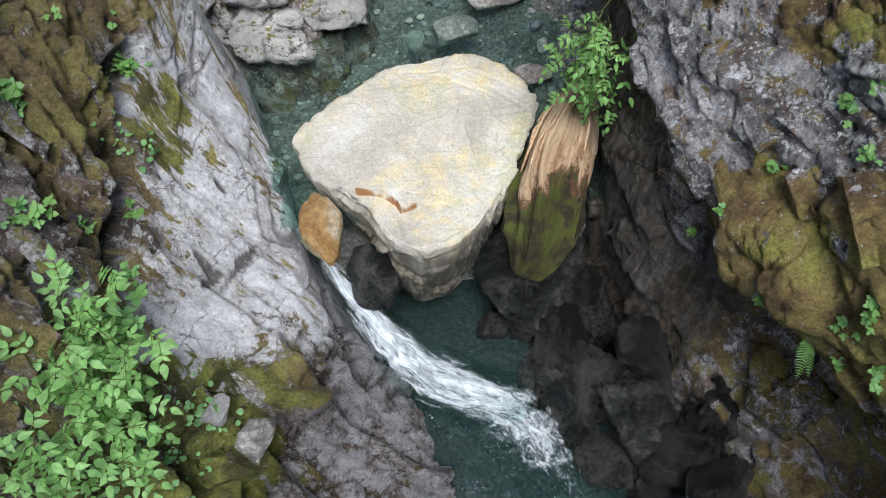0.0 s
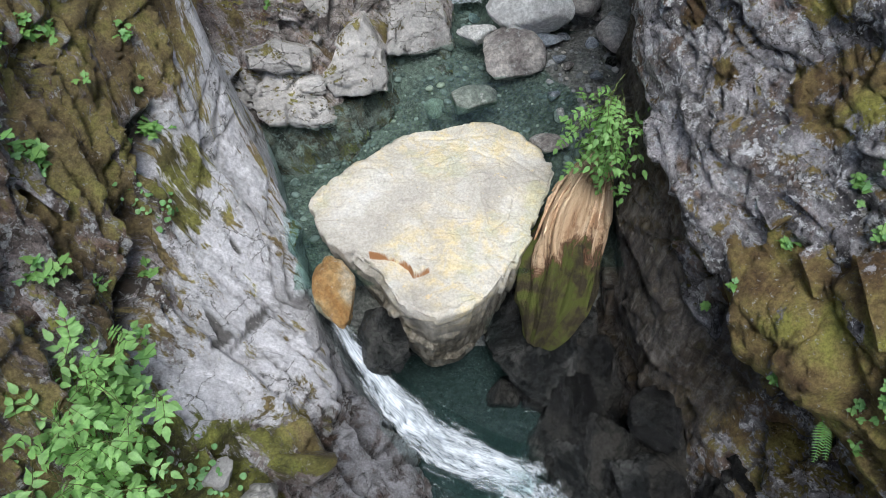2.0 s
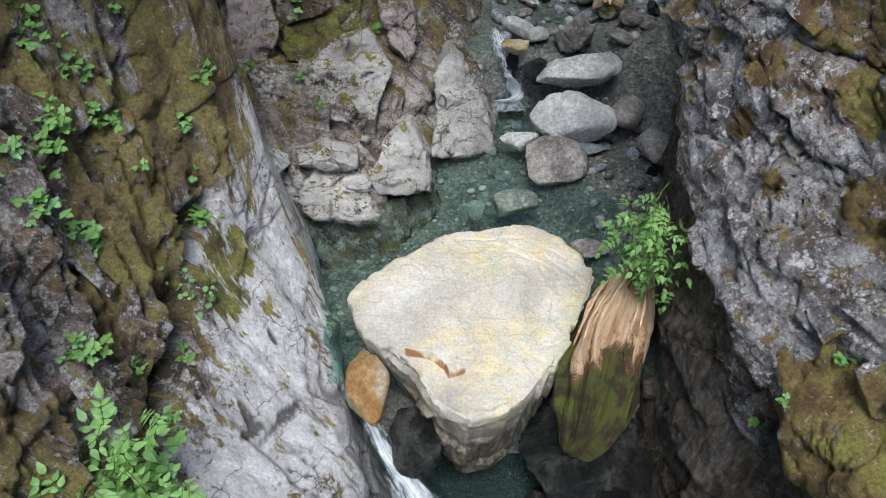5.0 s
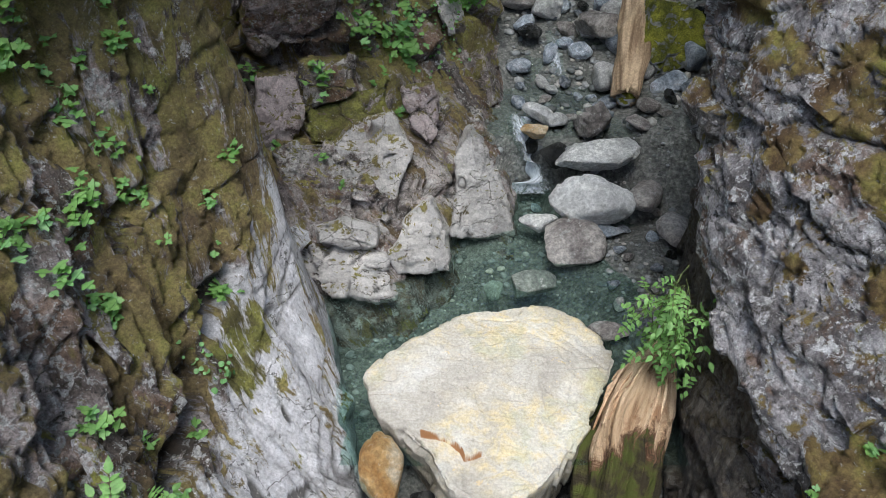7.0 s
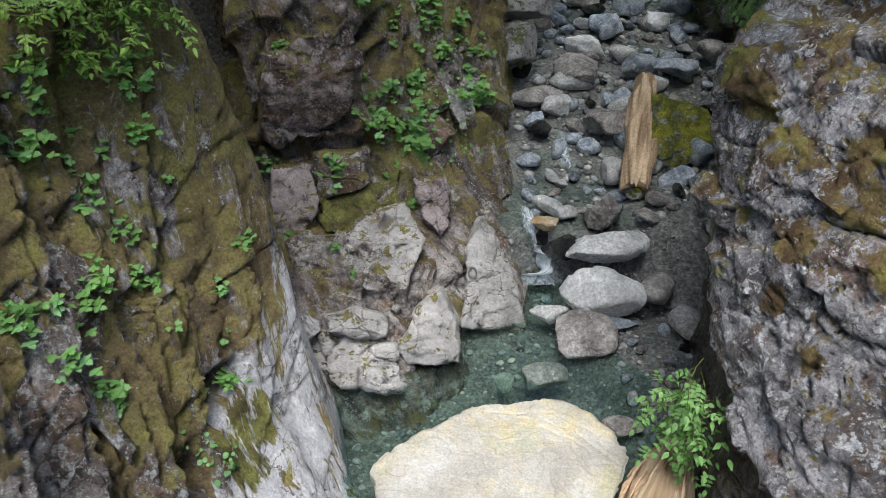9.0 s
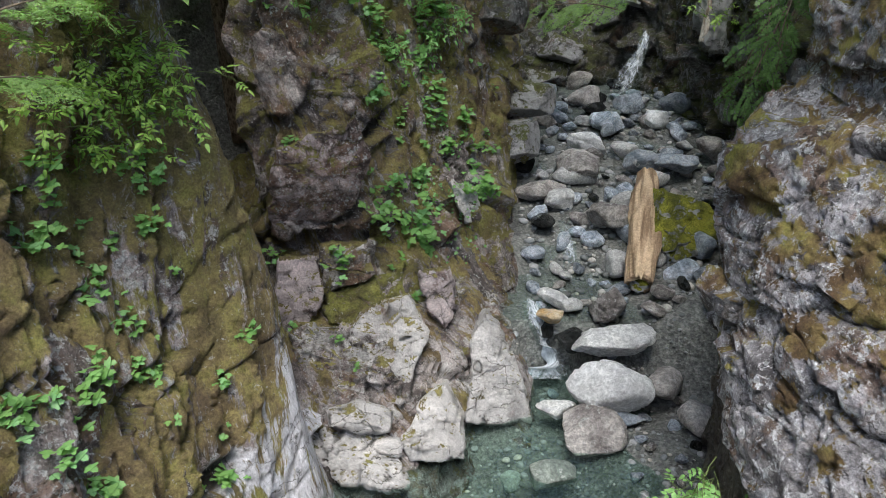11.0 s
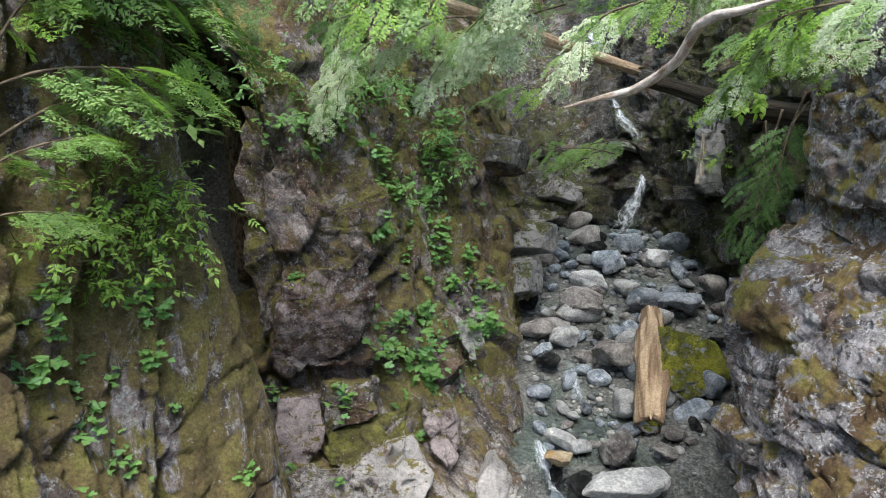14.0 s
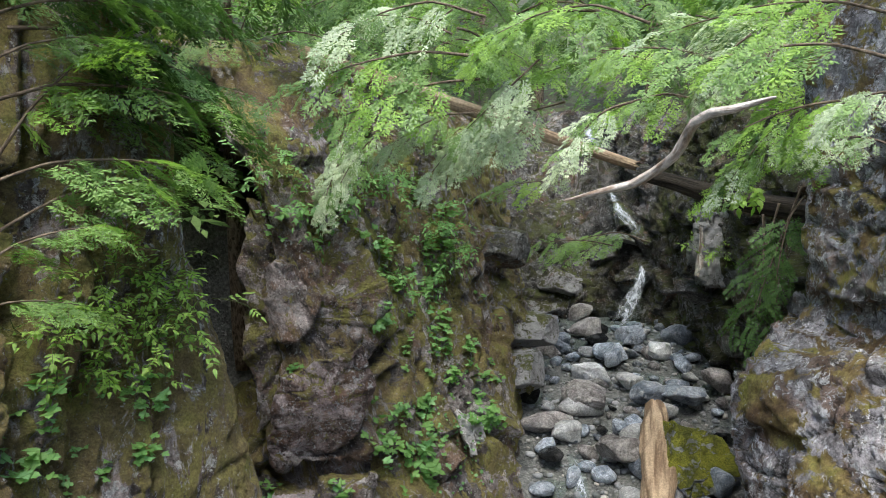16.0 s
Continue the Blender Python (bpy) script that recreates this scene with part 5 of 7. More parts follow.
# ---- mossy rock and fallen timber ----
def mossy_stone_mat():
    m = Nodes("moss_topped_rock")
    at = m.coords()
    up = m.add("SeparateXYZ", Vector=m.add("NewGeometry").outputs["Normal"]).outputs[2]
    c = m.ramp(m.noise(at, 4, 7), [(0.3, (0.12, 0.125, 0.12)), (0.65, (0.34, 0.345, 0.34))])
    f = m.math("ADD", up, m.math("MULTIPLY", m.math("SUBTRACT", m.noise(at, 5, 6), 0.5), 1.6))
    mc = m.mix(1.0, m.ramp(m.noise(at, 4, 5), [(0.3, (0.07, 0.075, 0.012)), (0.7, (0.20, 0.20, 0.025))]), m.ramp(m.noise(at, 60, 3), [(0.3, 0.6), (0.7, 1.4)]), "MULTIPLY")
    c = m.mix(m.ramp(f, [(0.25, 0.0), (0.42, 1.0)]), c, mc)
    return m.finish(c, 0.9, m.bump(m.math("ADD", m.noise(at, 14, 6), m.math("MULTIPLY", m.noise(at, 90, 3), 0.4)), 0.7, 0.04), 0.25)


M_MOSSY = mossy_stone_mat()
stone(2.98, 9.72, 1.40, (1.08, 1.35, 0.80), (24, -4, 6), 121, M_MOSSY, "blocky grey rock with a thick green moss top", 6, 10, 60, 0.035, name="mossy_rock")

M_WOOD = bark_mat("torn_orange_wood", (0.38, 0.22, 0.12), (0.72, 0.54, 0.36), (1, 1, 0.06), 16, 0.8)
M_LOG = bark_mat("weathered_tan_log", (0.21, 0.14, 0.085), (0.50, 0.37, 0.24), (1, 1, 0.08), 9, 0.75)
M_BRANCH = bark_mat("grey_brown_bark", (0.05, 0.035, 0.022), (0.22, 0.17, 0.12), (1, 1, 0.3), 30, 0.85)
M_BLEACHED = bark_mat("bleached_branch_wood", (0.30, 0.22, 0.16), (0.66, 0.60, 0.53), (1, 1, 0.15), 26, 0.75)


def limb_mesh(name, line, radii, mat, sides=24, steps=60, fibre=0.0, knots=0.02, seed=0, jag=0.0):
    """A round limb along a curved line, with fibres along it and, at its last end, a torn rim."""
    c = catmull(line, even(line, steps))
    r = np.interp(np.linspace(0, 1, steps), np.linspace(0, 1, len(radii)), radii)
    d = np.gradient(c, axis=0)
    d /= np.linalg.norm(d, axis=1, keepdims=True)
    ref = np.array((0.3, 0.2, 1.0)) if abs(d[:, 2]).mean() < 0.8 else np.array((1.0, 0.1, 0.2))
    u = np.cross(d, ref)
    u /= np.linalg.norm(u, axis=1, keepdims=True)
    w = np.cross(d, u)
    th = np.linspace(0, 2 * np.pi, sides, endpoint=False)
    t = np.linspace(0, 1, steps)
    A, T = np.meshgrid(th, t)
    q = np.stack([np.cos(A).ravel() * 2.2, np.sin(A).ravel() * 2.2, T.ravel() * 2], -1)
    k = 1 + knots * 3 * fbm(q * np.array((0.6, 0.6, 1.5)), 3, 700 + seed) + fibre * fbm(q * np.array((3.2, 3.2, 0.5)), 4, 720 + seed, 0.6)
    k = k.reshape(steps, sides)
    p = c[:, None] + r[:, None, None] * k[..., None] * (u[:, None] * np.cos(A)[..., None] + w[:, None] * np.sin(A)[..., None])
    if jag:
        reach = vnoise(np.stack([np.cos(th) * 4, np.sin(th) * 4, 0 * th + 0.5], -1), 740 + seed)
        p = p + (smooth(0.75, 1.0, t)[:, None] * (jag * reach)[None, :])[..., None] * d[-1]
    q = p.reshape(-1, 3)
    n = len(q)
    q = np.vstack([q, c[0], c[-1] - d[-1] * 0.05 * (jag > 0)])
    f = grid_faces(steps, sides, True).tolist()
    f += [[n, (j + 1) % sides, j] for j in range(sides)] + [[n + 1, (steps - 1) * sides + j, (steps - 1) * sides + (j + 1) % sides] for j in range(sides)]
    ln = np.r_[0, np.cumsum(np.linalg.norm(np.diff(c, axis=0), axis=1))]
    g = np.stack([np.cos(A) * r.mean(), np.sin(A) * r.mean(), ln[:, None].repeat(sides, 1)], -1).reshape(-1, 3) + seed * 3.3
    g = np.vstack([g, g[0], g[-1]])
    me = mesh_from(name, q - c[0], f, mat, attrs={"grain": g})
    return me, Vector(c[0])


def limb(name, parent, *a, label="", **k):
    me, at = limb_mesh(name, *a, **k)
    ob = part(name, me, parent, label)
    ob.location = at
    return ob


M_TORN = Nodes("torn_wood_with_moss")
_a = M_TORN.coords()
_n = M_TORN.noise(M_TORN.coords((1, 1, 1)), 5, 6)
_f = M_TORN.noise(M_TORN.grain(0.07), 20, 8, 0.7, 0.4)
_c = M_TORN.ramp(_f, [(0.16, (0.22, 0.11, 0.055)), (0.34, (0.56, 0.37, 0.22)), (0.7, (0.78, 0.60, 0.40))])
_c = M_TORN.mix(M_TORN.ramp(M_TORN.noise(_a, 4.0, 6, 0.7), [(0.56, 0.0), (0.72, 0.7)]), _c, (0.36, 0.19, 0.10))
_hi = M_TORN.math("ADD", M_TORN.attr("torn"), M_TORN.math("MULTIPLY", M_TORN.math("SUBTRACT", M_TORN.noise(M_TORN.grain(0.3), 8, 8, 0.72, 0.8), 0.5), 1.3))
_bk = M_TORN.ramp(_n, [(0.35, (0.05, 0.04, 0.022)), (0.5, (0.09, 0.085, 0.028)), (0.62, (0.10, 0.115, 0.025))])
_c = M_TORN.mix(M_TORN.ramp(_hi, [(0.34, 0.0), (0.46, 1.0)]), _bk, M_TORN.mix(M_TORN.ramp(_hi, [(0.50, 0.0), (0.72, 1.0)]), M_TORN.ramp(_f, [(0.3, (0.10, 0.05, 0.028)), (0.7, (0.30, 0.17, 0.10))]), _c))
M_TORN = M_TORN.finish(_c, 0.85, M_TORN.bump(M_TORN.math("ADD", _f, M_TORN.noise(_a, 60, 4)), 0.9, 0.05), 0.25)

stump = thing("broken_log", "torn log end of splintered orange wood wedged beside the boulder", "log")
_t = limb("trunk", stump, [(1.24, 3.30, -0.50), (1.34, 3.46, -0.28), (1.50, 3.86, 0.02), (1.70, 4.24, 0.24), (1.86, 4.50, 0.36), (1.93, 4.66, 0.42)], [0.10, 0.27, 0.34, 0.31, 0.20, 0.08], M_TORN, sides=220, steps=150, fibre=0.17, knots=0.10, seed=1, jag=0.10)
_v = np.array([v.co[:] for v in _t.data.vertices]) + np.array(_t.location)
_ax = np.interp(_v[:, 1], [3.12, 3.9, 4.72], [1.22, 1.55, 1.98])
_t.data.attributes.new("torn", "FLOAT", "POINT").data.foreach_set("value", np.clip(
    smooth(3.50, 3.95, _v[:, 1] + 0.55 * np.abs(_ax + 0.05 - _v[:, 0]) * np.sign(_v[:, 0] - _ax) * -0.4) * smooth(0.42, 0.22, _v[:, 0] - _ax - 0.05) * smooth(-0.42, -0.22, _v[:, 0] - _ax), 0, 1).astype(np.float32))
srng = np.random.RandomState(31)
_axis = np.array([(1.34, 3.46, -0.28), (1.50, 3.86, 0.02), (1.70, 4.24, 0.24), (1.86, 4.50, 0.36)])
for i in range(16):
    t0 = srng.uniform(1.0, 2.1)
    t1 = min(2.95, t0 + srng.uniform(0.5, 1.3))
    a, b = catmull(_axis, np.array([t0, t1]))
    th = srng.uniform(0.1, 2.6)
    d = (b - a) / np.linalg.norm(b - a)
    u = np.cross(d, (0, 0, 1.0))
    u /= np.linalg.norm(u)
    o = -u * math.cos(th) + np.cross(u, d) * math.sin(th)
    ra, rb = np.interp([t0, t1], [0, 1, 2, 3], [0.27, 0.335, 0.30, 0.19]) * srng.uniform(0.95, 1.04, 2)
    w = srng.uniform(0.012, 0.03)
    limb("splinter", stump, [a + o * ra * 0.97, (a + b) / 2 + o * (ra + rb) * 0.495, b + o * rb * 0.92], [w * 0.3, w, w * 0.15], M_WOOD, sides=6, steps=12, fibre=0.2, knots=0.1, seed=i)
# bark painted near black to hold the trunk's deep shadow
M_SHADED_LOG = bark_mat("shade_painted_wood", (0.012, 0.009, 0.006), (0.05, 0.04, 0.028), (1, 1, 0.10), 22, 0.85)
log = thing("fallen_log", "weathered tan log lying up the stream bed, one end broken", "log")
limb("trunk", log, [(2.86, 10.95, 1.66), (2.72, 10.3, 1.54), (2.56, 9.6, 1.34), (2.36, 8.8, 1.08), (2.30, 8.55, 0.98)], [0.16, 0.19, 0.205, 0.20, 0.15], M_LOG, sides=60, steps=80, fibre=0.07, knots=0.09, seed=3, jag=0.14)
stone(2.3, 8.62, 0.92, (0.26, 0.2, 0.2), (0, 0, 0), 131, M_MOSSY, "green moss tuft on the broken log end", 4, 8, 8, 0.12, name="moss_tuft")

# ---- blocks of bedrock that stand out of the walls ----
M_BLOCK = stone_mat("pale_bedrock", [(0.3, (0.36, 0.35, 0.335)), (0.5, (0.52, 0.505, 0.49)), (0.7, (0.62, 0.605, 0.585))], fleck=(0.22, 0.20, 0.17), much=0.86, tintspread=0.1, grit=0.35)
M_LICHEN = stone_mat("lichened_block", [(0.3, (0.11, 0.10, 0.09)), (0.5, (0.26, 0.25, 0.235)), (0.7, (0.42, 0.41, 0.395))], fleck=(0.60, 0.60, 0.58), much=0.60, tintspread=0.1)
from mathutils.bvhtree import BVHTree
_deps = bpy.context.evaluated_depsgraph_get()
TREES = [(w, BVHTree.FromObject(w, _deps)) for w in WALLS]
HEART = Vector((0, 0, 5))


def on_rock(x, y, z):
    """The rock surface behind a rough place, seen from the middle of the gorge, and its normal."""
    way = (Vector((x, y, z)) - HEART).normalized()
    best = None
    for _, t in TREES:
        hit, n, _, d = t.ray_cast(HEART, way, 40)
        if hit and (best is None or d < best[2]):
            best = (hit, n if n.dot(way) < 0 else -n, d)
    return (best[0], best[1]) if best else (Vector((x, y, z)), -way)


def frame_of(way, up):
    x = Vector(way).normalized()
    z = (Vector(up) - x * x.dot(Vector(up)))
    z = z.normalized() if z.length > 1e-4 else x.orthogonal().normalized()
    return Matrix((x, z.cross(x), z)).transposed()


def bedrock(wall, fns, centre, size, rot, planes, seed, pale=None, moss=0.0, sub=5, rough=0.035, fresh=None, sharp=70.0):
    """A block bounded by flat broken faces, of the same rock as the wall that it stands out of."""
    v, f = ICO[sub]
    n, d = planes
    r = np.clip(v @ n.T, 1e-3, None) / d
    r = np.minimum(1.0 / (np.sum(np.maximum(r, 0.2) ** sharp, axis=1) ** (1 / sharp)), 1.25)
    p = v * r[:, None]
    w = p * np.array(size) / 2
    l1, e1 = facets(w * 4.0 + seed, seed)
    p = p * (1 + rough * fbm(w * 3.0 + seed * 1.7, 4, seed) + rough * 1.1 * l1 - rough * 0.8 * (1 - smooth(0, 0.06, e1)) + rough * 0.5 * fbm(w * 14 + seed, 3, seed))[:, None]
    q = (p * np.array(size) / 2) @ np.array(rot).T + np.array(centre)
    a, b, c = q[f[:, 0]], q[f[:, 1]], q[f[:, 2]]
    fn = np.cross(b - a, c - a)
    nn = np.zeros_like(q)
    for i in range(3):
        np.add.at(nn, f[:, i], fn)
    nn /= np.linalg.norm(nn, axis=1, keepdims=True) + 1e-9
    moss_of, pale_of, wet_of, fresh_of = fns
    pl = pale_of(q, nn) if pale is None else np.full(len(q), float(pale))
    ms = np.clip(moss_of(q, nn) + moss, 0, 1) if pale is None else np.clip(0.10 + 0.5 * smooth(0.35, 0.9, nn[:, 2]) + moss + 0.15 * fbm(q * 3, 3, seed), 0, 1)
    fr = fresh_of(q, nn) if fresh is None else np.full(len(q), float(fresh))
    me = mesh_from("rock_block", q, f, wall.data.materials[0], attrs={"moss": ms, "pale": pl, "seam": 0.5 * (1 - smooth(0, 0.05, e1)), "wet": wet_of(q, nn), "fresh": fr, "flow": q})
    ob = part("rock_block", me, wall)
    if sub > 3:
        TREES.append((ob, BVHTree.FromPolygons(q.tolist(), f.tolist())))
    return ob


def broken_block(wall, fns, centre, size, rot, seed, cuts=8):
    """A block cut by random planes, its faces flat and its edges sharp."""
    r = np.random.RandomState(seed)
    bm = bmesh.new()
    bmesh.ops.create_cube(bm, size=1.9)
    for k in range(cuts):
        n = r.normal(size=3) * (1, 1, 1.2)
        n /= np.linalg.norm(n)
        got = bmesh.ops.bisect_plane(bm, geom=bm.verts[:] + bm.edges[:] + bm.faces[:], plane_co=n * r.uniform(0.58, 0.9), plane_no=n, clear_outer=True)
        rim = [e for e in got["geom_cut"] if isinstance(e, bmesh.types.BMEdge)]
        if len(rim) > 2:
            bmesh.ops.contextual_create(bm, geom=rim)
    bmesh.ops.triangulate(bm, faces=bm.faces[:])
    for k in range(2):
        bmesh.ops.subdivide_edges(bm, edges=[e for e in bm.edges if e.calc_length() > 0.22], cuts=1 + (k == 0), use_grid_fill=True)
    bmesh.ops.triangulate(bm, faces=bm.faces[:])
    bmesh.ops.recalc_face_normals(bm, faces=bm.faces[:])
    bm.verts.index_update()
    p = np.array([x.co[:] for x in bm.verts])
    f = np.array([[x.index for x in g.verts] for g in bm.faces])
    bm.free()
    p = p * (1 + 0.05 * fbm(p * 1.7 + seed, 3, seed) + 0.03 * fbm(p * 5 + seed, 3, seed))[:, None]
    q = (p * np.array(size) / 2) @ np.array(rot).T + np.array(centre)
    a, b, c = q[f[:, 0]], q[f[:, 1]], q[f[:, 2]]
    fn = np.cross(b - a, c - a)
    nn = np.zeros_like(q)
    for i in range(3):
        np.add.at(nn, f[:, i], fn)
    nn /= np.linalg.norm(nn, axis=1, keepdims=True) + 1e-9
    moss_of, pale_of, wet_of, fresh_of = fns
    me = mesh_from("rock_block", q, f, wall.data.materials[0], flat=True, attrs={"moss": moss_of(q, nn), "pale": pale_of(q, nn), "seam": np.zeros(len(q)), "wet": wet_of(q, nn), "fresh": fresh_of(q, nn), "flow": q})
    TREES.append((None, BVHTree.FromPolygons(q.tolist(), f.tolist())))
    return part("rock_block", me, wall)


def scatter_blocks(wall, fns, n, where, low, high, way, seed, out=(0.02, 0.08), long=1.6):
    """Broken blocks that stand a little out of a wall, drawn out along its grain."""
    r = np.random.RandomState(seed)
    me = wall.data
    v, m = np.empty(len(me.vertices) * 3), np.empty(len(me.vertices) * 3)
    me.vertices.foreach_get("co", v), me.vertices.foreach_get("normal", m)
    v, m = v.reshape(-1, 3), m.reshape(-1, 3)
    if ((np.array(HEART) - v) * m).sum(1).mean() < 0:
        m = -m
    ok = np.flatnonzero(where(v))
    for i in r.choice(ok, n):
        s = r.uniform(low, high)
        size = np.array((s * r.uniform(1.0, long), s * r.uniform(0.6, 1.0), s * r.uniform(0.5, 0.8)))
        nrm = Vector(m[i]) + Vector(r.normal(size=3)) * 0.15
        rot = frame_of(Vector(way) + Vector(r.normal(size=3)) * 0.25, nrm)
        c = v[i] - np.array(nrm.normalized()) * (0.38 * size[2] - r.uniform(*out))
        broken_block(wall, fns, c, size, rot, int(r.randint(1, 9000)))


W_WEST, W_RECESS, W_EAST, W_NORTH = WALLS[:4]
F_WEST = (west_moss, west_pale, low_wet, west_fresh)
F_RECESS = (recess_moss, recess_pale, recess_shade, lambda p, n: np.full(len(p), 0.5))
F_EAST = (east_moss, east_pale, lambda p, n: smooth(1.2, 0.65, p[:, 2] + 0.2 * fbm(p * 2, 2, 78)), none)
F_NORTH = (lambda p, n: np.clip(0.42 + 0.4 * n[:, 2] + 0.2 * fbm(p, 3, 260), 0, 1), none, lambda p, n: np.full(len(p), 0.25), none)
scatter_blocks(W_WEST, F_WEST, 14, lambda p: (p[:, 1] > 1.2) & (p[:, 1] < 2.7) & (p[:, 2] > -1.1) & (p[:, 2] < 0.5) & (p[:, 0] > -1.6), 0.18, 0.45, (0.5, 0.5, -0.5), 12, (0.02, 0.08))
scatter_blocks(W_WEST, F_WEST, 6, lambda p: (p[:, 1] > 3.0) & (p[:, 1] < 6.0) & (p[:, 2] > -0.3) & (p[:, 2] < 0.8), 0.2, 0.5, (0.2, 0.7, -0.5), 13, (0.005, 0.03), 2.4)
scatter_blocks(W_EAST, F_EAST, 14, lambda p: (p[:, 1] > 1.0) & (p[:, 1] < 5.0) & (p[:, 2] > 1.6) & (p[:, 2] < 3.3), 0.16, 0.42, (-0.3, 0.9, 0.12), 14, (0.005, 0.03))
scatter_blocks(W_EAST, F_EAST, 10, lambda p: (p[:, 1] > 2.0) & (p[:, 1] < 6.4) & (p[:, 2] > 4.0) & (p[:, 2] < 6.0), 0.2, 0.4, (-0.3, 0.7, 0.5), 16, (0.01, 0.04))
scatter_blocks(W_RECESS, F_RECESS, 24, lambda p: (p[:, 1] < 13.0) & (p[:, 0] > -0.5) & (p[:, 2] > 0.8) & (p[:, 2] < 5.4) & ((p[:, 2] < 1.8) | (p[:, 0] > -0.9)), 0.3, 0.85, (0.45, -0.25, -0.85), 17, (0.02, 0.10), 2.0)
scatter_blocks(W_RECESS, F_RECESS, 26, lambda p: (p[:, 1] > 9.5) & (p[:, 2] > 1.2) & (p[:, 2] < 4.2), 0.35, 0.9, (0.5, 0.7, -0.4), 18, (0.03, 0.14))
scatter_blocks(W_NORTH, F_NORTH, 22, lambda p: (p[:, 2] > 2.0) & (p[:, 2] < 6.0), 0.4, 1.1, (0.9, 0.2, -0.2), 19, (0.05, 0.20))


def planes(*rows):
    n = np.array([x[:3] for x in rows], float)
    return n / np.linalg.norm(n, axis=1, keepdims=True), np.array([x[3] for x in rows])


BACK = ((0, 1, 0, 0.9), (-0.3, 1, 0.4, 0.9), (0.3, 1, -0.4, 0.9))


def ledge(wall, fns, x, y, z, size, rows, seed, out=0.12, turn=0, **k):
    """A block with chosen faces, set into the rock where it shows."""
    at, _ = on_rock(x, y, z)
    way = (at - HEART).normalized()
    return bedrock(wall, fns, np.array(at + way * (size[1] * 0.36 - out)), size, Euler((0, radians(turn), 0)).to_matrix(), planes(*rows, *BACK), seed, sub=5, **k)


def crag(wall, fns, corners, seed, out=0.10, depth=0.6, pale=0.5, moss=0.0, fresh=0.4, rough=0.03, bulge=0.03, flare=0.16, mat=None):
    """A block that stands out of the wall with one broken face: the face's corners, drawn to lie just before the rock."""
    c = np.array(corners, float)
    eye = np.array(HEART)
    far = [(on_rock(*p)[0] - HEART).length / np.linalg.norm(np.array(p) - eye) for p in c]
    c = eye + (c - eye) * (np.median(far) - out / np.linalg.norm(c.mean(0) - eye))
    mid = c.mean(0)
    back = (mid - eye) / np.linalg.norm(mid - eye)
    size = np.linalg.norm(c - mid, axis=1).mean()
    ring = np.vstack([c, c[:1]])
    per = int(max(64, 2 * len(c) * round(size / 0.022)))
    ring = ring[:-1] if per < len(c) else np.array([ring[int(i)] + (ring[int(i) + 1] - ring[int(i)]) * (i - int(i)) for i in np.linspace(0, len(c), per, endpoint=False)])
    soft = np.stack([fbm(ring * 3.0 + seed, 3, seed + i) for i in range(3)], -1)
    ring = ring + 0.10 * size * soft
    rows = [mid + (ring - mid) * r - back * bulge * (1 - r * r) for r in np.linspace(0.01, 0.985, max(14, int(size / 0.022)))]
    rows += [mid + (ring - mid) * (1 + flare * t) + back * depth * t for t in np.linspace(0.012, 1, max(10, int(depth / 0.03)))]
    p = np.array(rows)
    n = normals_of(p, HEART)
    q, m = p.reshape(-1, 3), n.reshape(-1, 3)
    l1, e1 = facets(q * 3.4 + seed, seed)
    l2, e2 = facets(q * 9.0 + seed, seed + 3)
    seam = (1 - smooth(0, 0.05, e1)) * smooth(-0.1, 0.3, fbm(q * 2.0, 2, seed + 4))
    q = q + m * (rough * (0.9 * l1 + 0.35 * l2 + 0.5 * fbm(q * 4, 4, seed + 5)) - rough * 0.8 * seam)[:, None]
    nn = normals_of(q.reshape(p.shape), HEART).reshape(-1, 3)
    ms = np.clip(0.12 + 0.75 * smooth(0.45, 0.85, nn[:, 2]) + moss + 0.20 * fbm(q * 2.4, 3, seed), 0, 1)
    me = mesh_from("rock_block", q, grid_faces(len(rows), len(ring), True), mat or wall.data.materials[0],
                   attrs={"moss": ms, "pale": np.clip(pale + 0.12 * fbm(q * 2.0, 3, seed + 7), 0, 1), "seam": 0.8 * seam, "wet": fns[2](q, nn), "fresh": np.full(len(q), float(fresh)), "flow": q})
    return part("rock_block", me, wall)


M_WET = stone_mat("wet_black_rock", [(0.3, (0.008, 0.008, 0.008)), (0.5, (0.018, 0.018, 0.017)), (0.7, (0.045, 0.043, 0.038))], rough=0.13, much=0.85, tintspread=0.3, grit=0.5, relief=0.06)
# faces of the stepped rock beside the pool
R = (W_RECESS, F_RECESS)
NOSE = [(-2.18, 7.75, 2.2), (-1.95, 7.8, 2.9), (-1.6, 7.83, 3.11), (-1.12, 7.89, 3.23), (-1.0, 7.95, 2.88), (-1.12, 7.99, 2.3), (-1.45, 7.98, 1.95), (-2.08, 7.86, 1.93)]
UPPER = [(-2.50, 8.25, 4.78), (-1.70, 8.41, 4.81), (-1.20, 8.40, 4.41), (-0.87, 8.28, 3.59), (-1.18, 8.13, 3.13), (-1.68, 8.03, 3.01), (-2.0, 7.93, 2.81), (-2.26, 7.76, 2.26), (-2.36, 7.80, 2.51), (-2.47, 7.94, 3.31)]
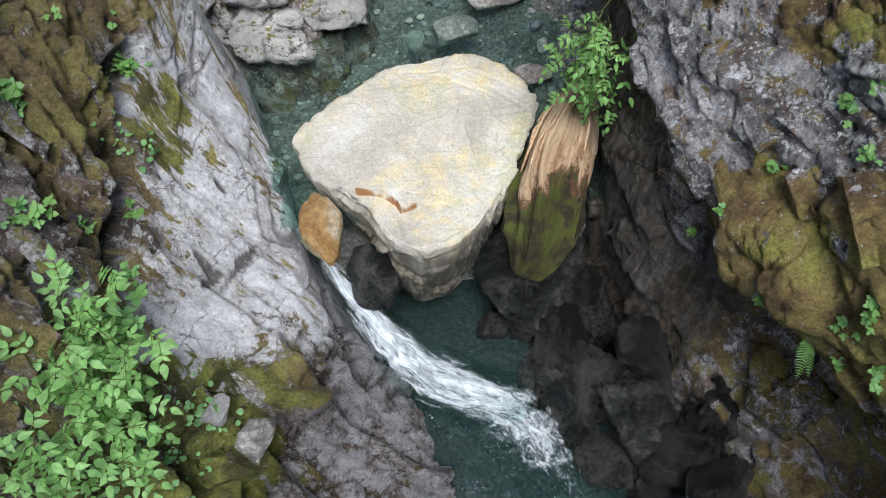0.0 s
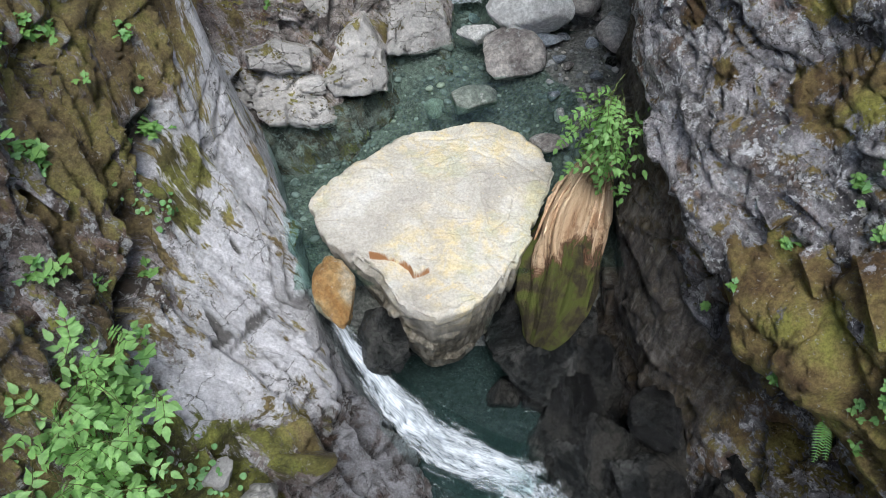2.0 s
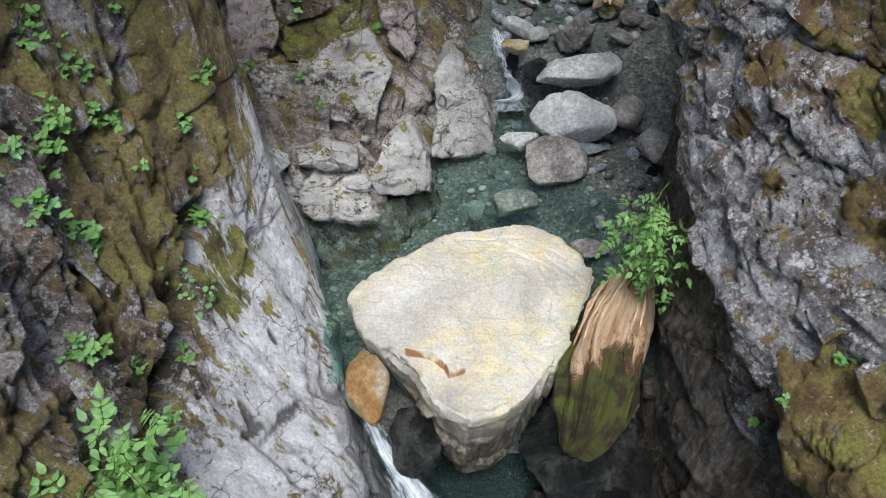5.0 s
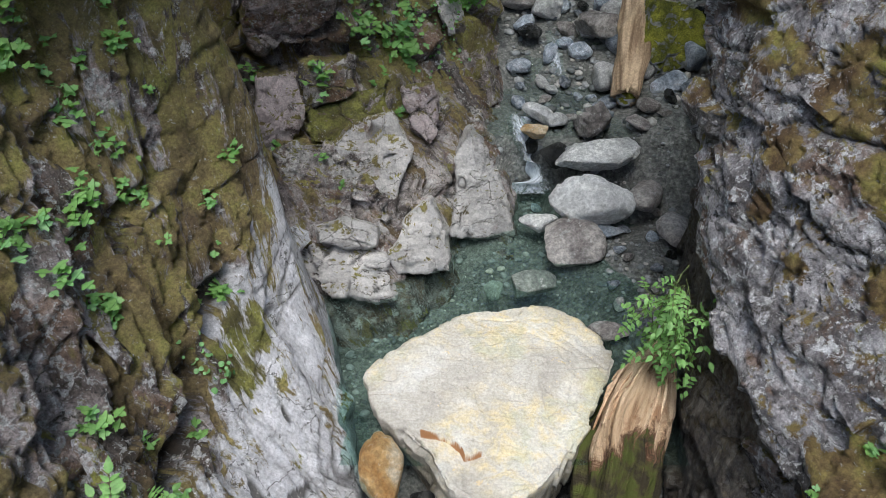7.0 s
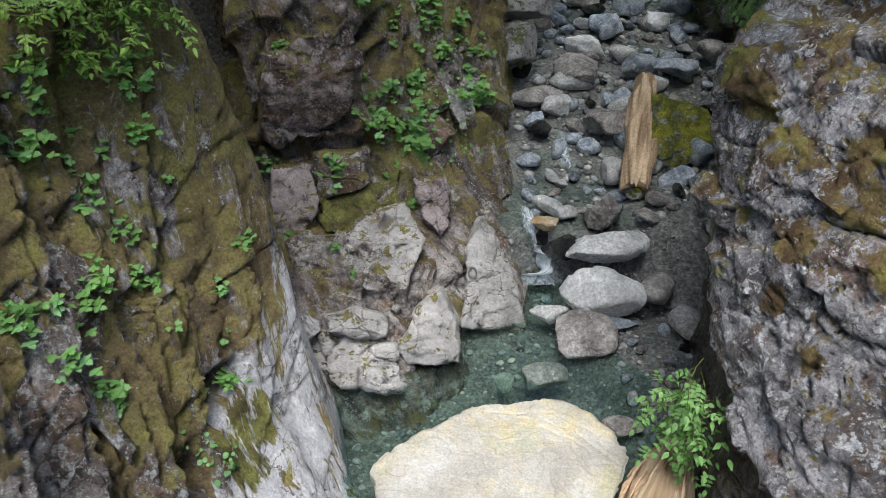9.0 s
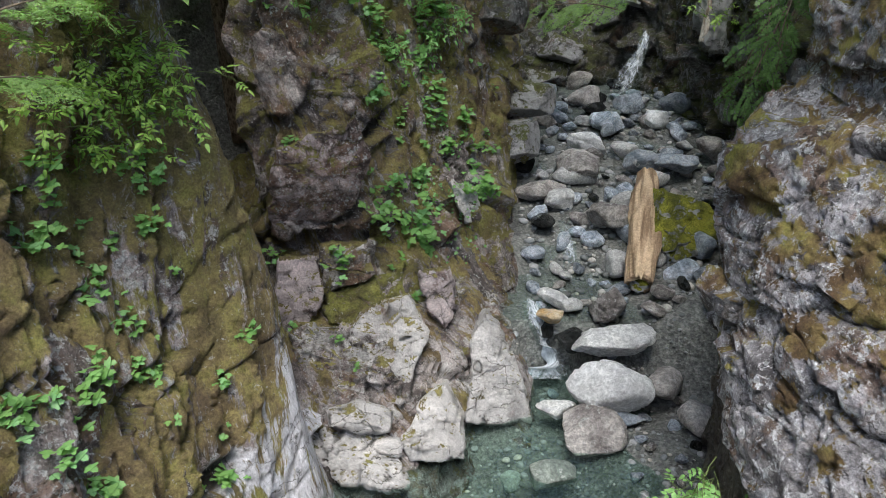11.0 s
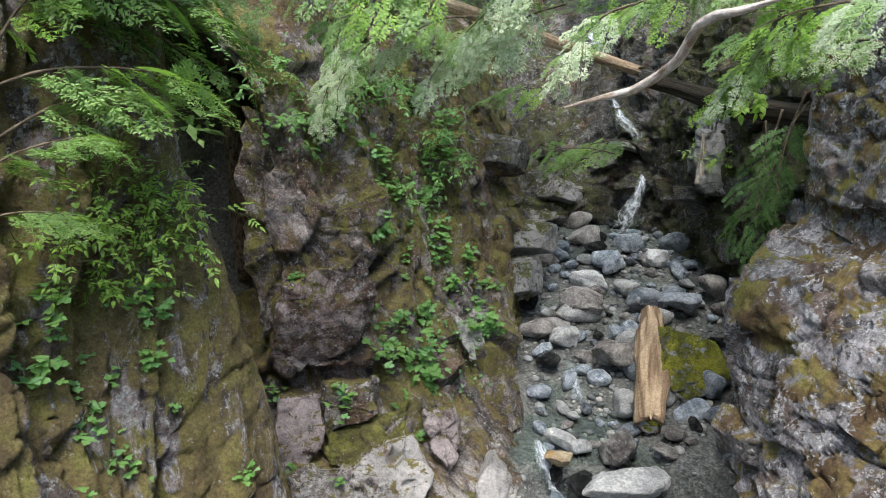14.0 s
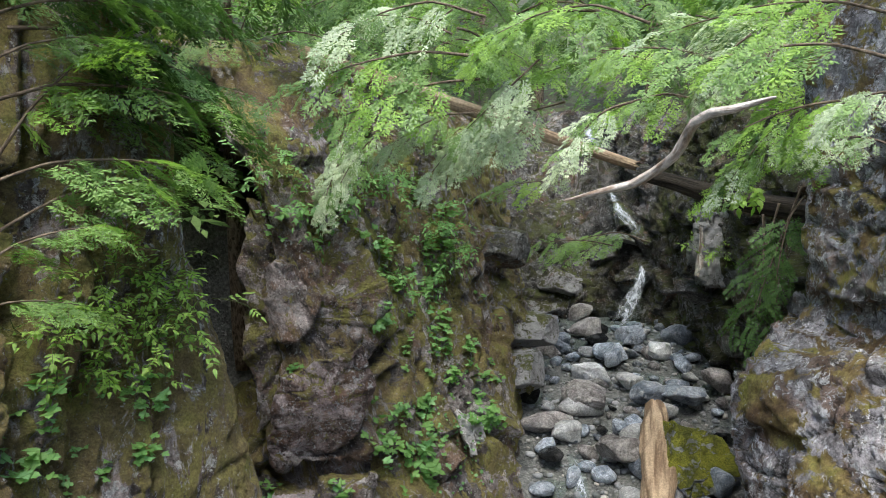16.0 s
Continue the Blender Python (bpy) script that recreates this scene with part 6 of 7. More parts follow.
CRAGS = [crag(*R, [(-1.69, 6.19, 0.34), (-1.31, 6.24, 0.38), (-0.59, 6.10, 0.27), (-0.52, 5.82, 0.02), (-1.10, 5.77, -0.02), (-1.47, 5.96, 0.12)], 801, 0.10, 0.6, 0.95, -0.4, rough=0.05),
         crag(*R, [(-1.32, 6.39, 0.49), (-1.02, 6.46, 0.54), (-0.71, 6.42, 0.47), (-0.73, 6.28, 0.31), (-1.02, 6.24, 0.29), (-1.31, 6.28, 0.35)], 802, 0.26, 0.5, 1.0, -0.4, rough=0.015, bulge=0.10),
         crag(*R, [(-0.15, 6.70, 0.62), (0.06, 6.54, 0.32), (0.08, 6.33, -0.06), (-0.49, 6.27, -0.06), (-0.61, 6.33, 0.12), (-0.43, 6.53, 0.40)], 803, 0.34, 0.7, 1.0, -0.4, rough=0.022, bulge=0.10),
         crag(*R, [(0.31, 7.60, 1.00), (0.60, 7.52, 0.60), (0.78, 7.36, 0.15), (0.85, 7.22, -0.21), (0.10, 7.02, -0.09), (0.13, 7.19, 0.26), (0.16, 7.42, 0.73)], 804, 0.30, 0.7, 0.85, -0.35, rough=0.025, bulge=0.08),
         crag(*R, [(-1.93, 7.28, 0.82), (-1.73, 7.32, 0.93), (-1.26, 7.28, 0.96), (-0.96, 7.09, 0.67), (-0.62, 6.92, 0.43), (-0.70, 6.85, 0.27), (-1.22, 6.94, 0.34), (-1.84, 7.14, 0.58)], 805, 0.12, 0.6, 0.46, -0.1, rough=0.05),
         crag(*R, [(-1.21, 7.22, 0.99), (-0.95, 7.41, 1.16), (-0.63, 7.55, 1.22), (-0.36, 7.42, 0.88), (-0.44, 7.25, 0.65), (-0.59, 7.05, 0.41), (-0.96, 7.11, 0.68)], 806, 0.46, 0.7, 0.72, -0.12, rough=0.022, bulge=0.0),
         crag(*R, [(-1.55, 7.46, 1.29), (-0.66, 7.92, 1.42), (-0.59, 7.66, 1.19), (-1.20, 7.21, 0.99), (-1.44, 7.19, 1.04)], 807, 0.16, 0.6, 0.2, 0.55, 0.8, rough=0.04),
         crag(*R, [(-2.08, 7.74, 1.57), (-1.62, 7.67, 1.60), (-1.55, 7.57, 1.27), (-1.76, 7.50, 0.89), (-2.16, 7.55, 0.83)], 808, 0.30, 0.6, 0.72, 0.02, rough=0.025, mat=M_PLUM),
         crag(*R, [(-1.60, 7.85, 1.72), (-1.03, 7.93, 1.76), (-0.98, 7.81, 1.40), (-1.24, 7.73, 1.26), (-1.60, 7.67, 1.18)], 809, 0.30, 0.6, 0.30, 0.15, rough=0.03),
         crag(*R, [(-0.11, 8.94, 2.18), (0.17, 9.00, 2.02), (0.38, 8.90, 1.59), (0.06, 8.78, 1.67)], 810, 0.22, 0.6, 0.85, -0.3, rough=0.03),
         crag(*R, [(-0.47, 8.06, 1.29), (-0.14, 8.19, 1.30), (0.0, 8.02, 0.86), (-0.14, 7.87, 0.63), (-0.38, 7.89, 0.85)], 811, 0.20, 0.6, 0.65, -0.08, rough=0.025, mat=M_PLUM),
         crag(*R, UPPER, 816, 0.34, 1.2, 0.12, 0.36, 0.6, rough=0.014, bulge=0.16, flare=0.02),
         crag(*R, NOSE, 812, 0.44, 0.9, 0.36, 0.08, rough=0.018, bulge=0.10, flare=0.02, mat=M_PLUM),
         # far-bank crag, made fully pale to paint a patch of sunlight
         crag(W_NORTH, F_NORTH, [(3.66, 12.00, 4.50), (4.12, 11.81, 4.60), (4.36, 11.66, 4.17), (4.31, 11.61, 3.55), (3.85, 11.79, 3.34), (3.64, 11.94, 3.87)], 817, 0.25, 0.6, 1.0, -0.3, rough=0.05),
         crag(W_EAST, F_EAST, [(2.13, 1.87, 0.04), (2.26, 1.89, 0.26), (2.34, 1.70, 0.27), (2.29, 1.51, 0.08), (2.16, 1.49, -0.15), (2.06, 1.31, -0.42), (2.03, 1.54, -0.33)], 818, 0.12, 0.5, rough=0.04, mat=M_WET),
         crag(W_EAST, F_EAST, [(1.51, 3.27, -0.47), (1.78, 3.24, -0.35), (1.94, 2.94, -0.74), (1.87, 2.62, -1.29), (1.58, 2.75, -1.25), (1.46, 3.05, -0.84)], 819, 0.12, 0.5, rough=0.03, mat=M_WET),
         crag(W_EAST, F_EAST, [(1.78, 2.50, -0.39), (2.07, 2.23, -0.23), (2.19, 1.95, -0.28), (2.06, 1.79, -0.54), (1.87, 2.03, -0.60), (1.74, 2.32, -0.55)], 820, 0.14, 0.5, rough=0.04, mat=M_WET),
         crag(W_EAST, F_EAST, [(2.34, 1.96, 0.62), (2.61, 1.64, 0.87), (2.65, 1.38, 0.77), (2.48, 1.33, 0.46), (2.33, 1.58, 0.38)], 821, 0.12, 0.5, 0.1, 0.35, 0.4, rough=0.04),
         crag(W_EAST, F_EAST, [(2.02, 3.19, 0.95), (2.29, 2.90, 1.33), (2.42, 2.72, 1.46), (2.39, 2.63, 1.25), (2.22, 2.72, 0.88), (2.21, 2.58, 0.68), (2.09, 2.86, 0.70)], 813, 0.16, 0.5, 0.2, -0.1, rough=0.03),
         crag(W_WEST, F_WEST, [(-2.67, 3.37, 0.72), (-2.54, 3.50, 0.61), (-2.42, 3.41, 0.42), (-2.24, 3.23, 0.14), (-2.31, 3.12, 0.18), (-2.52, 3.21, 0.47)], 814, 0.05, 0.3, 0.5, -0.1, rough=0.02),
         crag(W_WEST, F_WEST, [(-2.76, 3.98, 1.67), (-2.46, 4.05, 1.32), (-2.29, 3.94, 1.08), (-2.30, 3.76, 1.03), (-2.48, 3.85, 1.28), (-2.77, 3.73, 1.60)], 815, 0.08, 0.3, 0.35, 0.0, rough=0.03)]
for _o in CRAGS:
    _m = _o.data
    TREES.append((_o, BVHTree.FromPolygons([v.co[:] for v in _m.vertices], [f.vertices[:] for f in _m.polygons])))
# slabs on the far bank
for x, y, z, sx, sz, pl, sd in [(1.52, 14.06, 2.66, 1.2, 0.5, 0.7, 311), (2.02, 14.66, 3.01, 1.0, 0.6, 0.6, 312), (0.58, 12.97, 3.91, 0.9, 0.7, 0.3, 313), (0.82, 14.0, 4.54, 0.9, 1.0, 0.2, 314), (2.8, 15.52, 3.6, 0.9, 0.8, 0.3, 315),
                                (3.47, 16.02, 3.89, 0.7, 0.4, 0.95, 316), (1.2, 13.6, 2.3, 0.9, 0.6, 0.8, 317), (0.9, 12.0, 1.9, 0.7, 0.7, 0.75, 318)]:
    ledge(W_NORTH, F_NORTH, x, y, z, (sx, 0.9, sz), [(0.15, -0.8, 0.6, 0.62), (-0.85, -0.4, 0.25, 0.75), (0.8, -0.5, 0.1, 0.75), (0.1, 0.0, 1, 0.8), (0.1, -0.5, -0.8, 0.75)], sd, 0.2, turn=sd * 37 % 50 - 25, pale=pl, fresh=0.3)
for x, y, z, size, turn, seed, mat, label in [
        (-1.28, 2.12, 0.12, (0.26, 0.22, 0.3), (0, 0, 40), 175, M_BLOCK, "white-veined rock knob in moss"),
        (-1.05, 1.95, -0.1, (0.3, 0.3, 0.34), (0, 20, 10), 176, M_LICHEN, "grey rock knob in moss")]:
    stone(x, y, z, size, turn, seed, mat, label, 6, 14, 60, 0.05, name="rock_block")

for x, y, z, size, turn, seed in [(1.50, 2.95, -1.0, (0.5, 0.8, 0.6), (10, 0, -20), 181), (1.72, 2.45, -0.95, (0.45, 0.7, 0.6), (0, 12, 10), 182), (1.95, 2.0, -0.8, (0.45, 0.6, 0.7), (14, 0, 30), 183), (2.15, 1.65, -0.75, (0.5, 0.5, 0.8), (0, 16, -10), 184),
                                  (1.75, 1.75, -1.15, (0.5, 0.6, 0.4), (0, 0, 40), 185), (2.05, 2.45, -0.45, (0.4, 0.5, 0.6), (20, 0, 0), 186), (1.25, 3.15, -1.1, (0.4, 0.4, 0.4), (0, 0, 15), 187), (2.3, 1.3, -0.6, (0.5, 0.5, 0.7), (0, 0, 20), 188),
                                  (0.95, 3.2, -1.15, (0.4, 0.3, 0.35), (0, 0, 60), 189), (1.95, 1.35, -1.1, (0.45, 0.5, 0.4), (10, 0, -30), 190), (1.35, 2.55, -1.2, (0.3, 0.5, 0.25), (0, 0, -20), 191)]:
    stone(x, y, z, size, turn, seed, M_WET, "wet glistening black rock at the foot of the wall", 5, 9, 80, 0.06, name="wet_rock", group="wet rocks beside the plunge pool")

# ---- falls at the head of the gorge ----
def on_face(line, out):
    return [tuple(q + (HEART - q).normalized() * out) for q in (on_rock(*p)[0] for p in line)]


fall = thing("waterfall", "thin white veil of water over a dark rock step", "waterfall")
ribbon("falling_sheet", [(3.66, 15.2, 3.3), (3.54, 14.8, 3.17), (3.40, 14.6, 2.9), (3.15, 14.35, 2.5), (2.92, 14.17, 2.28)], [0.08, 0.13, 0.20, 0.32, 0.40], M_FOAM, [0.25, 0.3, 0.25, 0.18, 0.0], fall, across=40, seed=6, up=(0, -1, 0.3))
fall2 = thing("waterfall", "narrow white fall on a higher rock step", "waterfall")
ribbon("falling_sheet", on_face([(2.88, 15.0, 4.88), (2.98, 15.0, 4.72), (3.12, 15.0, 4.46), (3.32, 15.0, 4.25), (3.48, 15.0, 4.03)], 0.16), [0.08, 0.12, 0.15, 0.19, 0.22], M_FOAM, [0.05, 0.18, 0.15, 0.22, 0.05], fall2, across=40, seed=7, up=(0, -1, 0.3))
fall3 = thing("waterfall", "bright white top fall between trees", "waterfall")
ribbon("falling_sheet", on_face([(3.0, 15.0, 6.22), (2.72, 15.0, 6.17), (2.47, 15.0, 6.06), (2.55, 15.0, 5.88), (2.70, 15.0, 5.72)], 0.16), [0.2, 0.22, 0.2, 0.16, 0.12], M_FOAM, [0.1, 0.25, 0.25, 0.2, 0.1], fall3, across=40, seed=8, up=(0, -1, 0.3))

# ---- plants ----
G_BRIGHT = leaf_mat("bright_leaf", (0.12, 0.26, 0.075), (0.24, 0.42, 0.14))
G_MID = leaf_mat("fresh_leaf", (0.11, 0.23, 0.06), (0.22, 0.38, 0.11))
G_ROUND = leaf_mat("pale_round_leaf", (0.14, 0.30, 0.11), (0.25, 0.44, 0.19))
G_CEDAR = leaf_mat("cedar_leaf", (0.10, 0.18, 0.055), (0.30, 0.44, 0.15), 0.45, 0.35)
# the leaf again, with sheen, sunlight and shade mixed into its colours
G_SILVER = leaf_mat("sheen_toned_leaf", (0.24, 0.32, 0.18), (0.58, 0.64, 0.46), 0.4, 0.3)
G_LIME = leaf_mat("sun_toned_leaf", (0.15, 0.27, 0.05), (0.36, 0.52, 0.12), 0.5, 0.45)
G_DARK = leaf_mat("shade_toned_leaf", (0.05, 0.105, 0.03), (0.14, 0.24, 0.07), 0.5, 0.3)
M_STALK = bark_mat("green_stalk", (0.08, 0.10, 0.03), (0.16, 0.20, 0.07), (1, 1, 1), 20)


def outline_leaf(pts, cup=0.15, fold=0.12):
    """A leaf of unit length along x from its outline's upper half: two folded halves with thin depth."""
    up = np.array(pts, float)
    mid = np.stack([up[:, 0], 0 * up[:, 0]], -1)
    v, f = [], []
    for side in (1, -1):
        base = len(v)
        for (mx, _), (x, y) in zip(mid, up):
            v.append((mx, 0, -cup * mx * mx))
            v.append((x, side * y, fold * y - cup * x * x))
        for i in range(len(up) - 1):
            a = base + 2 * i
            f.append((a, a + 2, a + 3, a + 1) if side > 0 else (a, a + 1, a + 3, a + 2))
    return np.array(v), f


LOBED = outline_leaf([(0.0, 0.03), (-0.12, 0.12), (-0.16, 0.34), (0.03, 0.24), (0.10, 0.34), (0.30, 0.64), (0.36, 0.52), (0.45, 0.55), (0.42, 0.24), (0.56, 0.30), (0.60, 0.22), (0.78, 0.26), (0.82, 0.13), (1.0, 0.0)])
NARROW = outline_leaf([(0.0, 0.03), (0.2, 0.085), (0.5, 0.08), (0.8, 0.045), (1.0, 0.0)], 0.2)
LANCE = outline_leaf([(0.0, 0.0), (0.12, 0.12), (0.24, 0.20), (0.27, 0.17), (0.40, 0.20), (0.43, 0.165), (0.57, 0.165), (0.60, 0.13), (0.74, 0.11), (0.86, 0.05), (1.0, 0.0)], 0.25)
WIDE = outline_leaf([(0.0, 0.0), (0.1, 0.13), (0.22, 0.25), (0.26, 0.20), (0.39, 0.29), (0.43, 0.22), (0.56, 0.24), (0.60, 0.16), (0.74, 0.14), (0.86, 0.06), (1.0, 0.0)], 0.22)
PLAIN = outline_leaf([(0.0, 0.0), (0.35, 0.19), (1.0, 0.0)], 0.25)
ROUND = outline_leaf([(0.0, 0.05), (0.02, 0.3), (0.2, 0.48), (0.5, 0.52), (0.8, 0.42), (0.96, 0.2), (1.0, 0.0)], 0.1, 0.2)


class Bunch:
    """Collects many small pieces into one mesh."""

    def __init__(self):
        self.v, self.f, self.n = [], [], 0

    def put(self, shape, at, rot, size):
        v, f = shape
        w = (np.asarray(v) * size) @ np.array(rot).T + np.array(at)
        self.v.append(w)
        self.f += [tuple(i + self.n for i in g) for g in f]
        self.n += len(w)

    def stalk(self, a, b, r):
        a, b = np.array(a, float), np.array(b, float)
        m = np.array(frame_of(b - a, (0.1, 0.2, 1)))
        ring = [(np.cos(t) * m[:, 1] + np.sin(t) * m[:, 2]) for t in (0, 2.1, 4.2)]
        self.v.append(np.array([a + r * k for k in ring] + [b + 0.5 * r * k for k in ring]))
        self.f += [tuple(self.n + i for i in g) for g in ((0, 1, 4, 3), (1, 2, 5, 4), (2, 0, 3, 5))]
        self.n += 6

    def mesh(self, name, mat):
        return mesh_from(name, np.vstack(self.v), self.f, mat)


def leaf_data(shape, mat, name="leaf"):
    return mesh_from(name, shape[0], list(shape[1]), mat)


def stalked(shape):
    v, f = shape
    n = len(v)
    st = [(-0.9, 0.0, -0.35), (-0.45, 0.0, -0.06), (0, 0, 0.0)]
    w = [(x, y + s * 0.018, z - 0.02 * abs(s)) for x, y, z in st for s in (-1, 1)]
    return np.vstack([v, w]), list(f) + [(n, n + 1, n + 3, n + 2), (n + 2, n + 3, n + 5, n + 4)]


LEAF = {"lobed": leaf_data(stalked(LOBED), G_BRIGHT), "lobed2": leaf_data(stalked(LOBED), G_MID), "lobed3": leaf_data(stalked(LOBED), G_ROUND)}
prng = np.random.RandomState(77)


def broadleaf(x, y, z, size, label="low plant with bright lobed leaves growing from the rock", n=None):
    """A small leafy plant rooted in the wall: thin stalks, each with one broad lobed leaf."""
    at, nrm = on_rock(x, y, z)
    ob = thing("leafy_plant", label, "plant", "leafy plants on the rock")
    ob.location = at
    out = (nrm * 0.7 + Vector((0, 0, 0.7))).normalized()
    n = n or int(6 + size * 24)
    for i in range(n):
        d = Vector(prng.normal(size=3)) * 0.75
        d = (out + d - nrm * min(0, d.dot(nrm)) * 0.7)
        root = Vector(prng.normal(size=3)) * size * 0.17
        root -= nrm * root.dot(nrm)
        tip = root + d.normalized() * size * prng.uniform(0.10, 0.32) + Vector((0, 0, -0.12 * size * prng.rand()))
        way = (Vector((d.x, d.y, 0.15 * d.z)) + nrm * 0.6 + Vector((0, 0, -0.35))).normalized()
        s = 0.03 + size * prng.uniform(0.09, 0.19)
        key = prng.choice(["lobed", "lobed2", "lobed3"], p=[0.5, 0.35, 0.15])
        lf = part("leaf", LEAF[key], ob)
        lf.matrix_basis = Matrix.Translation(tip) @ frame_of(way, Vector((0, -0.25, 1)) + nrm * 0.8 + Vector(prng.normal(size=3)) * 0.35).to_4x4() @ Matrix.Diagonal((s, s, s, 1))
    return ob


def round_leaves(x, y, z, size, label="tiny round-leaved plants on moss"):
    at, nrm = on_rock(x, y, z)
    ob = thing("creeping_plant", label, "plant", "creeping plants on the moss")
    b = Bunch()
    for i in range(int(8 + size * 40)):
        p = Vector(at) + Vector(prng.normal(size=3)) * size * 0.4
        q, n = on_rock(*p)
        if (q - at).length > size * 1.6:
            continue
        s = prng.uniform(0.022, 0.048)
        b.put(ROUND, q + n * 0.02, frame_of(Vector(prng.normal(size=3)) * 0.6 + n * 0.2, n + Vector((0, -0.2, 0.8))), s)
    part("leaves", b.mesh("leaves", G_ROUND), ob)
    return ob


def sprig(b, base, way, up, length, leaf, pairs=3, shape=LANCE, st=None):
    """A pinnate leaf: pairs of leaflets along a stalk and one at its end."""
    base, way = Vector(base), Vector(way).normalized()
    m = frame_of(way, up)
    side, top = m.col[1], m.col[2]
    end = base + way * length
    if st:
        st.stalk(base, end, 0.003)
    for k in range(pairs):
        p = base + way * length * (0.35 + 0.6 * k / max(1, pairs))
        for s in (1, -1):
            w = way * 0.55 + side * s * 0.9 + Vector(prng.normal(size=3)) * 0.12
            b.put(shape, p, frame_of(w, top + Vector(prng.normal(size=3)) * 0.2), leaf * prng.uniform(0.8, 1.05) * (1 - 0.12 * k))
    b.put(shape, end, frame_of(way + Vector(prng.normal(size=3)) * 0.1, top), leaf * 1.1)


def compound_shrub(name, at, spread, n, leaf, mat, label, lean=(0.5, -0.4, 0.5), stem_len=0.35, shape=LANCE):
    """A shrub of arching stems that bear pinnate leaves."""
    ob = thing(name, label, "shrub")
    b, st = Bunch(), Bunch()
    at = Vector(at)
    for i in range(n):
        root = at + Vector((prng.normal() * spread[0] * 0.35, prng.normal() * spread[1] * 0.35, prng.normal() * spread[2] * 0.35))
        d = (Vector(lean) + Vector(prng.normal(size=3)) * 0.55).normalized()
        p = root
        for k in range(3):
            e = p + d * stem_len / 3
            st.stalk(p, e, 0.004)
            d = (d + Vector((0, -0.05, -0.22)) + Vector(prng.normal(size=3)) * 0.15).normalized()
            w = (d + Vector(prng.normal(size=3)) * 0.6).normalized()
            sprig(b, e, w + Vector((0, 0, -0.2)), Vector((0.1, -0.3, 1)), stem_len * 0.5, leaf * prng.uniform(0.75, 1.15), prng.randint(1, 4), shape=shape, st=st)
            p = e
    part("leaves", b.mesh("leaves", mat), ob)
    tagged(part("stem", st.mesh("stem", M_STALK), ob), kind="stuff")
    return ob


def fern(x, y, z, size, n=5, label="small fern growing from the rock"):
    at, nrm = on_rock(x, y, z)
    ob = thing("fern", label, "fern")
    for i in range(n):
        b = Bunch()
        d = (nrm * 0.8 + Vector((0, 0, 0.5)) + Vector(prng.normal(size=3)) * 0.6).normalized()
        p = Vector(at)
        for k in range(15):
            t = k / 15
            e = p + d * size / 15
            b.stalk(p, e, 0.002)
            d = (d + Vector((0, 0, -0.07))).normalized()
            m = frame_of(d, (0, -0.3, 1))
            s = size * 0.22 * math.sin(min(1, t * 3 + 0.25) * 1.57) * (1 - t) ** 0.7 + 0.006
            for q in (1, -1):
                b.put(NARROW, e, frame_of(d * 0.35 + m.col[1] * q, m.col[2]), s)
            p = e
        part("frond", b.mesh("frond", G_BRIGHT), ob)
    return ob


# left bank, above the water
for p in [(-2.63, 4.67, 2.76, 0.5), (-2.41, 4.62, 2.45, 0.4), (-2.22, 4.51, 2.09, 0.3), (-2.52, 4.32, 2.25, 0.35), (-2.52, 4.10, 2.12, 0.5), (-2.28, 3.67, 1.74, 0.45),
          (-2.50, 3.73, 1.98, 0.35), (-1.72, 5.18, 2.05, 0.35), (-1.82, 4.62, 1.11, 0.4), (-2.30, 4.86, 3.44, 0.24), (-2.19, 5.03, 3.45, 0.28), (-2.25, 5.00, 3.08, 0.22),
          (-2.27, 4.93, 3.60, 0.22), (-2.45, 4.76, 3.03, 0.25), (-2.29, 4.43, 2.23, 0.2)]:
    broadleaf(*p[:3], 0.75 * p[3])
for p in [(-2.62, 3.75, 2.31, 0.3), (-2.70, 3.60, 2.38, 0.25), (-1.84, 4.87, 1.81, 0.2), (-2.60, 4.31, 3.70, 0.4), (-2.66, 4.16, 3.34, 0.4), (-1.69, 4.28, 1.36, 0.3), (-2.15, 3.51, 1.88, 0.25),
          (-2.13, 2.92, 1.46, 0.3), (-1.92, 3.03, 1.15, 0.3), (-1.73, 3.31, 0.89, 0.2), (-1.70, 2.80, 0.88, 0.2), (-1.75, 2.57, 0.88, 0.4), (-1.68, 2.50, 0.81, 0.25)]:
    broadleaf(*p, label="small bright-leaved plant in a crack of the mossy wall")
for p in [(-1.61, 3.80, 0.98, 0.2), (-1.78, 3.85, 1.10, 0.15), (-1.61, 1.90, 0.72, 0.35), (-1.41, 1.53, 0.61, 0.4), (-1.61, 1.53, 0.79, 0.4), (-1.72, 1.59, 0.86, 0.3), (-1.81, 1.41, 1.06, 0.4),
          (-1.46, 1.88, 0.65, 0.3), (-1.32, 1.98, 0.43, 0.25), (-1.44, 1.69, 0.45, 0.3), (-1.98, 1.51, 1.30, 0.3), (-1.24, 2.05, 0.32, 0.2)]:
    round_leaves(*p)
compound_shrub("leafy_shrub", (-1.98, 1.85, 1.10), (0.62, 0.85, 0.3), 95, 0.082, G_BRIGHT, "dense fresh green shrub with toothed compound leaves on the mossy bank", (0.35, -0.05, 0.7), 0.32, WIDE)
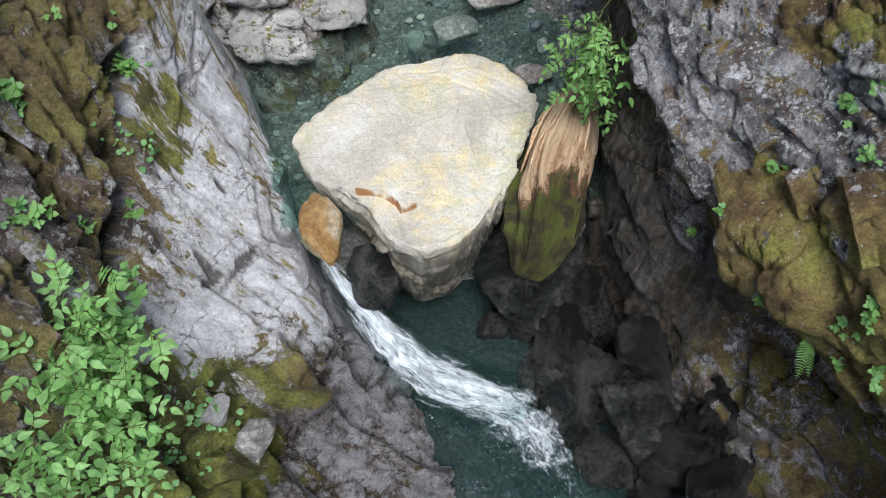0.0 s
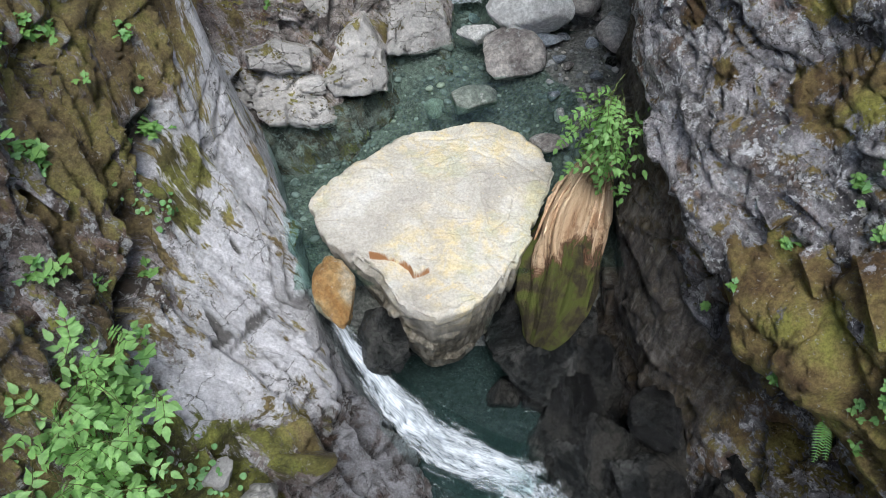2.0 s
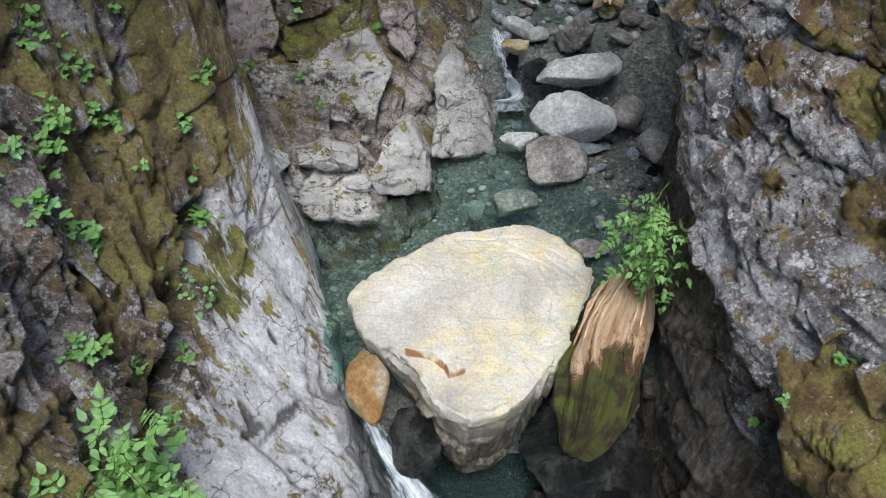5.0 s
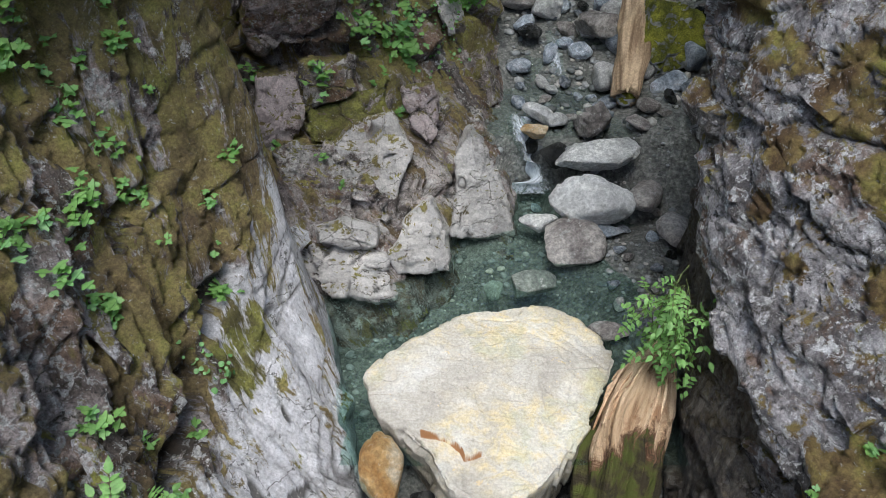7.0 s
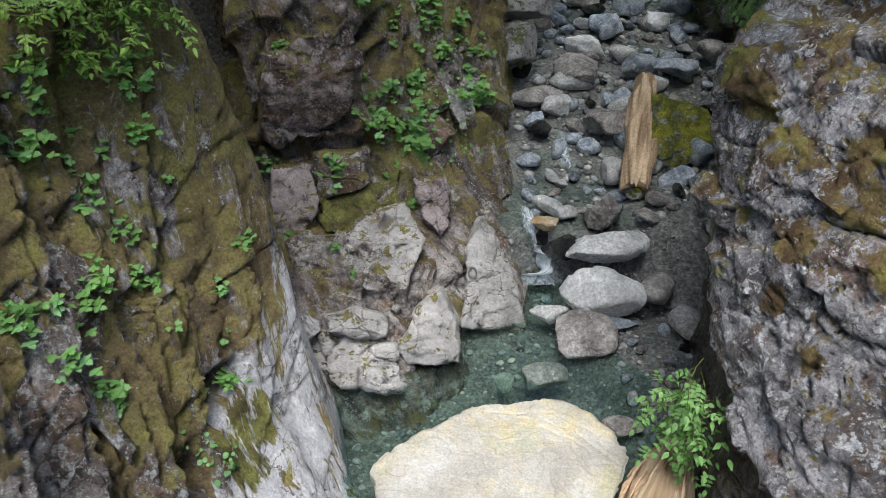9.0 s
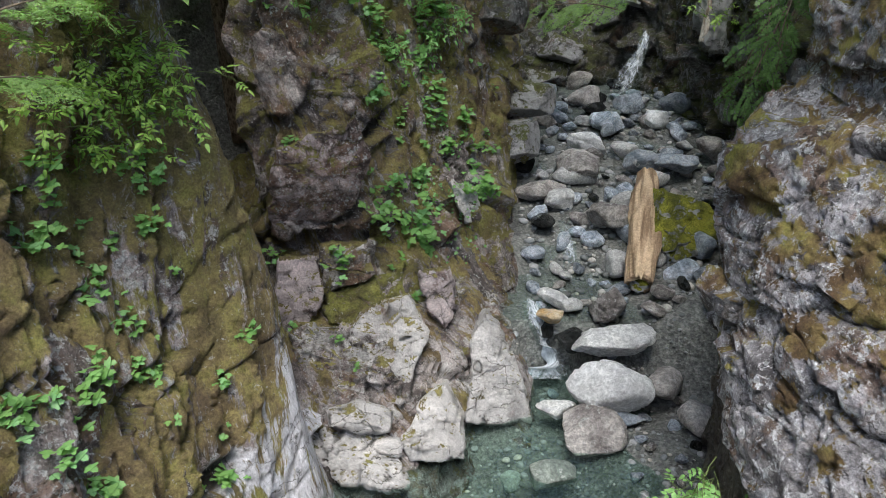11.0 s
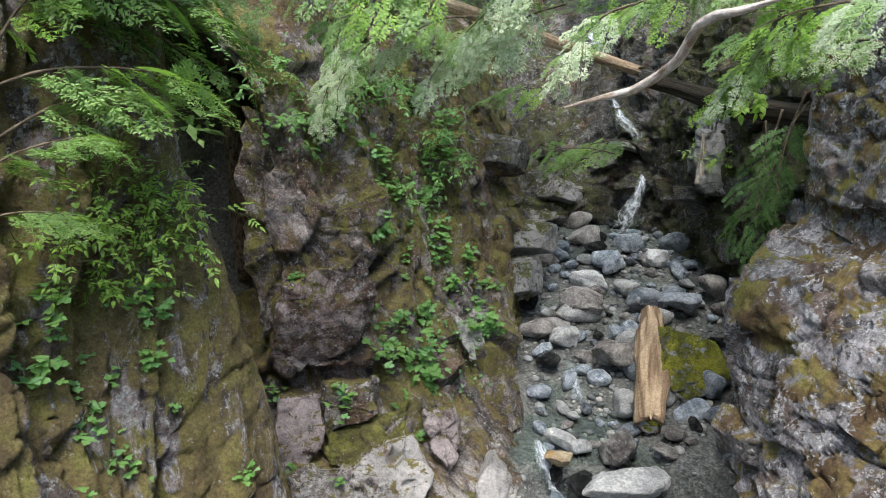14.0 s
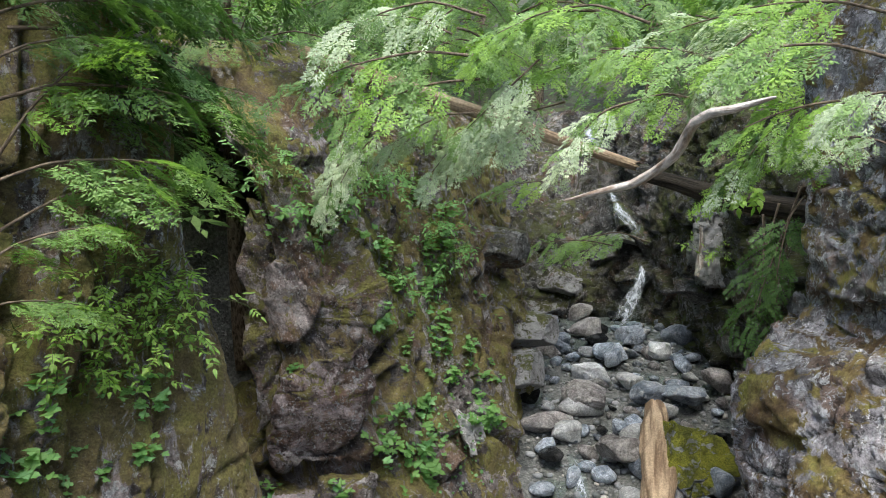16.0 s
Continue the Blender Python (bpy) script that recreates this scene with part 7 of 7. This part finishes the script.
# right bank
for p in [(2.40, 2.60, 1.66, 0.3), (2.72, 2.34, 2.01, 0.25), (2.64, 2.57, 2.14, 0.3), (2.68, 2.55, 2.32, 0.25), (2.10, 2.65, 0.97, 0.15), (2.24, 2.65, 1.18, 0.12), (2.44, 2.12, 0.85, 0.15),
          (2.84, 1.81, 0.95, 0.25), (2.94, 1.83, 1.17, 0.25), (2.94, 1.51, 0.90, 0.3), (2.87, 1.67, 0.66, 0.3), (2.90, 1.76, 1.10, 0.2)]:
    broadleaf(*p[:3], 0.5 * p[3], label="sparse small-leaved plant on brown moss")
fern(2.72, 1.89, 0.66, 0.26, 3)
compound_shrub("hanging_shrub", (1.80, 4.25, 1.25), (0.10, 0.14, 0.46), 38, 0.066, G_BRIGHT, "light green shrub hanging from the steep wall", (-0.4, -0.4, -0.35), 0.36, WIDE)
# recess and slope upstream
for p in [(-1.37, 7.46, 1.59, 0.55), (-0.48, 8.36, 1.65, 0.6), (-1.02, 8.33, 1.98, 0.45), (-1.12, 9.12, 4.20, 0.5), (-0.41, 10.18, 4.18, 0.6), (-1.97, 7.22, 1.86, 0.35), (-1.06, 8.70, 3.35, 0.35),
          (-0.90, 9.29, 3.70, 0.4), (-0.60, 9.50, 3.60, 0.4), (-0.36, 9.75, 3.23, 0.35), (0.16, 10.45, 2.20, 0.45), (0.32, 10.09, 1.71, 0.5), (-1.94, 8.13, 2.90, 0.18), (-2.61, 8.30, 3.54, 0.2),
          (-0.57, 8.87, 2.21, 0.4), (-0.81, 8.76, 2.24, 0.35)]:
    broadleaf(*p, label="leafy plant on the mossy rock face")
for p in [(-1.11, 6.92, 0.71, 0.12), (0.12, 9.80, 1.76, 0.4), (-0.17, 9.88, 2.39, 0.35), (-0.52, 7.79, 1.13, 0.2), (-1.79, 8.84, 4.66, 0.6), (-1.62, 8.87, 4.78, 0.6), (-2.37, 8.90, 4.59, 0.4), (-0.72, 9.79, 4.77, 0.6),
          (-1.30, 7.05, 0.98, 0.15), (-1.74, 6.85, 1.22, 0.15), (-1.69, 8.86, 4.72, 0.5), (-0.83, 7.99, 1.36, 0.2), (-0.32, 8.75, 1.81, 0.3), (-0.01, 10.36, 2.68, 0.35)]:
    broadleaf(*p, label="leafy plant rooted in the mossy slope")

for p in [(-2.21, 4.70, 3.64, 0.24), (-2.17, 4.68, 3.19, 0.22), (-2.13, 4.81, 3.92, 0.25)]:
    broadleaf(*p, label="leafy plant on the shoulder of the mossy bank")
for p in [(-1.16, 8.96, 4.93, 0.4), (-1.09, 8.94, 4.18, 0.4), (-0.89, 9.11, 3.74, 0.35), (-0.36, 9.99, 4.18, 0.5), (-0.29, 10.02, 4.64, 0.5), (-0.66, 9.81, 4.94, 0.5), (-0.33, 9.61, 2.93, 0.35), (-0.56, 8.47, 1.89, 0.6),
          (-0.94, 8.27, 2.02, 0.45), (0.22, 10.08, 1.96, 0.45), (0.37, 9.91, 1.78, 0.4), (-1.28, 8.83, 4.39, 0.3), (-0.99, 8.72, 3.32, 0.3), (-1.93, 8.07, 2.91, 0.15), (-0.57, 8.63, 2.38, 0.3), (-0.22, 10.62, 5.02, 0.4)]:
    broadleaf(*p, label="leafy plant high on the mossy slope")
for x, y, z in [(-2.2, 4.75, 3.9), (-2.35, 4.55, 3.75), (-2.1, 4.9, 4.0), (-2.5, 4.3, 4.1), (-2.24, 4.73, 4.42), (-2.08, 4.90, 4.33), (-2.34, 4.55, 4.26), (-2.17, 4.73, 4.16), (-2.39, 4.37, 4.08)]:
    q, n = on_rock(x, y, z)
    compound_shrub("leafy_shrub", q + n * 0.03, (0.30, 0.30, 0.2), 13, 0.062, G_LIME, "green shrub with compound leaves on the mossy bank", (0.3, -0.3, 0.5), 0.26)
for x, y, z in [(-1.71, 8.57, 4.63), (-1.41, 8.83, 4.93), (-0.91, 9.29, 4.93), (-0.50, 9.76, 3.89), (-0.36, 9.98, 4.10), (-2.34, 8.74, 5.12), (-1.98, 8.62, 4.92), (-1.25, 9.15, 5.21), (-0.64, 9.58, 4.28), (-0.94, 8.90, 3.77), (-0.44, 10.00, 4.40)]:
    q, n = on_rock(x, y, z)
    compound_shrub("leafy_shrub", q + n * 0.05, (0.45, 0.45, 0.3), 14, 0.075, G_BRIGHT, "green shrub with compound leaves on the mossy slope", (0.2, -0.5, 0.3), 0.36)

# small plants scattered over the mossy slopes
wild = np.random.RandomState(21)
for i in range(46):
    u = wild.rand()
    broadleaf(-1.0 + 1.3 * u + wild.normal() * 0.25, 8.2 + 1.9 * u, wild.uniform(1.3, 4.4), wild.uniform(0.12, 0.26), label="small leafy plant on the mossy slope above the stream", n=wild.randint(5, 9))
for i in range(16):
    broadleaf(wild.uniform(-2.6, -1.9), wild.uniform(3.4, 5.0), wild.uniform(1.2, 4.0), wild.uniform(0.10, 0.18), label="tiny leafy plant in a crevice of the mossy wall", n=wild.randint(3, 6))
for i in range(10):
    round_leaves(wild.uniform(-0.9, 0.2), wild.uniform(8.2, 9.6), wild.uniform(1.3, 3.0), 0.3)

# ---- conifers ----
def spray_mesh(name, seed, twigs, mat, droop=0.25, width=0.42, fine=True):
    """A flat evergreen spray of unit length along x: uneven side twigs set with small scale leaves."""
    r = np.random.RandomState(seed)
    b = Bunch()
    scale = ([(0, 0.0, 0), (0.4, 0.17, 0.02), (1, 0, -0.06), (0.4, -0.17, 0.02)], [(0, 1, 2, 3)])
    wide = 0.098 if fine else 0.17

    def feather(x, d, ln, sag, up, deep):
        m = frame_of(d, up)
        n = max(3, int(ln / (0.042 if fine else 0.06)))
        for k in range(n):
            u = (k + 0.5) / n
            p = x + np.array(d) * ln * u + np.array((0.08 * ln * u * u, 0, -sag * ln * u * u))
            q = 1 if k % 2 else -1
            w = (d * 0.9 + m.col[1] * q * r.uniform(0.3, 0.6) + Vector((0, 0, r.normal() * 0.1))).normalized()
            b.put(scale, p, frame_of(w, m.col[2] + Vector(r.normal(size=3)) * 0.2), wide * (1.15 - 0.5 * u) * r.uniform(0.8, 1.25))
            if deep and k % 2 and 0.1 < u < 0.85 and ln > 0.12:
                for q in (1, -1):
                    if r.rand() < 0.85:
                        feather(p, (d * 0.75 + m.col[1] * q * 0.8).normalized(), ln * 0.30 * (1.15 - u) * r.uniform(0.7, 1.2), sag, up, False)

    for i in range(twigs):
        if r.rand() < 0.08:
            continue
        t = 0.06 + 0.92 * (i + r.uniform(-0.2, 0.2)) / twigs
        x = np.array((t, 0.03 * np.sin(5 * t + seed), -droop * t * t))
        side = 1 if i % 2 else -1
        ln = width * max(0.0, 1 - t) ** 0.6 * r.uniform(0.6, 1.1) * min(1, 0.45 + 2.0 * t) + 0.05
        d = Vector((0.70 + r.uniform(0, 0.3), side * 1.0, r.normal() * 0.10)).normalized()
        feather(x, d, ln, r.uniform(0.15, 0.5), (r.normal() * 0.15, r.normal() * 0.15, 1), fine)
    b.put(scale, (0.97, 0.0, -droop), frame_of((1, 0, -0.4), (0, 0, 1)), 0.07)
    return b.mesh(name, mat)


def stem_mesh(seed, droop=0.25):
    c = [(t, 0.03 * math.sin(5 * t + seed), -droop * t * t) for t in np.linspace(0, 1, 7)]
    me, _ = limb_mesh("stem", c, [0.010, 0.008, 0.006, 0.002], M_BRANCH, sides=5, steps=10)
    return me


SPRAYS, COARSE = {}, {}
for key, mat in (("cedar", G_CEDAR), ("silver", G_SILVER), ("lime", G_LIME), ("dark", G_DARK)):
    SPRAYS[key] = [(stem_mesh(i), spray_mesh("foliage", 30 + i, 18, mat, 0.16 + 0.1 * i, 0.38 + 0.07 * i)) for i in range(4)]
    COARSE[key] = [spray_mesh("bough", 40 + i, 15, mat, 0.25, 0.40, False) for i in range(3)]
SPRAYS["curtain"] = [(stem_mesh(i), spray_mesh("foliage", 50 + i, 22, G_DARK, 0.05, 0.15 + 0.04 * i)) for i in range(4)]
crng = np.random.RandomState(5)


def boughs(a, b, key, label, up=(0, 0, 1), n=9, low=0.22, high=0.5):
    """An evergreen branch: a thin bent stem that bears flat sprays to both sides and at its tip."""
    a, b = Vector(a), Vector(b)
    ob = thing("conifer_branch", label, "branch", "evergreen boughs over the gorge")
    ob.location = a
    w = b - a
    ln = w.length
    side = w.cross(Vector(up)).normalized()
    sag = Vector((0, 0, 0.10 * ln)) + side * crng.normal() * 0.06 * ln
    me, _ = limb_mesh("stem", [(0, 0, 0), w * 0.35 + sag, w * 0.7 + sag * 0.8, w], [0.007 * ln + 0.004, 0.005 * ln + 0.003, 0.003], M_BRANCH, sides=6, steps=16, knots=0.05, seed=1)
    part("stem", me, ob)
    for i in range(n):
        t = 0.22 + 0.78 * (i + 1) / n
        s = (1 if i % 2 else -1) * (0.0 if i == n - 1 else crng.uniform(0.4, 1.0))
        p = w * t + sag * math.sin(math.pi * min(1, t)) * 1.0
        d = (w.normalized() * crng.uniform(0.5, 0.9) + side * s + Vector((0, 0, -0.25 - 0.25 * crng.rand())) + Vector(crng.normal(size=3)) * 0.15).normalized()
        size = min(high, max(low, ln * crng.uniform(0.30, 0.5) * (1.15 - 0.4 * t)))
        kind = key if crng.rand() < 0.75 or key == "curtain" else ("lime" if key == "cedar" and a.x > -1.2 else "dark" if a.x < -1.2 and a.z > 5.2 else "cedar")
        fo = COARSE[kind][crng.randint(3)] if high > 0.9 else SPRAYS[kind][crng.randint(4)][1]
        f = part("foliage", fo, ob)
        f.matrix_basis = Matrix.Translation(p) @ frame_of(d, Vector(up) + Vector(crng.normal(size=3)) * 0.35).to_4x4() @ Matrix.Diagonal((size, size, size, 1))
    return ob


for a, b in [((-2.85, 4.08, 4.89), (-1.79, 4.62, 5.04)), ((-3.04, 4.29, 5.35), (-1.68, 4.95, 5.46)), ((-2.91, 4.27, 4.92), (-2.20, 4.58, 5.86)), ((-2.62, 3.71, 4.47), (-2.05, 4.07, 4.71)),
             ((-2.82, 4.17, 5.59), (-2.15, 4.50, 5.81)), ((-2.94, 4.28, 5.86), (-1.95, 4.76, 6.02)), ((-2.82, 4.20, 4.63), (-1.85, 4.71, 4.97)),
             ((-2.67, 3.77, 4.25), (-2.22, 4.05, 4.27)), ((-2.9, 4.6, 5.9), (-1.9, 5.3, 5.6)), ((-2.8, 4.9, 5.5), (-1.95, 5.5, 5.15)), ((-2.7, 5.0, 6.2), (-1.8, 5.6, 6.1))]:
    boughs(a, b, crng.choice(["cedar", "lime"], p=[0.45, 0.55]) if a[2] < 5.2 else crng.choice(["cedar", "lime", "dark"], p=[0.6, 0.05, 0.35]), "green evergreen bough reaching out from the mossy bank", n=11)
for a, b in [((0.10, 6.46, 6.39), (-1.20, 6.42, 6.19)), ((0.06, 6.53, 6.07), (-1.47, 6.42, 5.81)), ((0.06, 6.46, 5.87), (-1.15, 6.41, 5.52)), ((0.02, 6.69, 5.60), (-0.74, 6.69, 5.30)),
             ((0.57, 6.30, 6.04), (-0.08, 6.41, 5.41)), ((0.80, 6.52, 5.69), (-0.03, 6.62, 5.25)), ((0.32, 6.76, 5.76), (-0.38, 6.82, 5.05)), ((-0.76, 7.48, 5.50), (-1.32, 7.42, 4.93)),
             ((1.01, 4.87, 5.51), (0.56, 4.98, 5.11)), ((-0.19, 6.89, 6.33), (-1.01, 6.80, 6.46)), ((-1.0, 8.3, 5.75), (-1.6, 8.1, 4.75))]:
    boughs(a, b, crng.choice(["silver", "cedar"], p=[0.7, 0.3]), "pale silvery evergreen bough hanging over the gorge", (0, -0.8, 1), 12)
for a, b in [((2.19, 3.96, 5.62), (1.30, 4.35, 5.68)), ((2.12, 3.81, 5.34), (1.43, 4.14, 5.28)), ((2.21, 4.59, 5.89), (1.23, 4.95, 5.96)), ((2.45, 4.45, 5.96), (1.61, 4.81, 6.07)),
             ((1.91, 5.61, 5.85), (0.96, 5.84, 6.00)), ((1.75, 4.23, 5.26), (1.40, 4.37, 4.97)), ((1.62, 5.32, 5.56), (0.91, 5.51, 5.46)), ((2.19, 4.47, 5.08), (1.97, 4.57, 5.21)),
             ((1.36, 5.92, 6.23), (0.18, 6.10, 6.18)), ((1.70, 6.30, 5.95), (0.60, 6.52, 5.93)), ((1.82, 4.07, 5.43), (1.43, 4.26, 5.00)), ((2.01, 3.63, 5.43), (1.76, 3.77, 5.37)),
             ((1.65, 4.62, 5.89), (1.40, 4.76, 5.57)), ((2.34, 4.16, 5.17), (1.94, 4.36, 5.24)), ((1.01, 6.17, 6.38), (0.01, 6.34, 5.99))]:
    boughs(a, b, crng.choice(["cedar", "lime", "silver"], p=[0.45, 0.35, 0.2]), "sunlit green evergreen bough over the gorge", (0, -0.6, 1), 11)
for a, b in [((3.06, 6.94, 4.98), (2.68, 7.00, 3.75)), ((2.97, 7.20, 4.82), (2.61, 7.22, 3.65)), ((2.99, 6.96, 4.51), (2.85, 6.89, 3.56)), ((2.84, 7.25, 4.71), (2.79, 7.13, 3.56)),
             ((2.8, 6.3, 4.9), (2.55, 6.2, 4.2))]:
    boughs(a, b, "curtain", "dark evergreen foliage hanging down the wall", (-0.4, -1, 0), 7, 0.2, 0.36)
for a, b in [((1.30, 9.93, 4.96), (0.32, 10.02, 4.87)), ((3.00, 12.10, 4.05), (1.66, 12.36, 3.92)), ((2.57, 12.20, 3.95), (1.29, 12.41, 4.01))]:
    boughs(a, b, "cedar", "evergreen bough reaching across the stream", (0, -0.5, 1))
# the wood behind: boughs in depth above the slopes and the falls
for i in range(150):
    x, y = crng.uniform(-1.2, 5.2), crng.uniform(8.0, 15.0)
    z = 5.0 + (y * 0.12) + crng.uniform(0.15, 3.0)
    if x < 1.4 and z < 6.6 or 2.3 < x < 4.2 and z < 6.6 + 0.1 * y and y > 9:
        continue
    d = Vector((crng.normal(), crng.normal() - 0.5, -0.35)).normalized() * crng.uniform(0.9, 1.7)
    boughs((x, y, z), Vector((x, y, z)) + d, crng.choice(["cedar", "lime", "dark"], p=[0.35, 0.15, 0.5]), "evergreen bough in the wood above the stream", (0, -0.5, 1), 6, 0.4, 0.8)
for i in range(70):
    x, y = crng.uniform(-6, -1.0), crng.uniform(7.5, 14.0)
    z = 6.6 + crng.uniform(0, 2.8)
    d = Vector((crng.normal(), crng.normal() - 0.5, -0.3)).normalized() * crng.uniform(0.8, 1.5)
    boughs((x, y, z), Vector((x, y, z)) + d, crng.choice(["cedar", "dark", "lime"], p=[0.4, 0.35, 0.25]), "evergreen bough in the wood above the rock", (0, -0.5, 1), 6, 0.4, 0.8)

for i in range(16):
    x, y, z = crng.uniform(-3.3, -2.7), crng.uniform(3.9, 5.4), crng.uniform(5.5, 6.9)
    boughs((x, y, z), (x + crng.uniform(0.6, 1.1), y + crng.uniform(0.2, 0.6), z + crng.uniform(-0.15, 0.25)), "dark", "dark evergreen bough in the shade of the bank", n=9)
# unseen boughs added over both banks to shade the walls
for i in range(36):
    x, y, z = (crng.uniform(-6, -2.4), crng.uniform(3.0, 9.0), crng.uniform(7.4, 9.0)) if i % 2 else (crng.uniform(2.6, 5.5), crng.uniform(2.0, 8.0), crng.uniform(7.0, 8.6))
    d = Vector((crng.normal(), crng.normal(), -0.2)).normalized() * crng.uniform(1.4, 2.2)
    boughs((x, y, z), Vector((x, y, z)) + d, "dark", "unseen evergreen bough added to shade the rock", (0, 0, 1), 5, 0.9, 1.4)

# fallen timber over the gorge
bent = thing("bent_branch", "bleached bent bare branch jutting over the gorge", "branch")
limb("wood", bent, [(0.56, 4.68, 4.87), (0.75, 4.55, 4.93), (0.92, 4.42, 4.98), (1.03, 4.30, 5.06), (1.09, 4.15, 5.14), (1.12, 4.05, 5.24), (1.13, 3.95, 5.30), (1.18, 3.85, 5.34), (1.25, 3.75, 5.35), (1.42, 3.66, 5.40)],
     [0.005, 0.014, 0.021, 0.026, 0.028, 0.029, 0.029, 0.027, 0.02, 0.006], M_BLEACHED, sides=16, steps=90, fibre=0.08, knots=0.05, seed=5)
bridge = thing("fallen_log", "slim tan fallen trunk lying across the gorge", "log")
limb("trunk", bridge, [(-2.0, 8.8, 6.5), (-0.65, 8.94, 6.08), (0.62, 9.17, 5.68), (2.05, 9.18, 5.22)], [0.085, 0.08, 0.075, 0.06], M_LOG, sides=24, steps=60, fibre=0.06, knots=0.05, seed=6, jag=0.1)
dark = thing("fallen_log", "dark shaded fallen trunk across the gorge", "log")
limb("trunk", dark, [(2.12, 8.98, 5.10), (2.45, 8.76, 5.0), (2.92, 8.40, 4.84), (3.6, 7.84, 4.72), (4.6, 7.2, 4.6)], [0.08, 0.11, 0.12, 0.12, 0.12], M_SHADED_LOG, sides=24, steps=50, fibre=0.1, knots=0.05, seed=7)


stub = thing("dead_snag", "pale broken snag catching light on the far bank", "log")
limb("wood", stub, [(3.86, 12.2, 3.5), (3.88, 12.2, 3.9), (3.84, 12.15, 4.3)], [0.07, 0.055, 0.02], M_BLEACHED, sides=14, steps=24, fibre=0.15, knots=0.08, seed=8, jag=0.1)
# lime leaves carry the sun patch in their colour
compound_shrub("leafy_shrub", (4.05, 12.0, 3.85), (0.3, 0.3, 0.3), 10, 0.08, G_LIME, "sunlit yellow-green shrub on the far bank", (-0.3, -0.5, 0.2), 0.3)


compound_shrub("leafy_sprig", (1.80, 4.90, 4.97), (0.06, 0.06, 0.05), 4, 0.06, G_LIME, "bright yellow-green leafy sprig catching the light", (-0.5, -0.4, 0.1), 0.16, WIDE)


def tree(x, y, z, h, r, lean, seed, label):
    ob = thing("conifer_tree", label, "tree", "trees above the gorge")
    limb("trunk", ob, [(x, y, z - 0.4), (x + lean[0] * 0.4, y + lean[1] * 0.4, z + h * 0.4), (x + lean[0], y + lean[1], z + h)], [r, r * 0.7, r * 0.15], M_BRANCH, sides=14, steps=26, fibre=0.06, knots=0.04, seed=seed)
    tr = np.random.RandomState(seed)
    for i in range(30):
        t = 0.28 + 0.7 * i / 30
        a = tr.uniform(0, 6.28)
        ln = (1.15 - t) * h * 0.28
        fo = part("bough", COARSE[("cedar", "dark")[i % 2]][tr.randint(3)], ob)
        fo.matrix_basis = Matrix.Translation((x + lean[0] * t, y + lean[1] * t, z + h * t)) @ frame_of((math.cos(a), math.sin(a), -0.25), (0, 0, 1)).to_4x4() @ Matrix.Diagonal((ln, ln, ln, 1))
    return ob


for i, (x, y, h, r) in enumerate([(-3.5, 11.4, 9, 0.16), (-2.0, 12.6, 8, 0.12), (-6.0, 12.5, 11, 0.2), (-0.8, 17.0, 10, 0.18), (0.5, 22.0, 11, 0.2), (6.2, 12.0, 10, 0.2), (6.8, 17.0, 11, 0.2), (-5.4, 17.5, 12, 0.22), (5.6, 22.5, 12, 0.22),
                                  (2.4, 25.0, 12, 0.22), (-3.4, 23.0, 12, 0.22), (-6.2, 7.5, 10, 0.2), (6.5, 7.5, 10, 0.2), (8.5, 24, 13, 0.24), (-9.0, 24, 13, 0.24), (-8.0, 2.0, 11, 0.2), (8.5, 1.0, 11, 0.2), (-8.5, -8.0, 11, 0.2), (9.0, -8.0, 12, 0.2)]):
    tree(x, y, float(ground_height(np.array([x]), np.array([y]))[0]), h, r, (crng.normal() * 0.3, crng.normal() * 0.3), 60 + i, "dark evergreen tree on the slope above the gorge")


def undergrowth(name, n, x0, x1, y0, y1, mat, low, high, seed, label):
    r = np.random.RandomState(seed)
    x, y = r.uniform(x0, x1, n), r.uniform(y0, y1, n)
    z = ground_height(x, y)
    b = Bunch()
    for i in range(n):
        if z[i] < 4.5:
            continue
        b.put(PLAIN, (x[i], y[i], z[i] + r.uniform(low, high) * r.rand()), frame_of(Vector((r.normal(), r.normal() - 0.3, 0.2 * r.normal())), (r.normal() * 0.4, -0.5, 1)), r.uniform(0.08, 0.2))
    return tagged(new(name, b.mesh(name, mat)), label, "undergrowth", kind="stuff")


undergrowth("undergrowth", 9000, -7, 1.5, 8.5, 19, G_MID, 0.1, 1.3, 1, "bright green undergrowth of the wooded slope")
undergrowth("undergrowth", 6000, 3.5, 9, 8, 22, G_DARK, 0.1, 1.3, 2, "green undergrowth of the wooded slope")
undergrowth("undergrowth", 5000, -8, 10, 19, 34, G_MID, 0.2, 3.0, 3, "green undergrowth of the far slope")
